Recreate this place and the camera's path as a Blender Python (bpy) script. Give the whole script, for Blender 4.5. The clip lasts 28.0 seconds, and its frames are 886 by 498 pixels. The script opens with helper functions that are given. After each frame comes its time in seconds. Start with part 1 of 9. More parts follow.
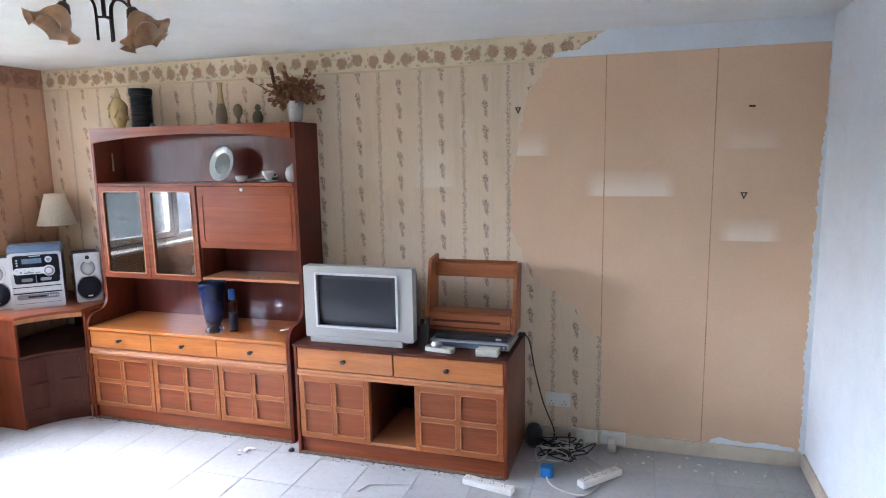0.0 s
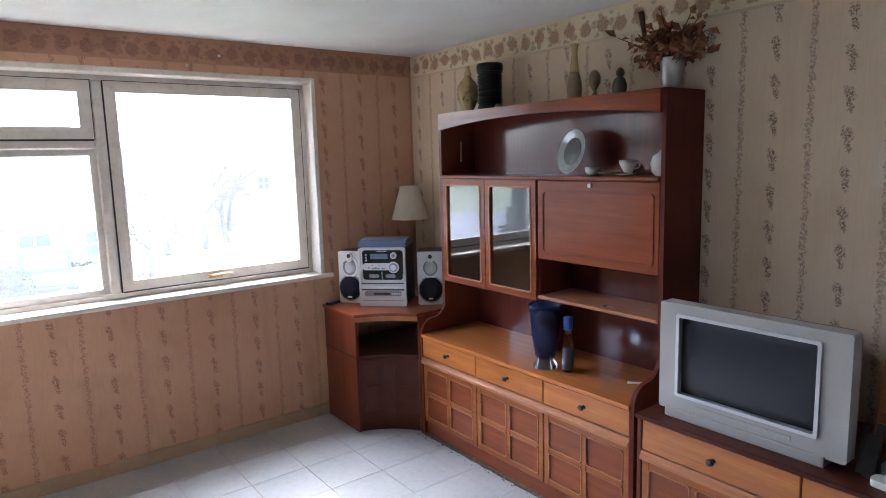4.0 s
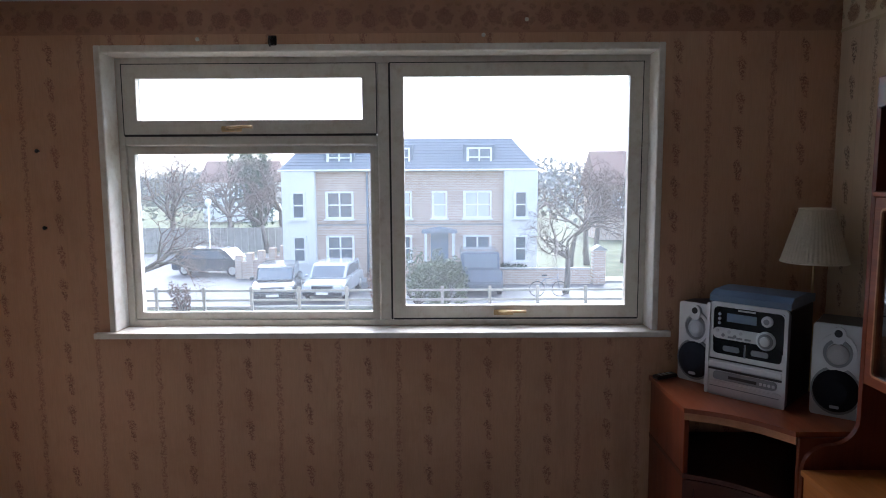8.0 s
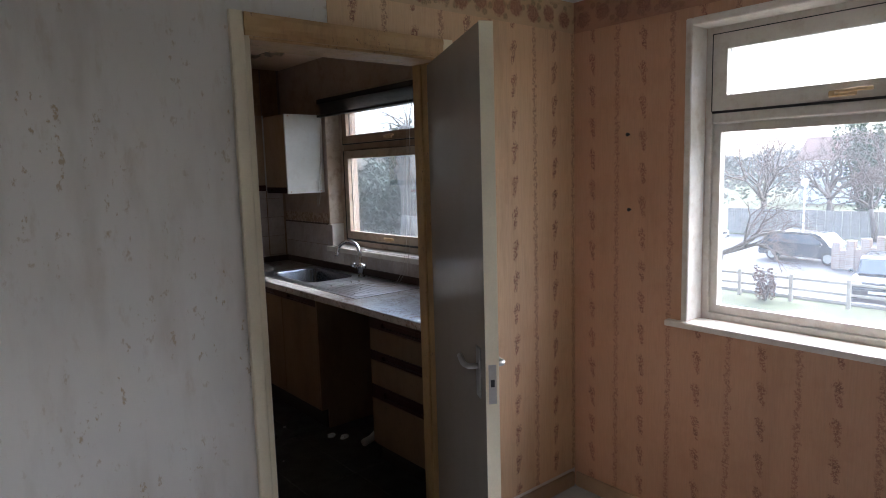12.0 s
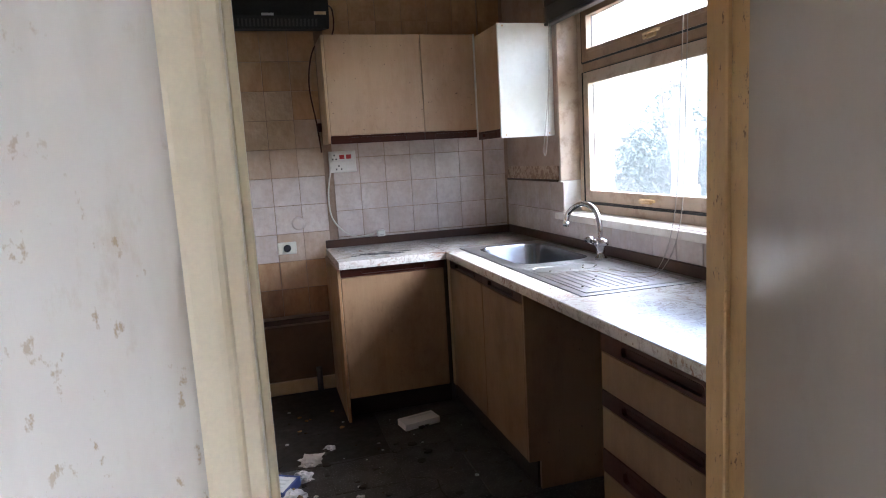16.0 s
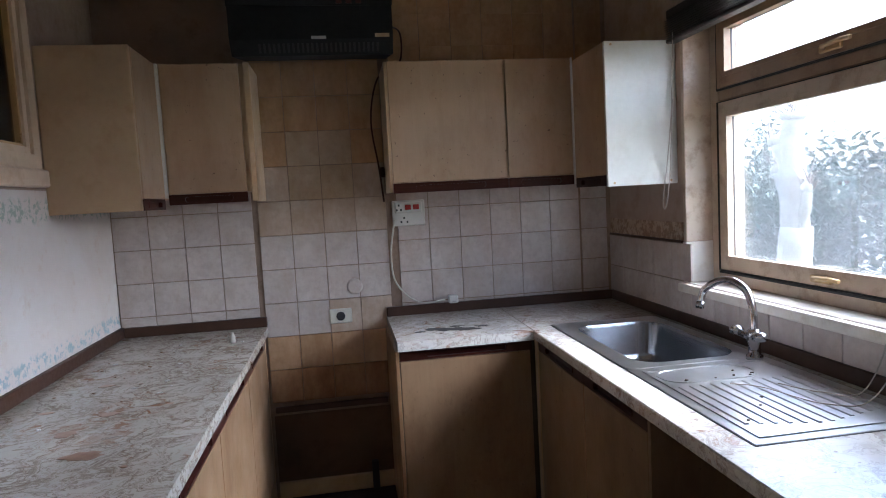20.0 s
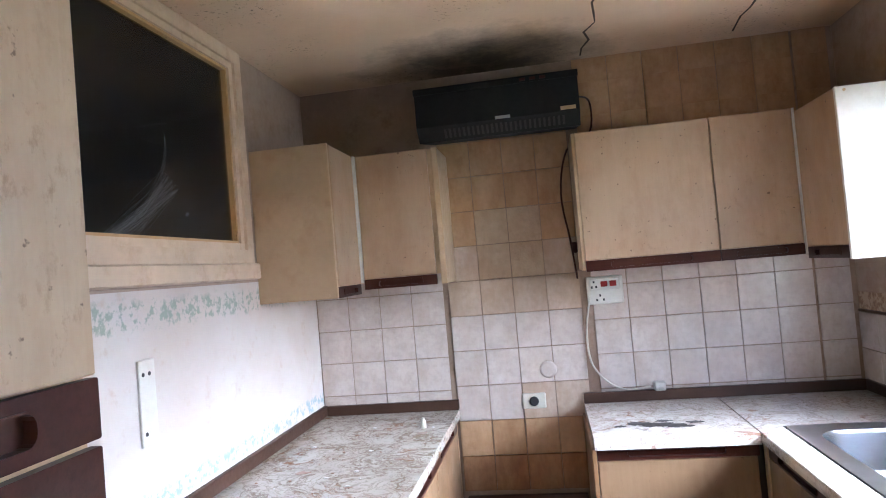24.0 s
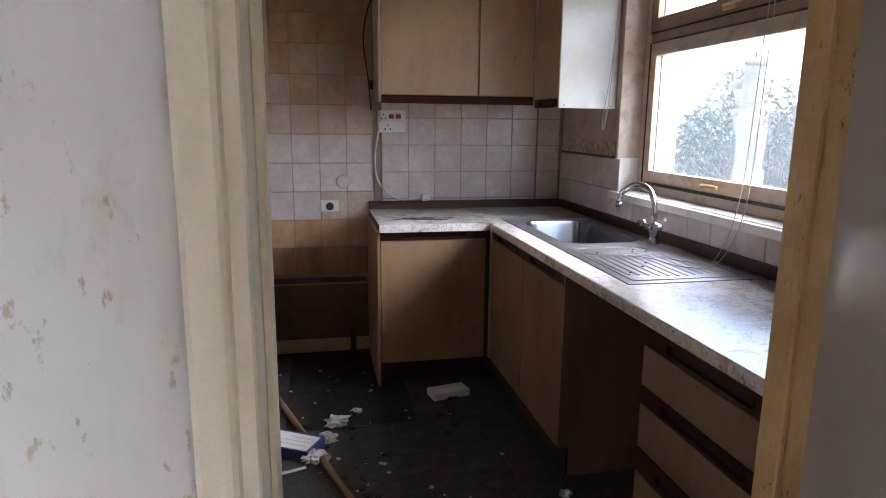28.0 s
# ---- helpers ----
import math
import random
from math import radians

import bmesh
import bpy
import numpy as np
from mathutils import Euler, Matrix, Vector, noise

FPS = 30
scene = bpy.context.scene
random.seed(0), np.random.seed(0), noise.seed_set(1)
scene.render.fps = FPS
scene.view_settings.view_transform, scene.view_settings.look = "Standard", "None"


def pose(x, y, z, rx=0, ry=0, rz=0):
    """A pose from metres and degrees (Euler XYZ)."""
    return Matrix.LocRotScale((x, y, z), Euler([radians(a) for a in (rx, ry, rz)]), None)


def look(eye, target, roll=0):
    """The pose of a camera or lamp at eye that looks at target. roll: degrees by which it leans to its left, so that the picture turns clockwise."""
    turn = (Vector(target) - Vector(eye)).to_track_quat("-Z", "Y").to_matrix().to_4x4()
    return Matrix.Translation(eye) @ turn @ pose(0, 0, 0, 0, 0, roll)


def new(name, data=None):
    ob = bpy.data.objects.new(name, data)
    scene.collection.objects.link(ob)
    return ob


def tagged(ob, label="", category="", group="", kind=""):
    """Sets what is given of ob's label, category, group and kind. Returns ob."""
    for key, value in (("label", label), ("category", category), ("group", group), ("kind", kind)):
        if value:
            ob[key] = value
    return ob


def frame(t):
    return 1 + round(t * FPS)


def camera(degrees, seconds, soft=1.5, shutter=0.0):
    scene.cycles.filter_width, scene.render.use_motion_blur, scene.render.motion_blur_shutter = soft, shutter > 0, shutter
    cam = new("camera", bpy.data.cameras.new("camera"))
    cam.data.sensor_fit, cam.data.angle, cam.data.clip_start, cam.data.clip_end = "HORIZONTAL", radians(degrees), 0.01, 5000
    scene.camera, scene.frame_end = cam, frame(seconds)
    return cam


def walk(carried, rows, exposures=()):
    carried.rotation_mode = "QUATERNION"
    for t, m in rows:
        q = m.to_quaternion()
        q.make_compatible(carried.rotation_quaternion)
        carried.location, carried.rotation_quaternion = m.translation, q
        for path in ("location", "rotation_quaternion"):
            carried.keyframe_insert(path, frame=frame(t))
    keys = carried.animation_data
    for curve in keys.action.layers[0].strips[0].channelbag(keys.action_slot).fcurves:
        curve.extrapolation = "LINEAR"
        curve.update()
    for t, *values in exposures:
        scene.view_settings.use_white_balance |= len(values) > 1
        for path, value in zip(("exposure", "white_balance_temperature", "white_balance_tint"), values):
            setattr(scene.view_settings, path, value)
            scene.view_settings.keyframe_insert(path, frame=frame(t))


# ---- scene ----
cam = camera(69.9, 28.0, soft=1.0)
PATH = [
    (0, (-0.461, 0.509, 1.721), (-1.049, 2.397, 1.423), -1.0),
    (0.5, (-0.476, 0.58, 1.722), (-1.132, 2.445, 1.414), -2.9),
    (1, (-0.483, 0.7, 1.706), (-1.187, 2.557, 1.463), -1.7),
    (1.5, (-0.51, 0.851, 1.708), (-1.394, 2.623, 1.425), -1.5),
    (2, (-0.548, 0.956, 1.697), (-1.661, 2.59, 1.399), -2.2),
    (2.5, (-0.625, 1.08, 1.681), (-1.766, 2.688, 1.347), -2.3),
    (4.5, (-1.017, 1.75, 1.647), (-2.697, 2.805, 1.391), -1.3),
    (5, (-1.163, 1.877, 1.612), (-2.899, 2.843, 1.379), -1.6),
    (5.5, (-1.349, 1.955, 1.611), (-3.192, 2.707, 1.415), -2.3),
    (6, (-1.451, 2.07, 1.593), (-3.36, 2.628, 1.385), -1.4),
    (6.5, (-1.524, 2.205, 1.601), (-3.472, 2.602, 1.375), 0.1),
    (7, (-1.614, 2.347, 1.606), (-3.578, 2.593, 1.322), -0.5),
    (7.5, (-1.749, 2.434, 1.599), (-3.725, 2.584, 1.325), 0.0),
    (8, (-1.868, 2.501, 1.603), (-3.857, 2.49, 1.39), -0.3),
    (8.5, (-1.944, 2.594, 1.615), (-3.917, 2.325, 1.425), -0.3),
    (9, (-2.007, 2.716, 1.62), (-3.893, 2.085, 1.41), 0.7),
    (9.5, (-2.041, 2.734, 1.619), (-3.829, 1.855, 1.453), -0.7),
    (10, (-2.059, 2.716, 1.617), (-3.769, 1.695, 1.436), -0.7),
    (10.5, (-2.063, 2.689, 1.619), (-3.671, 1.517, 1.409), -0.2),
    (11, (-2.098, 2.575, 1.608), (-3.553, 1.218, 1.401), -0.3),
    (11.5, (-2.118, 2.508, 1.599), (-3.436, 1.024, 1.358), -0.5),
    (12, (-2.164, 2.399, 1.606), (-3.43, 0.87, 1.36), -1.6),
    (12.5, (-2.262, 2.254, 1.593), (-3.49, 0.7, 1.315), -0.8),
    (13, (-2.442, 2.122, 1.594), (-3.493, 0.437, 1.36), 0.3),
    (13.5, (-2.591, 1.997, 1.586), (-3.481, 0.224, 1.33), -0.2),
    (15.5, (-2.987, 1.362, 1.418), (-3.597, -0.541, 1.329), -2.3),
    (16, (-3.042, 1.205, 1.381), (-3.584, -0.699, 1.095), -3.3),
    (16.5, (-3.099, 1.126, 1.341), (-3.661, -0.752, 0.945), -4.0),
    (17, (-3.103, 1.016, 1.319), (-3.735, -0.826, 0.865), -2.5),
    (17.5, (-3.079, 0.882, 1.324), (-3.936, -0.885, 0.943), -1.0),
    (18, (-3.062, 0.769, 1.356), (-4.104, -0.898, 1.03), -0.1),
    (18.5, (-3.098, 0.685, 1.382), (-4.092, -1.005, 0.986), -0.5),
    (19, (-3.137, 0.585, 1.388), (-3.927, -1.226, 1.079), -2.3),
    (19.5, (-3.191, 0.512, 1.416), (-3.903, -1.348, 1.233), -3.3),
    (20, (-3.219, 0.508, 1.461), (-3.524, -1.462, 1.296), -3.1),
    (20.5, (-3.254, 0.482, 1.459), (-3.197, -1.516, 1.377), -2.5),
    (21, (-3.243, 0.474, 1.47), (-3.06, -1.518, 1.441), -1.8),
    (21.5, (-3.22, 0.468, 1.519), (-3.019, -1.522, 1.512), -2.2),
    (23.5, (-3.311, 0.339, 1.574), (-2.987, -1.62, 1.814), -4.6),
    (24, (-3.292, 0.353, 1.549), (-2.974, -1.62, 1.611), -4.9),
    (24.5, (-3.277, 0.393, 1.511), (-3.001, -1.587, 1.466), -4.6),
    (25, (-3.243, 0.453, 1.478), (-3.035, -1.529, 1.314), -5.0),
    (25.5, (-3.207, 0.53, 1.421), (-3.09, -1.453, 1.183), -5.0),
    (26, (-3.163, 0.632, 1.388), (-3.178, -1.354, 1.154), -3.4),
    (26.5, (-3.090, 0.726, 1.376), (-3.216, -1.251, 1.108), -1.4),
    (27, (-3.073, 0.83, 1.418), (-3.237, -1.135, 1.078), -1.7),
    (27.5, (-3.081, 1.01, 1.411), (-3.343, -0.949, 1.1), -0.3),
    (28, (-3.085, 1.111, 1.389), (-3.48, -0.81, 0.996), 0.6),
]
EXPOSURES = [
    (0.0, 5.3, 5380, 15), (2.5, 4.85, 5400, 16), (4.5, 4.05, 5430, 16), (6.0, 3.25, 5400, 15), (8.0, 2.6, 5380, 14), (9.5, 2.3, 5390, 15), (11.0, 2.75, 5520, 16),
    (12.0, 3.05, 5550, 15), (13.5, 4.2, 5600, 15), (16.0, 5.05, 5400, 15), (17.0, 5.2, 5330, 15), (18.0, 5.0, 5300, 15), (19.0, 4.85, 5320, 14), (20.0, 4.4, 5300, 14),
    (21.0, 5.45, 5260, 15), (23.5, 5.85, 5240, 15), (25.0, 5.72, 5220, 15), (26.0, 5.6, 5300, 14), (26.5, 5.3, 5320, 14), (27.0, 4.98, 5400, 14), (28.0, 4.6, 5500, 16)]
walk(cam, [(t, look(eye, target, roll)) for t, eye, target, roll in PATH], EXPOSURES)

# ---- world and light ----
world = bpy.data.worlds.new("overcast_sky")
scene.world = world
world.use_nodes = True
wt = world.node_tree
sky = wt.nodes.new("ShaderNodeTexSky")
sky.sky_type = "NISHITA"
sky.sun_disc = False
sky.sun_elevation, sky.sun_rotation = radians(47), radians(284)
sky.air_density, sky.dust_density = 1.0, 4.0
pale = wt.nodes.new("ShaderNodeHueSaturation")
pale.inputs["Saturation"].default_value = 0.6
wt.links.new(sky.outputs[0], pale.inputs["Color"])
wt.links.new(pale.outputs[0], wt.nodes["Background"].inputs["Color"])
wt.nodes["Background"].inputs["Strength"].default_value = 0.15
sun = new("sun", bpy.data.lights.new("sun", "SUN"))
sun.data.energy, sun.data.angle, sun.data.color = 0.95, radians(60), (1.0, 0.96, 0.91)
sun.matrix_basis = look((-9.0, 2.2, 10.0), (0, 0, 0))

# The two window openings guide the sampling of the sky's light; they give none of their own.
for name, y0, y1, z0, z1 in (("window_portal", 1.04, 3.40, 0.945, 2.15), ("kitchen_portal", -1.91, -0.60, 1.05, 2.16)):
    guide = new(name, bpy.data.lights.new(name, "AREA"))
    guide.data.shape, guide.data.size, guide.data.size_y = "RECTANGLE", y1 - y0, z1 - z0
    guide.data.cycles.is_portal = True
    guide.data.energy = 0.01
    guide.matrix_basis = look((-4.885, (y0 + y1) / 2, (z0 + z1) / 2), (0.0, (y0 + y1) / 2, (z0 + z1) / 2))

# ---- small builders ----
def lerp(a, b, t):
    return a + (b - a) * t


def bx(x0, x1, y0, y1, z0, z1, bev=0.0, bm=None, seg=1):
    """A box, its edges eased by bev, added to bm."""
    bm = bm or bmesh.new()
    if x1 < x0: x0, x1 = x1, x0
    if y1 < y0: y0, y1 = y1, y0
    if z1 < z0: z0, z1 = z1, z0
    vs = bmesh.ops.create_cube(bm, size=1.0)["verts"]
    for v in vs:
        v.co = Vector((lerp(x0, x1, v.co.x + 0.5), lerp(y0, y1, v.co.y + 0.5), lerp(z0, z1, v.co.z + 0.5)))
    if bev > 0:
        es = list({e for v in vs for e in v.link_edges})
        bmesh.ops.bevel(bm, geom=es, offset=min(bev, 0.45 * min(x1 - x0, y1 - y0, z1 - z0)), segments=seg, affect="EDGES", profile=0.6)
    return bm


def prism(pts, axis, a, b, bm=None):
    """A flat outline pushed from a to b along an axis; pts are the two other coordinates, in axis order."""
    bm = bm or bmesh.new()
    def put(p, d):
        return {"x": (d, p[0], p[1]), "y": (p[0], d, p[1]), "z": (p[0], p[1], d)}[axis]
    lo = [bm.verts.new(put(p, a)) for p in pts]
    hi = [bm.verts.new(put(p, b)) for p in pts]
    fs = [bm.faces.new(lo), bm.faces.new(hi)]
    n = len(pts)
    for i in range(n):
        fs.append(bm.faces.new((lo[i], lo[(i + 1) % n], hi[(i + 1) % n], hi[i])))
    bmesh.ops.recalc_face_normals(bm, faces=fs)
    return bm


def lathe(profile, at, segs=24, bm=None, sx=1.0, sy=1.0, axis="z"):
    """A turned body: profile of (radius, height) about an upright axis (or x, y) through at."""
    bm = bm or bmesh.new()
    rings = []
    for r, h in profile:
        ring = []
        for i in range(segs):
            a = 2 * math.pi * i / segs
            p, q = r * math.cos(a) * sx, r * math.sin(a) * sy
            co = {"z": (p, q, h), "x": (h, p, q), "y": (p, h, q)}[axis]
            ring.append(bm.verts.new(Vector(at) + Vector(co)))
        rings.append(ring)
    fs = []
    for lo, hi in zip(rings, rings[1:]):
        for i in range(segs):
            fs.append(bm.faces.new((lo[i], lo[(i + 1) % segs], hi[(i + 1) % segs], hi[i])))
    fs.append(bm.faces.new(rings[0]))
    fs.append(bm.faces.new(rings[-1]))
    bmesh.ops.recalc_face_normals(bm, faces=fs)
    for f in fs[:-2]:
        f.smooth = True
    return bm


def tube(pts, r, segs=8, bm=None, r_end=None):
    """A round bar along a line of points."""
    bm = bm or bmesh.new()
    pts = [Vector(p) for p in pts]
    rings, n = [], len(pts)
    side = None
    for i, p in enumerate(pts):
        d = (pts[min(i + 1, n - 1)] - pts[max(i - 1, 0)]).normalized()
        if side is None:
            side = d.orthogonal().normalized()
        side = (side - d * side.dot(d)).normalized()
        up = d.cross(side)
        rr = r if r_end is None else lerp(r, r_end, i / (n - 1))
        rings.append([bm.verts.new(p + rr * (math.cos(2 * math.pi * k / segs) * side + math.sin(2 * math.pi * k / segs) * up)) for k in range(segs)])
    for a, b in zip(rings, rings[1:]):
        for k in range(segs):
            f = bm.faces.new((a[k], a[(k + 1) % segs], b[(k + 1) % segs], b[k]))
            f.smooth = True
    bm.faces.new(rings[0][::-1])
    bm.faces.new(rings[-1])
    return bm


def curve_pts(ctrl, n=24):
    """A smooth line through control points (Catmull-Rom)."""
    c = [Vector(p) for p in ctrl]
    c = [2 * c[0] - c[1]] + c + [2 * c[-1] - c[-2]]
    out, m = [], len(c) - 3
    for i in range(n + 1):
        u = i / n * m
        k = min(int(u), m - 1)
        t = u - k
        a, b, d, e = c[k:k + 4]
        out.append(0.5 * ((2 * b) + (d - a) * t + (2 * a - 5 * b + 4 * d - e) * t * t + (3 * b - a - 3 * d + e) * t ** 3))
    return out


def mesh_of(name, bm, material):
    me = bpy.data.meshes.new(name)
    bm.to_mesh(me)
    bm.free()
    if material:
        me.materials.append(material)
    return me


def thing(name, at, label, category, group="", rz=0.0):
    """A top-level thing: an Empty at its base, that parents its parts."""
    ob = new(name)
    ob.empty_display_size = 0.05
    ob.matrix_basis = pose(*at, 0, 0, rz)
    return tagged(ob, label, category, group)


def part(name, bm, material, parent, label="", local=False):
    """One mesh under a thing or a part. Built in the world's place, or with local=True in the thing's own."""
    ob = new(name, mesh_of(name, bm, material))
    ob.parent = parent
    if parent and not local and parent.data is None:
        ob.matrix_parent_inverse = parent.matrix_basis.inverted()
    return tagged(ob, label)


def solid(name, bm, material, label, category, kind="", group=""):
    """A thing or a piece of the setting that is one mesh."""
    return tagged(new(name, mesh_of(name, bm, material)), label, category, group, kind)


# ---- materials ----
class Nodes:
    """A node tree built by short calls."""

    def __init__(self, name):
        self.m = bpy.data.materials.new(name)
        self.m.use_nodes = True
        self.t = self.m.node_tree
        self.b = self.t.nodes["Principled BSDF"]

    def add(self, kind, **props):
        n = self.t.nodes.new(kind)
        for k, v in props.items():
            if k == "operation": n.operation = v
            elif k == "blend_type": n.blend_type = v
            elif k == "data_type": n.data_type = v
            elif k == "feature": n.feature = v
            elif k == "wave_type": n.wave_type = v
            elif k == "bands_direction": n.bands_direction = v
        return n

    def to(self, value, socket):
        if isinstance(value, bpy.types.NodeSocket):
            self.t.links.new(value, socket)
        elif isinstance(value, tuple) and len(value) == 3 and socket.type == "RGBA":
            socket.default_value = (*value, 1)
        else:
            socket.default_value = value

    def math(self, op, a, b=0.0, c=0.0):
        n = self.add("ShaderNodeMath", operation=op)
        for v, s in zip((a, b, c), n.inputs):
            self.to(v, s)
        return n.outputs[0]

    def place(self):
        """x, y and z of the point, and the whole vector."""
        c = self.add("ShaderNodeTexCoord").outputs["Object"]
        s = self.add("ShaderNodeSeparateXYZ")
        self.to(c, s.inputs[0])
        return (*s.outputs[:3], c)

    def vec(self, x, y, z):
        n = self.add("ShaderNodeCombineXYZ")
        for v, s in zip((x, y, z), n.inputs):
            self.to(v, s)
        return n.outputs[0]

    def stretch(self, v, by):
        n = self.add("ShaderNodeVectorMath", operation="MULTIPLY")
        self.to(v, n.inputs[0])
        n.inputs[1].default_value = by
        return n.outputs[0]

    def noise(self, v, scale, detail=4.0, rough=0.55):
        n = self.add("ShaderNodeTexNoise")
        self.to(v, n.inputs["Vector"])
        n.inputs["Scale"].default_value = scale
        n.inputs["Detail"].default_value = detail
        n.inputs["Roughness"].default_value = rough
        return n.outputs["Fac"]

    def cells(self, v, scale, feature="F1"):
        n = self.add("ShaderNodeTexVoronoi", feature=feature)
        self.to(v, n.inputs["Vector"])
        n.inputs["Scale"].default_value = scale
        return n.outputs["Distance"]

    def span(self, v, a, b, lo=0.0, hi=1.0):
        n = self.add("ShaderNodeMapRange")
        self.to(v, n.inputs[0])
        for k, x in enumerate((a, b, lo, hi)):
            n.inputs[k + 1].default_value = x
        return n.outputs[0]

    def mix(self, f, a, b, how="MIX"):
        n = self.add("ShaderNodeMix", data_type="RGBA", blend_type=how)
        self.to(f, n.inputs[0])
        self.to(a, n.inputs[6])
        self.to(b, n.inputs[7])
        return n.outputs[2]

    def random(self):
        return self.add("ShaderNodeObjectInfo").outputs["Random"]

    def bump(self, h, strength, depth=0.002):
        n = self.add("ShaderNodeBump")
        n.inputs["Strength"].default_value = strength
        n.inputs["Distance"].default_value = depth
        self.to(h, n.inputs["Height"])
        self.to(n.outputs[0], self.b.inputs["Normal"])

    def done(self, colour, rough, metal=0.0):
        self.to(colour, self.b.inputs["Base Color"])
        self.to(rough, self.b.inputs["Roughness"])
        self.b.inputs["Metallic"].default_value = metal
        return self.m


def gloss_range(lo, hi):
    """A span of roughness that stays wholly in the satin or wholly in the polished range."""
    lo = max(0.03, lo)
    if lo < 0.274 < hi:
        return (0.29, max(0.36, hi)) if (lo + hi) / 2 > 0.25 else (min(lo, 0.2), 0.262)
    return lo, min(1, hi)


def painted(name, colour, rough=0.5, vary=0.12, dirt=None, dirt_amount=0.0, grain=60.0, bump=0.15, metal=0.0, scale=3.0):
    """Paint, plastic or plaster: a base colour with broad and fine variation, some dirt, a fine relief."""
    n = Nodes(name)
    x, y, z, v = n.place()
    big, fine = n.noise(v, scale), n.noise(v, grain, 3)
    c = n.mix(n.span(big, 0.3, 0.7), tuple(k * (1 - vary) for k in colour), tuple(min(1, k * (1 + vary)) for k in colour))
    c = n.mix(n.span(fine, 0.3, 0.75, 0, 0.35), c, tuple(k * 0.82 for k in colour))
    if dirt:
        spots = n.math("MULTIPLY", n.span(n.noise(v, scale * 2.3, 6, 0.7), 0.5, 0.75), dirt_amount)
        c = n.mix(spots, c, dirt)
    n.bump(fine, bump)
    n.b.inputs["Specular IOR Level"].default_value = 0.5 if rough < 0.45 else 0.3
    return n.done(c, n.span(fine, 0.2, 0.8, *gloss_range(rough - 0.08, rough + 0.1)), metal)


def wood(name, dark, light, rough=0.35, axis="x", grain=1.0, worn=0.0, coat=0.0):
    """Veneer with its grain along an axis."""
    n = Nodes(name)
    x, y, z, v = n.place()
    by = {"x": (0.7, 14, 14), "y": (14, 0.7, 14), "z": (14, 14, 0.7)}[axis]
    s = n.stretch(v, tuple(k * grain for k in by))
    g = n.noise(s, 1.6, 7, 0.62)
    fine = n.noise(n.stretch(s, (6, 6, 6)), 2.0, 3)
    c = n.mix(n.span(g, 0.28, 0.72), dark, light)
    c = n.mix(n.span(fine, 0.45, 0.75, 0, 0.45), c, tuple(k * 0.6 for k in dark))
    c = n.mix(n.span(n.random(), 0, 1, 0, 0.22), c, light)
    broad = n.noise(v, 2.2)
    c = n.mix(n.span(broad, 0.35, 0.75, 0, 0.35), c, tuple(k * 0.75 for k in light))
    if worn:
        c = n.mix(n.span(n.noise(v, 9, 6, 0.7), 0.58, 0.7, 0, worn), c, tuple(min(1, k * 1.5 + 0.04) for k in light))
    n.bump(fine, 0.08, 0.001)
    n.b.inputs["Specular IOR Level"].default_value = 0.16
    n.b.inputs["Coat Weight"].default_value = coat
    n.b.inputs["Coat Roughness"].default_value = 0.12
    return n.done(c, n.span(broad, 0.3, 0.7, *gloss_range(rough - 0.07, rough + 0.12)))


def plain(name, colour, rough=0.4, metal=0.0):
    n = Nodes(name)
    x, y, z, v = n.place()
    big = n.noise(v, 6.0, 3)
    c = n.mix(n.span(big, 0.3, 0.7), tuple(k * 0.93 for k in colour), tuple(min(1, k * 1.06) for k in colour))
    return n.done(c, n.span(big, 0.3, 0.7, *gloss_range(rough - 0.04, rough + 0.05)), metal)


def glass(name, tint=(1, 1, 1), rough=0.0):
    n = Nodes(name)
    n.b.inputs["Transmission Weight"].default_value = 1.0
    n.b.inputs["IOR"].default_value = 1.45
    return n.done(tint, rough)


def pane_glass(name, amount=0.10, tint=(0.97, 0.99, 0.98), film=0.0):
    """A thin sheet: clear, with a weak mirror and, on unwashed glass, a milky film of dirt."""
    n = Nodes(name)
    clear, gloss, mix = n.add("ShaderNodeBsdfTransparent"), n.add("ShaderNodeBsdfGlossy"), n.add("ShaderNodeMixShader")
    clear.inputs[0].default_value = (*tint, 1)
    gloss.inputs["Roughness"].default_value = 0.02
    fr = n.add("ShaderNodeFresnel")
    fr.inputs[0].default_value = 1.45
    n.to(n.math("MULTIPLY", fr.outputs[0], amount * 10), mix.inputs[0])
    n.to(clear.outputs[0], mix.inputs[1])
    n.to(gloss.outputs[0], mix.inputs[2])
    out = mix.outputs[0]
    if film:
        milk, both = n.add("ShaderNodeBsdfTranslucent"), n.add("ShaderNodeMixShader")
        milk.inputs[0].default_value = (0.9, 0.93, 0.96, 1)
        x, y, z, v = n.place()
        n.to(n.span(n.noise(v, 3.0, 5, 0.6), 0.25, 0.75, film * 0.6, film * 1.4), both.inputs[0])
        n.to(out, both.inputs[1])
        n.to(milk.outputs[0], both.inputs[2])
        out = both.outputs[0]
    n.to(out, n.t.nodes["Material Output"].inputs[0])
    return n.m

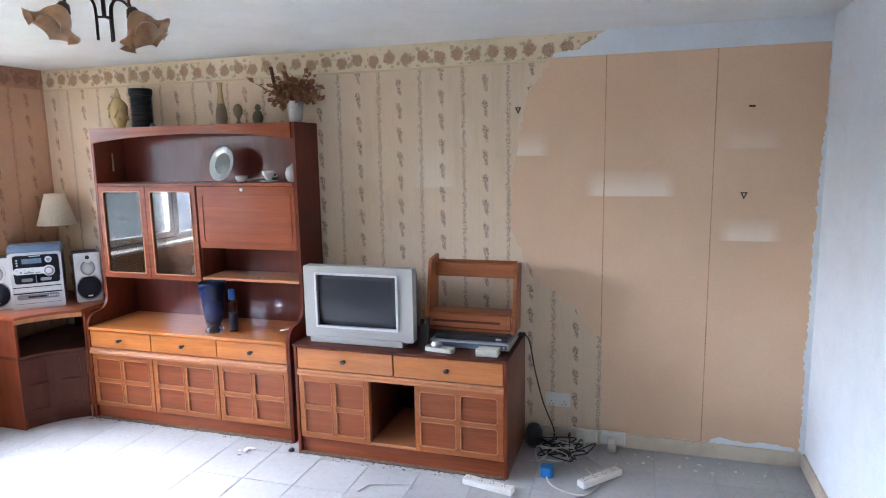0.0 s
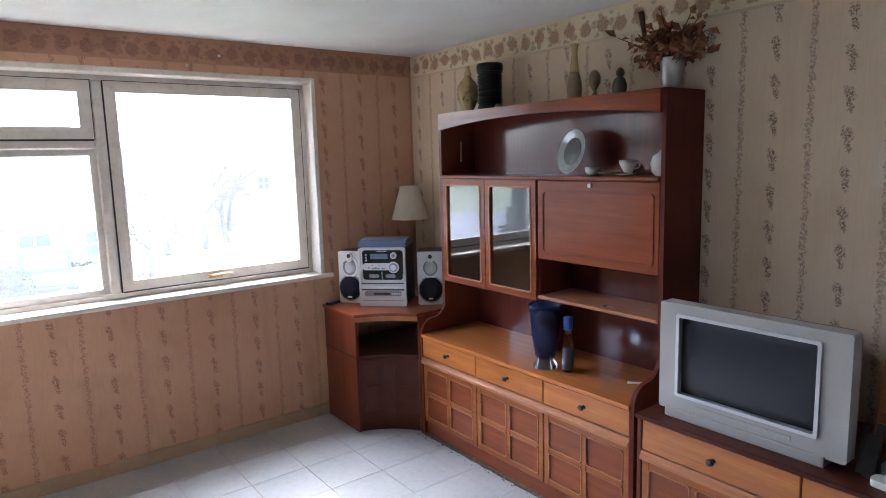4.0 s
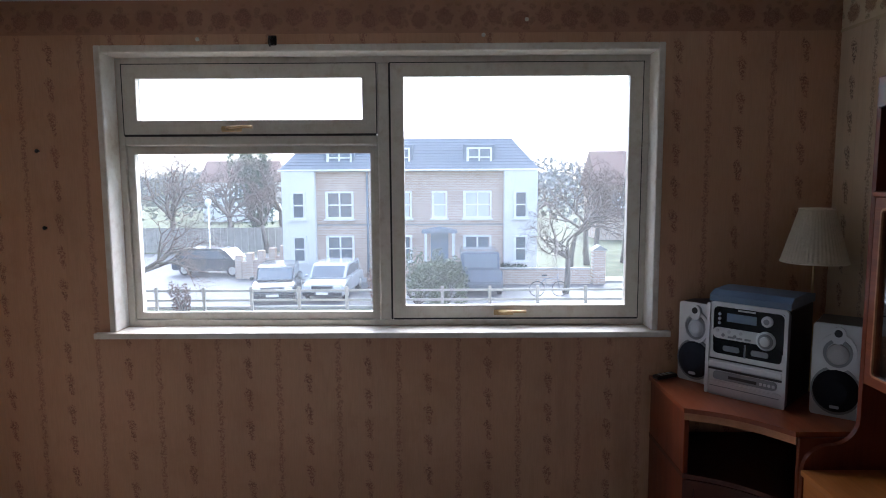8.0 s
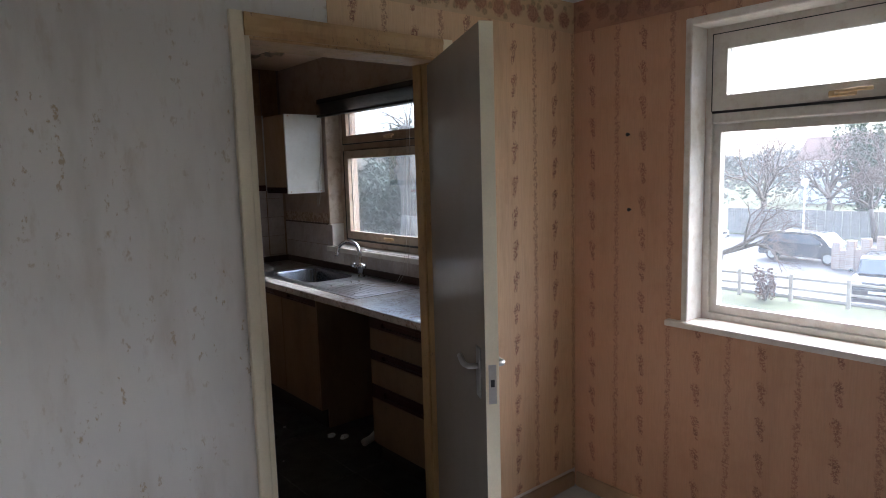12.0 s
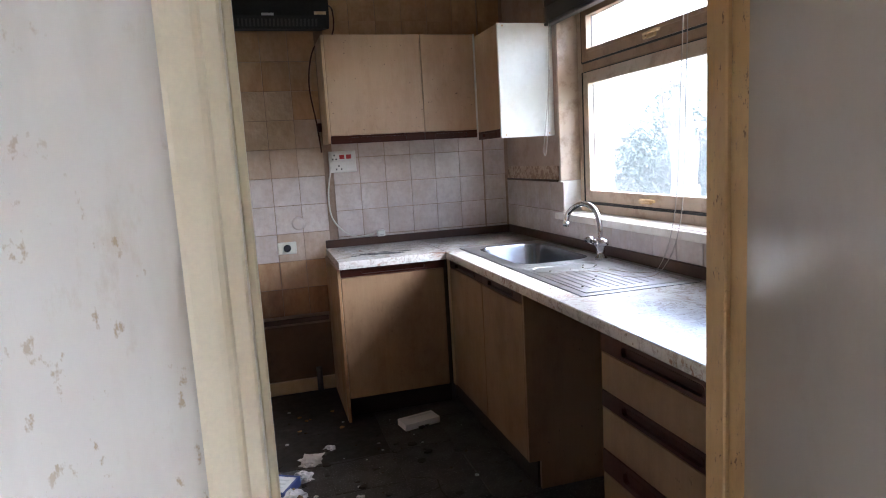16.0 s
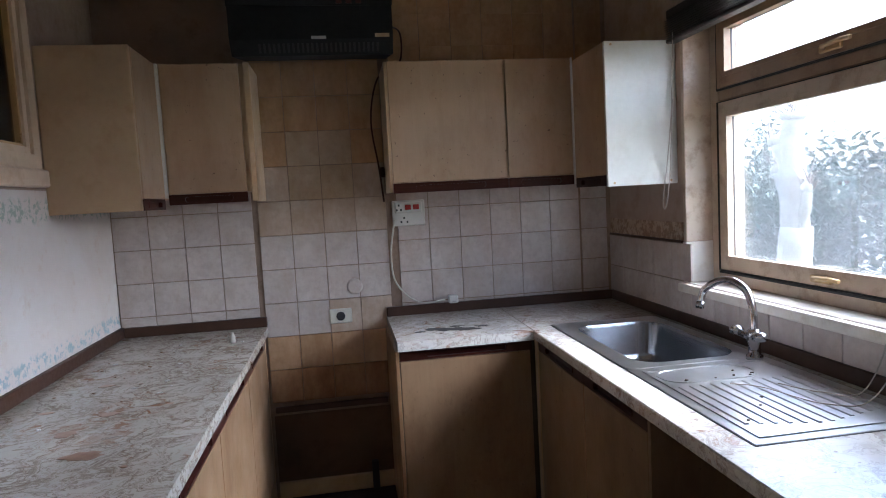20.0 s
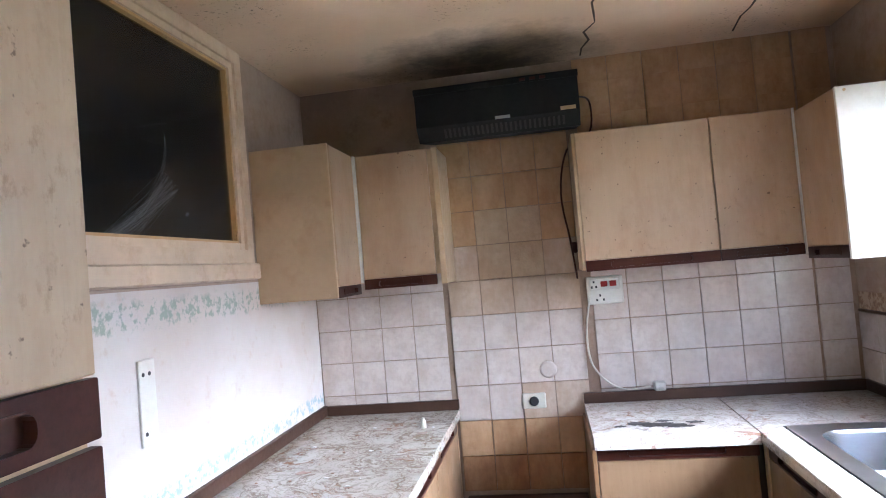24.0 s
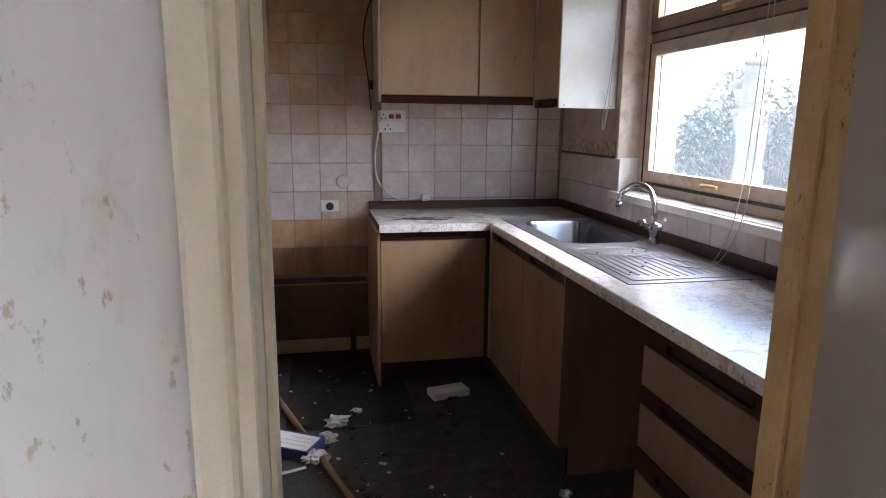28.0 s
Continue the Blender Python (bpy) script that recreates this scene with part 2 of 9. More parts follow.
# ---- plan ----
XW, XR = -4.613, 0.43            # window wall, right-hand wall of the living room
YC, YD = 4.168, 0.445            # wall behind the units, wall with the kitchen door (living side)
YDK, YK = 0.29, -2.66            # the same wall's kitchen side, the kitchen's tiled end wall
XKL = -2.145                     # kitchen side wall with the borrowed-light window
HL, HK = 2.362, 2.47             # ceilings
YB = -0.9                        # back of the living room, behind the first eye
DX0, DX1, DH = -3.78, -3.02, 2.03   # clear door opening
WY0, WY1, WZ0, WZ1 = 1.04, 3.40, 0.945, 2.15    # living room window
KY0, KY1, KZ0, KZ1 = -1.91, -0.60, 1.05, 2.16   # kitchen window
GZ = -3.5                        # street level

m_plaster = painted("white_plaster", (0.72, 0.755, 0.785), 0.75, 0.05, (0.55, 0.53, 0.5), 0.25, 90, 0.2)
m_ceiling = painted("ceiling_paint", (0.72, 0.72, 0.70), 0.8, 0.05, (0.5, 0.46, 0.4), 0.2, 150, 0.3)
def marked_wall():
    """Aged cream wall paint with brown dabs and faint drips."""
    n = Nodes("aged_cream_paint")
    x, y, z, v = n.place()
    c = n.mix(n.span(n.noise(v, 2.0, 3), 0.3, 0.7), (0.68, 0.63, 0.55), (0.755, 0.71, 0.63))
    c = n.mix(n.span(n.noise(n.stretch(v, (5, 5, 1.2)), 2.0, 4), 0.50, 0.72, 0, 0.5), c, (0.52, 0.45, 0.36))
    c = n.mix(n.span(n.noise(n.stretch(v, (3, 3, 1)), 7.0, 6, 0.72), 0.58, 0.74, 0, 0.4), c, (0.48, 0.36, 0.22))
    dab = n.math("MULTIPLY", n.span(n.noise(n.stretch(v, (2.2, 2.2, 1.3)), 15, 4, 0.7), 0.61, 0.67), n.span(n.noise(v, 2.1, 2), 0.42, 0.56))
    c = n.mix(n.math("MULTIPLY", dab, 0.7), c, (0.40, 0.27, 0.11))
    n.bump(n.noise(v, 130, 2), 0.1, 0.001)
    return n.done(c, 0.5)


m_cream = marked_wall()


def wallpaper(axis, name, lo, hi, grime, at, ink_a=(0.11, 0.075, 0.065), ink_b=(0.24, 0.13, 0.09), strength=1.0):
    """Cream paper with columns of flower sprays between columns of trailing vine. at: the place of one spray along the wall and up it."""
    n = Nodes(name)
    x, y, z, v = n.place()
    u = x if axis == "x" else y
    P, R = 0.2665, 0.1432
    col = n.math("DIVIDE", n.math("ADD", u, 50 * P - at[0]), P)
    ua = n.math("SUBTRACT", n.math("FRACT", n.math("ADD", col, 0.5)), 0.5)
    ub = n.math("SUBTRACT", n.math("FRACT", col), 0.5)
    row = n.math("DIVIDE", n.math("ADD", z, 50 * R - at[1]), R)
    drop = n.math("MULTIPLY", n.math("FRACT", n.math("MULTIPLY", n.math("FLOOR", n.math("ADD", col, 0.5)), 0.5)), 1.0)
    va = n.math("SUBTRACT", n.math("FRACT", n.math("ADD", n.math("ADD", row, drop), 0.5)), 0.5)
    q = n.vec(u, 0.0, z)
    speck = n.noise(q, 120, 3, 0.75)
    rag = n.noise(q, 46, 3, 0.6)
    # a spray: a broad flower head over a narrower tail, in small broken dabs
    lean = n.math("ADD", ua, n.math("MULTIPLY", va, 0.10))
    head = n.math("ADD", n.math("POWER", n.math("DIVIDE", lean, 0.070), 2.0), n.math("POWER", n.math("DIVIDE", n.math("SUBTRACT", va, 0.09), 0.20), 2.0))
    tail = n.math("ADD", n.math("POWER", n.math("DIVIDE", n.math("ADD", lean, 0.015), 0.045), 2.0), n.math("POWER", n.math("DIVIDE", n.math("ADD", va, 0.20), 0.20), 2.0))
    d = n.math("ADD", n.math("MINIMUM", head, tail), n.span(n.noise(q, 70, 4, 0.7), 0.28, 0.72, -1.2, 1.2))
    in_a = n.math("MULTIPLY", n.span(d, 1.25, 0.40), n.span(speck, 0.42, 0.54))
    # a vine: a swaying stem with leaf dabs on both sides
    sway = n.math("MULTIPLY", n.math("SINE", n.math("MULTIPLY", z, 87.6)), 0.009)
    db = n.math("ABSOLUTE", n.math("ADD", ub, sway))
    leafy = n.span(n.math("ADD", db, n.span(rag, 0.3, 0.7, -0.036, 0.034)), 0.050, 0.028)
    in_b = n.math("MULTIPLY", leafy, n.span(n.noise(q, 95, 3, 0.8), 0.45, 0.53))
    paper = n.mix(n.span(n.noise(v, 1.3, 5), 0.3, 0.7), lo, hi)
    paper = n.mix(n.span(n.noise(n.stretch(v, (40, 40, 3)), 4, 3), 0.4, 0.7, 0, 0.2), paper, grime)
    # one pale patch, sharp along its lower edge and thinning upwards
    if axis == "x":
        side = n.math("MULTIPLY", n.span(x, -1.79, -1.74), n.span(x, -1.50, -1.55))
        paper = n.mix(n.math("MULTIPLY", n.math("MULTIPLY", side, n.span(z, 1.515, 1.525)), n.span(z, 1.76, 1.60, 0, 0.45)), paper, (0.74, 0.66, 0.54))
    lines = n.math("MULTIPLY", n.span(n.math("ABSOLUTE", n.math("SUBTRACT", n.math("ABSOLUTE", ua), 0.16)), 0.012, 0.004), 0.12)
    c = n.mix(lines, paper, (0.40, 0.30, 0.22))
    ink = n.mix(n.span(n.noise(q, 30, 2), 0.4, 0.6), ink_a, ink_b)
    c = n.mix(n.math("MULTIPLY", in_a, 0.92 * strength), c, ink)
    c = n.mix(n.math("MULTIPLY", in_b, 0.62 * strength), c, ink)
    c = n.mix(n.span(n.noise(v, 3.1, 6, 0.7), 0.52, 0.8, 0, 0.45), c, grime)
    c = n.mix(n.span(n.noise(n.stretch(v, (3, 3, 0.5)), 2.3, 5, 0.65), 0.55, 0.75, 0, 0.3), c, tuple(k * 0.7 for k in grime))
    n.bump(n.noise(v, 220, 2), 0.12, 0.001)
    return n.done(c, 0.72)


def border_paper(axis, name, lo, hi, rose_a, rose_b, leaf, amount=0.9):
    """A border with a row of full-blown roses among small buds and leaves, over a plain pale edge."""
    n = Nodes(name)
    x, y, z, v = n.place()
    u = x if axis == "x" else y
    q = n.vec(u, 0.0, z)
    base = n.mix(n.span(n.noise(v, 5, 5), 0.3, 0.7), lo, hi)
    rag, fine = n.noise(q, 60, 4, 0.7), n.noise(q, 150, 3, 0.7)
    P = 0.105
    k = n.math("DIVIDE", n.math("ADD", u, 30.0), P)
    odd = n.math("FRACT", n.math("MULTIPLY", n.math("FLOOR", k), 0.5))
    ua = n.math("MULTIPLY", n.math("SUBTRACT", n.math("FRACT", k), 0.5), P)
    za = n.math("SUBTRACT", z, n.math("ADD", 2.276, n.math("MULTIPLY", odd, 0.026)))
    far = n.math("SQRT", n.math("ADD", n.math("POWER", ua, 2.0), n.math("POWER", za, 2.0)))
    far = n.math("ADD", far, n.span(rag, 0.25, 0.75, -0.014, 0.014))
    rose = n.span(far, 0.040, 0.031)
    petals = n.span(n.math("SINE", n.math("MULTIPLY", n.math("ADD", far, n.math("MULTIPLY", rag, 0.02)), 480.0)), -0.4, 0.6)
    bud = n.span(n.math("ADD", n.cells(q, 26), n.math("MULTIPLY", rag, 0.35)), 0.62, 0.50)
    inside = n.math("MULTIPLY", n.span(z, 2.226, 2.236), n.span(z, 2.350, 2.335))
    green = n.math("MULTIPLY", n.math("MULTIPLY", bud, inside), n.span(fine, 0.40, 0.52, 0.35, 1.0))
    c = n.mix(n.math("MULTIPLY", green, amount * 0.8), base, leaf)
    hue = n.mix(petals, rose_a, rose_b)
    c = n.mix(n.math("MULTIPLY", n.math("MULTIPLY", rose, inside), amount), c, hue)
    c = n.mix(n.span(n.noise(v, 3, 5, 0.7), 0.5, 0.75, 0, 0.4), c, tuple(0.6 * a for a in lo))
    n.bump(fine, 0.1, 0.001)
    return n.done(c, 0.7)


m_paper_x = wallpaper("x", "cream_floral_wallpaper", (0.60, 0.47, 0.325), (0.68, 0.545, 0.385), (0.50, 0.36, 0.23), (-1.593, 1.912), (0.11, 0.078, 0.062), (0.20, 0.115, 0.082), 1.0)
m_paper_y = wallpaper("y", "brown_pink_floral_wallpaper", (0.51, 0.285, 0.17), (0.58, 0.345, 0.215), (0.34, 0.165, 0.08), (0.553, 1.217), (0.155, 0.058, 0.042), (0.26, 0.10, 0.068), 0.85)
m_paper_d = wallpaper("x", "browned_floral_wallpaper", (0.61, 0.395, 0.22), (0.70, 0.485, 0.29), (0.40, 0.20, 0.10), (-4.2, 1.25), (0.17, 0.07, 0.048), (0.29, 0.12, 0.078), 1.0)
m_border_x = border_paper("x", "rose_border_paper", (0.62, 0.50, 0.32), (0.70, 0.59, 0.41), (0.27, 0.15, 0.09), (0.44, 0.285, 0.175), (0.22, 0.185, 0.10))
m_border_d = border_paper("x", "browned_rose_border_paper", (0.50, 0.34, 0.19), (0.58, 0.42, 0.25), (0.24, 0.105, 0.06), (0.40, 0.21, 0.13), (0.20, 0.145, 0.075))
m_border_y = border_paper("y", "dark_brown_rose_border_paper", (0.36, 0.185, 0.11), (0.43, 0.235, 0.145), (0.20, 0.085, 0.055), (0.31, 0.15, 0.10), (0.22, 0.115, 0.07), 0.75)


def tiles_floor(name, colour, size, dirty):
    n = Nodes(name)
    x, y, z, v = n.place()
    r = n.random()
    c = n.mix(n.span(n.noise(v, 2.0, 6), 0.3, 0.7), tuple(k * 0.82 for k in colour), colour)
    c = n.mix(n.span(r, 0, 1, 0, 0.3), c, tuple(min(1, k * 1.2) for k in colour))
    c = n.mix(n.span(n.noise(v, 26, 6, 0.7), 0.5, 0.72, 0, dirty), c, tuple(k * 0.3 for k in colour))
    c = n.mix(n.span(n.noise(v, 140, 2), 0.6, 0.7, 0, 0.3), c, (0.7, 0.7, 0.68))
    n.bump(n.noise(v, 60, 4), 0.2, 0.002)
    return n.done(c, n.span(n.noise(v, 7, 5), 0.3, 0.7, 0.35, 0.7))


m_vinyl = tiles_floor("pale_grey_vinyl", (0.40, 0.405, 0.40), 0.34, 0.22)
m_joint = painted("dusty_joint", (0.35, 0.355, 0.35), 0.8)
m_kfloor = tiles_floor("dark_grimy_vinyl", (0.036, 0.034, 0.032), 0.3, 0.7)


def board_mat():
    """Bare orange-tan wallboard with pale patches, sharp below and thinning upwards."""
    n = Nodes("bare_wallboard")
    x, y, z, v = n.place()
    c = n.mix(n.span(n.noise(v, 1.6, 5), 0.3, 0.7), (0.65, 0.43, 0.265), (0.73, 0.505, 0.33))
    c = n.mix(n.span(n.noise(v, 110, 3), 0.4, 0.7, 0, 0.2), c, (0.48, 0.29, 0.16))
    c = n.mix(n.span(n.noise(v, 0.9, 3), 0.45, 0.7, 0, 0.3), c, (0.50, 0.39, 0.27))
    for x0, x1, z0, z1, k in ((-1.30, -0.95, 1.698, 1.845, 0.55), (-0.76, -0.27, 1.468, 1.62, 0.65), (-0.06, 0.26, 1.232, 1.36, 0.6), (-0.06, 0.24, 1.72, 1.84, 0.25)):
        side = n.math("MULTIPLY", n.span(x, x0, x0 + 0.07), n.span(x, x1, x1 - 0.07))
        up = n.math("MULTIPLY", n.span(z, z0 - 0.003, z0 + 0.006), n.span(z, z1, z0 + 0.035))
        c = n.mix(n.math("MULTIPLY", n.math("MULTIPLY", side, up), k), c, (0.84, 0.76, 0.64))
    n.bump(n.noise(v, 150, 2), 0.1, 0.001)
    return n.done(c, 0.62)


m_board = board_mat()

# ---- floors and ceilings ----
floor = solid("floor", bx(XW - 0.3, XR + 0.3, YK - 0.3, YC + 0.3, -0.25, -0.006), m_joint, "screeded concrete floor under worn vinyl tiles", "floor", "structure")
ceiling = solid("ceiling", bx(XW, XR, YB, YC, HL, HL + 0.1), m_ceiling, "flat off-white painted living room ceiling", "ceiling", "structure")


# ---- walls ----
def wall_x(x0, x1, y0, y1, z0, z1, holes=()):
    """A wall that runs along y between x0 and x1, with (ya, yb, za, zb) openings, as plain blocks."""
    bm = bmesh.new()
    ys = sorted({y0, y1, *[h[0] for h in holes], *[h[1] for h in holes]})
    for a, b in zip(ys, ys[1:]):
        hs = [h for h in holes if h[0] <= a and h[1] >= b]
        if not hs:
            bx(x0, x1, a, b, z0, z1, 0, bm)
        else:
            if hs[0][2] > z0: bx(x0, x1, a, b, z0, hs[0][2], 0, bm)
            if hs[0][3] < z1: bx(x0, x1, a, b, hs[0][3], z1, 0, bm)
    return bm


def wall_y(y0, y1, x0, x1, z0, z1, holes=()):
    bm = bmesh.new()
    xs = sorted({x0, x1, *[h[0] for h in holes], *[h[1] for h in holes]})
    for a, b in zip(xs, xs[1:]):
        hs = [h for h in holes if h[0] <= a and h[1] >= b]
        if not hs:
            bx(a, b, y0, y1, z0, z1, 0, bm)
        else:
            if hs[0][2] > z0: bx(a, b, y0, y1, z0, hs[0][2], 0, bm)
            if hs[0][3] < z1: bx(a, b, y0, y1, hs[0][3], z1, 0, bm)
    return bm


m_kwall = painted("grimy_kitchen_plaster", (0.42, 0.315, 0.245), 0.6, 0.1, (0.22, 0.12, 0.065), 0.6, 40, 0.2)
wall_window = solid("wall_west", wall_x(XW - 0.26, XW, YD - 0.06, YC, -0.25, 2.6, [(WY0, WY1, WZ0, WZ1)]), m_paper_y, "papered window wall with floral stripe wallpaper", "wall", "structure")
wall_units = solid("wall_north", bx(XW - 0.26, XR + 0.2, YC, YC + 0.15, -0.25, 2.6), m_plaster, "wall behind the wall units", "wall", "structure")
wall_right = solid("wall_east", bx(XR, XR + 0.15, YB, YC, -0.25, 2.6), m_plaster, "bare white plaster wall", "wall", "structure")
wall_back = solid("wall_south_living", bx(XKL, XR + 0.15, YB - 0.15, YB, -0.25, 2.6), m_plaster, "plain white plaster wall", "wall", "structure")
wall_return = solid("wall_return", bx(XKL, XKL + 0.1, YB, YD - 0.06, -0.25, 2.6), m_plaster, "plain cream plaster wall", "wall", "structure")
wall_door = solid("wall_south", wall_y(YDK, YD, XW, XKL + 0.1, -0.25, 2.6, [(DX0 - 0.03, DX1 + 0.03, -0.25, DH + 0.03)]), m_cream, "cream painted wall with the kitchen doorway", "wall", "structure")
kwall_window = solid("wall_west_kitchen", wall_x(XW - 0.26, XW, YK, YD - 0.06, -0.25, 2.6, [(KY0, KY1, KZ0, KZ1)]), m_kwall, "grimy kitchen window wall", "wall", "structure")
kwall_end = solid("wall_kitchen_end", bx(XW - 0.26, XKL + 0.1, YK - 0.15, YK - 0.008, -0.25, 2.6), m_kwall, "kitchen end wall under the tiles", "wall", "structure")
HY0, HY1, HZ0, HZ1 = -1.93, -0.72, 1.665, 2.45
kwall_left = solid("wall_kitchen_side", wall_x(XKL, XKL + 0.1, YK, YB, -0.25, 2.6, [(HY0, HY1, HZ0, HZ1)]), m_kwall, "kitchen side wall with a borrowed-light window", "wall", "structure")
ceiling_k = solid("ceiling_kitchen", bx(XW, XKL, YK, YDK, HK, HK + 0.1), m_ceiling, "cracked and stained kitchen ceiling", "ceiling", "structure")


# ---- outlines ----
def rrect(x0, x1, z0, z1, r, n=5):
    """A rectangle with rounded corners, anticlockwise."""
    r = min(r, 0.49 * abs(x1 - x0), 0.49 * abs(z1 - z0))
    out = []
    for cx, cz, a0 in ((x1 - r, z1 - r, 0), (x0 + r, z1 - r, 90), (x0 + r, z0 + r, 180), (x1 - r, z0 + r, 270)):
        for i in range(n):
            a = radians(a0 + 90 * i / (n - 1))
            out.append((cx + r * math.cos(a), cz + r * math.sin(a)))
    return out


def ring(outer, inner, axis, a, b, bm=None):
    """A flat frame between two outlines of as many points, from a to b along an axis."""
    bm = bm or bmesh.new()
    def put(p, d):
        return bm.verts.new({"x": (d, p[0], p[1]), "y": (p[0], d, p[1]), "z": (p[0], p[1], d)}[axis])
    o0, o1, i0, i1 = [[put(p, d) for p in pts] for pts, d in ((outer, a), (outer, b), (inner, a), (inner, b))]
    n, fs = len(outer), []
    for k in range(n):
        j = (k + 1) % n
        for q in ((o0[k], o0[j], o1[j], o1[k]), (i0[k], i1[k], i1[j], i0[j]), (o0[k], i0[k], i0[j], o0[j]), (o1[k], o1[j], i1[j], i1[k])):
            fs.append(bm.faces.new(q))
    bmesh.ops.recalc_face_normals(bm, faces=fs)
    return bm


def frame_ring(x0, x1, z0, z1, w, axis, a, b, r_in=0.0, r_out=0.0, bm=None):
    return ring(rrect(x0, x1, z0, z1, max(r_out, 0.0005)), rrect(x0 + w, x1 - w, z0 + w, z1 - w, max(r_in, 0.0005)), axis, a, b, bm)


# ---- windows ----
m_white = painted("window_white", (0.70, 0.65, 0.575), 0.35, 0.04, (0.42, 0.29, 0.18), 0.45, 40, 0.08, scale=9)
m_white_old = painted("yellowed_window_paint", (0.50, 0.39, 0.285), 0.4, 0.1, (0.20, 0.11, 0.055), 0.8, 40, 0.1, scale=5)
m_white_brown = painted("brown_stained_window_paint", (0.30, 0.19, 0.115), 0.4, 0.15, (0.14, 0.07, 0.035), 0.7, 40, 0.1, scale=5)
m_gasket = plain("black_gasket", (0.02, 0.02, 0.02), 0.6)
m_brass = painted("worn_brass", (0.50, 0.34, 0.16), 0.4, 0.1, (0.75, 0.68, 0.55), 0.5, 60, 0.1, 0.4)
m_pane = pane_glass("window_glass", 0.05, film=0.02)
# Tint added to lower the kitchen's daylight.
m_pane_k = pane_glass("kitchen_window_glass", 0.05, (0.85, 0.87, 0.865), film=0.014)


def sash(parent, x, y0, y1, z0, z1, w, depth, material, name="sash", pane=None):
    """A sash: a mitred frame, a black gasket and its pane."""
    s = part(name, frame_ring(y0, y1, z0, z1, w, "x", x, x + depth), material, parent)
    part("glazing_bead", frame_ring(y0 + w - 0.012, y1 - w + 0.012, z0 + w - 0.012, z1 - w + 0.012, 0.018, "x", x + depth * 0.55, x + depth + 0.004), material, s)
    part("gasket", frame_ring(y0 + w - 0.003, y1 - w + 0.003, z0 + w - 0.003, z1 - w + 0.003, 0.007, "x", x + depth * 0.4, x + depth * 0.5), m_gasket, s)
    g = part("pane", bx(x + depth * 0.3, x + depth * 0.3 + 0.006, y0 + w - 0.004, y1 - w + 0.004, z0 + w - 0.004, z1 - w + 0.004), pane or m_pane, s)
    g.visible_shadow = pane is not None      # the tint added to the kitchen panes dims the daylight
    return s


def window_handle(parent, x, y, z, material):
    h = part("handle", bx(x, x + 0.014, y - 0.045, y + 0.045, z - 0.012, z + 0.012, 0.004), material, parent, "worn brass window fastener")
    part("lever", tube([(x + 0.01, y - 0.02, z), (x + 0.03, y - 0.01, z + 0.004), (x + 0.032, y + 0.06, z + 0.008), (x + 0.03, y + 0.10, z + 0.006)], 0.007, 8), material, h)
    return h


def big_window():
    w = thing("window_1", (XW - 0.13, (WY0 + WY1) / 2, WZ0), "wide white casement window with a top-hung vent and aged brass catches", "window")
    w["kind"] = "structure"
    x = XW - 0.165
    part("outer_frame", frame_ring(WY0, WY1, WZ0, WZ1, 0.026, "x", x - 0.02, x + 0.05), m_white, w)
    part("mullion", bx(x - 0.02, x + 0.052, 2.196, 2.252, WZ0 + 0.027, WZ1 - 0.027, 0.006), m_white, w)
    part("transom", bx(x - 0.02, x + 0.05, WY0 + 0.027, 2.195, 1.765, 1.812, 0.006), m_white, w)
    part("drip_seal", bx(x + 0.05, x + 0.056, WY0 + 0.03, 2.19, 1.806, 1.814), m_gasket, w)
    part("side_seal", bx(x + 0.052, x + 0.057, 2.248, 2.254, WZ0 + 0.03, WZ1 - 0.03), m_gasket, w)
    part("lower_seal", bx(x + 0.05, x + 0.056, 2.26, WY1 - 0.03, WZ0 + 0.028, WZ0 + 0.034), m_gasket, w)
    vent = sash(w, x, WY0 + 0.03, 2.192, 1.816, WZ1 - 0.03, 0.055, 0.055, m_white, "vent_sash")
    sash(w, x - 0.01, WY0 + 0.028, 2.194, WZ0 + 0.03, 1.763, 0.027, 0.045, m_white, "fixed_light")
    side = sash(w, x, 2.256, WY1 - 0.03, WZ0 + 0.036, WZ1 - 0.03, 0.052, 0.055, m_white, "side_sash")
    for q in ((WY0 + 0.0265, 2.1955, 1.8125, WZ1 - 0.0265), (2.2525, WY1 - 0.0265, WZ0 + 0.0325, WZ1 - 0.0265)):
        part("opening_gap", frame_ring(*q, 0.0034, "x", x + 0.045, x + 0.0565), m_gasket, w, "dark gap round the opening sash")
    window_handle(vent, x + 0.055, 1.55, 1.838, m_brass)
    window_handle(side, x + 0.055, 2.76, WZ0 + 0.062, m_brass)
    part("window_sill", bx(XW - 0.11, XW + 0.03, WY0 - 0.09, WY1 + 0.08, WZ0 - 0.026, WZ0 + 0.001, 0.006, seg=2), m_white, w, "white painted window board with chipped edge")
    for nm, q in (("reveal_left", (XW - 0.115, XW + 0.006, WY0 - 0.028, WY0 + 0.001, WZ0, WZ1 + 0.03)), ("reveal_right", (XW - 0.115, XW + 0.006, WY1 - 0.001, WY1 + 0.028, WZ0, WZ1 + 0.03)), ("reveal_head", (XW - 0.115, XW + 0.006, WY0, WY1, WZ1 - 0.001, WZ1 + 0.03))):
        part(nm, bx(*q, 0.004), m_white, w)
    return w


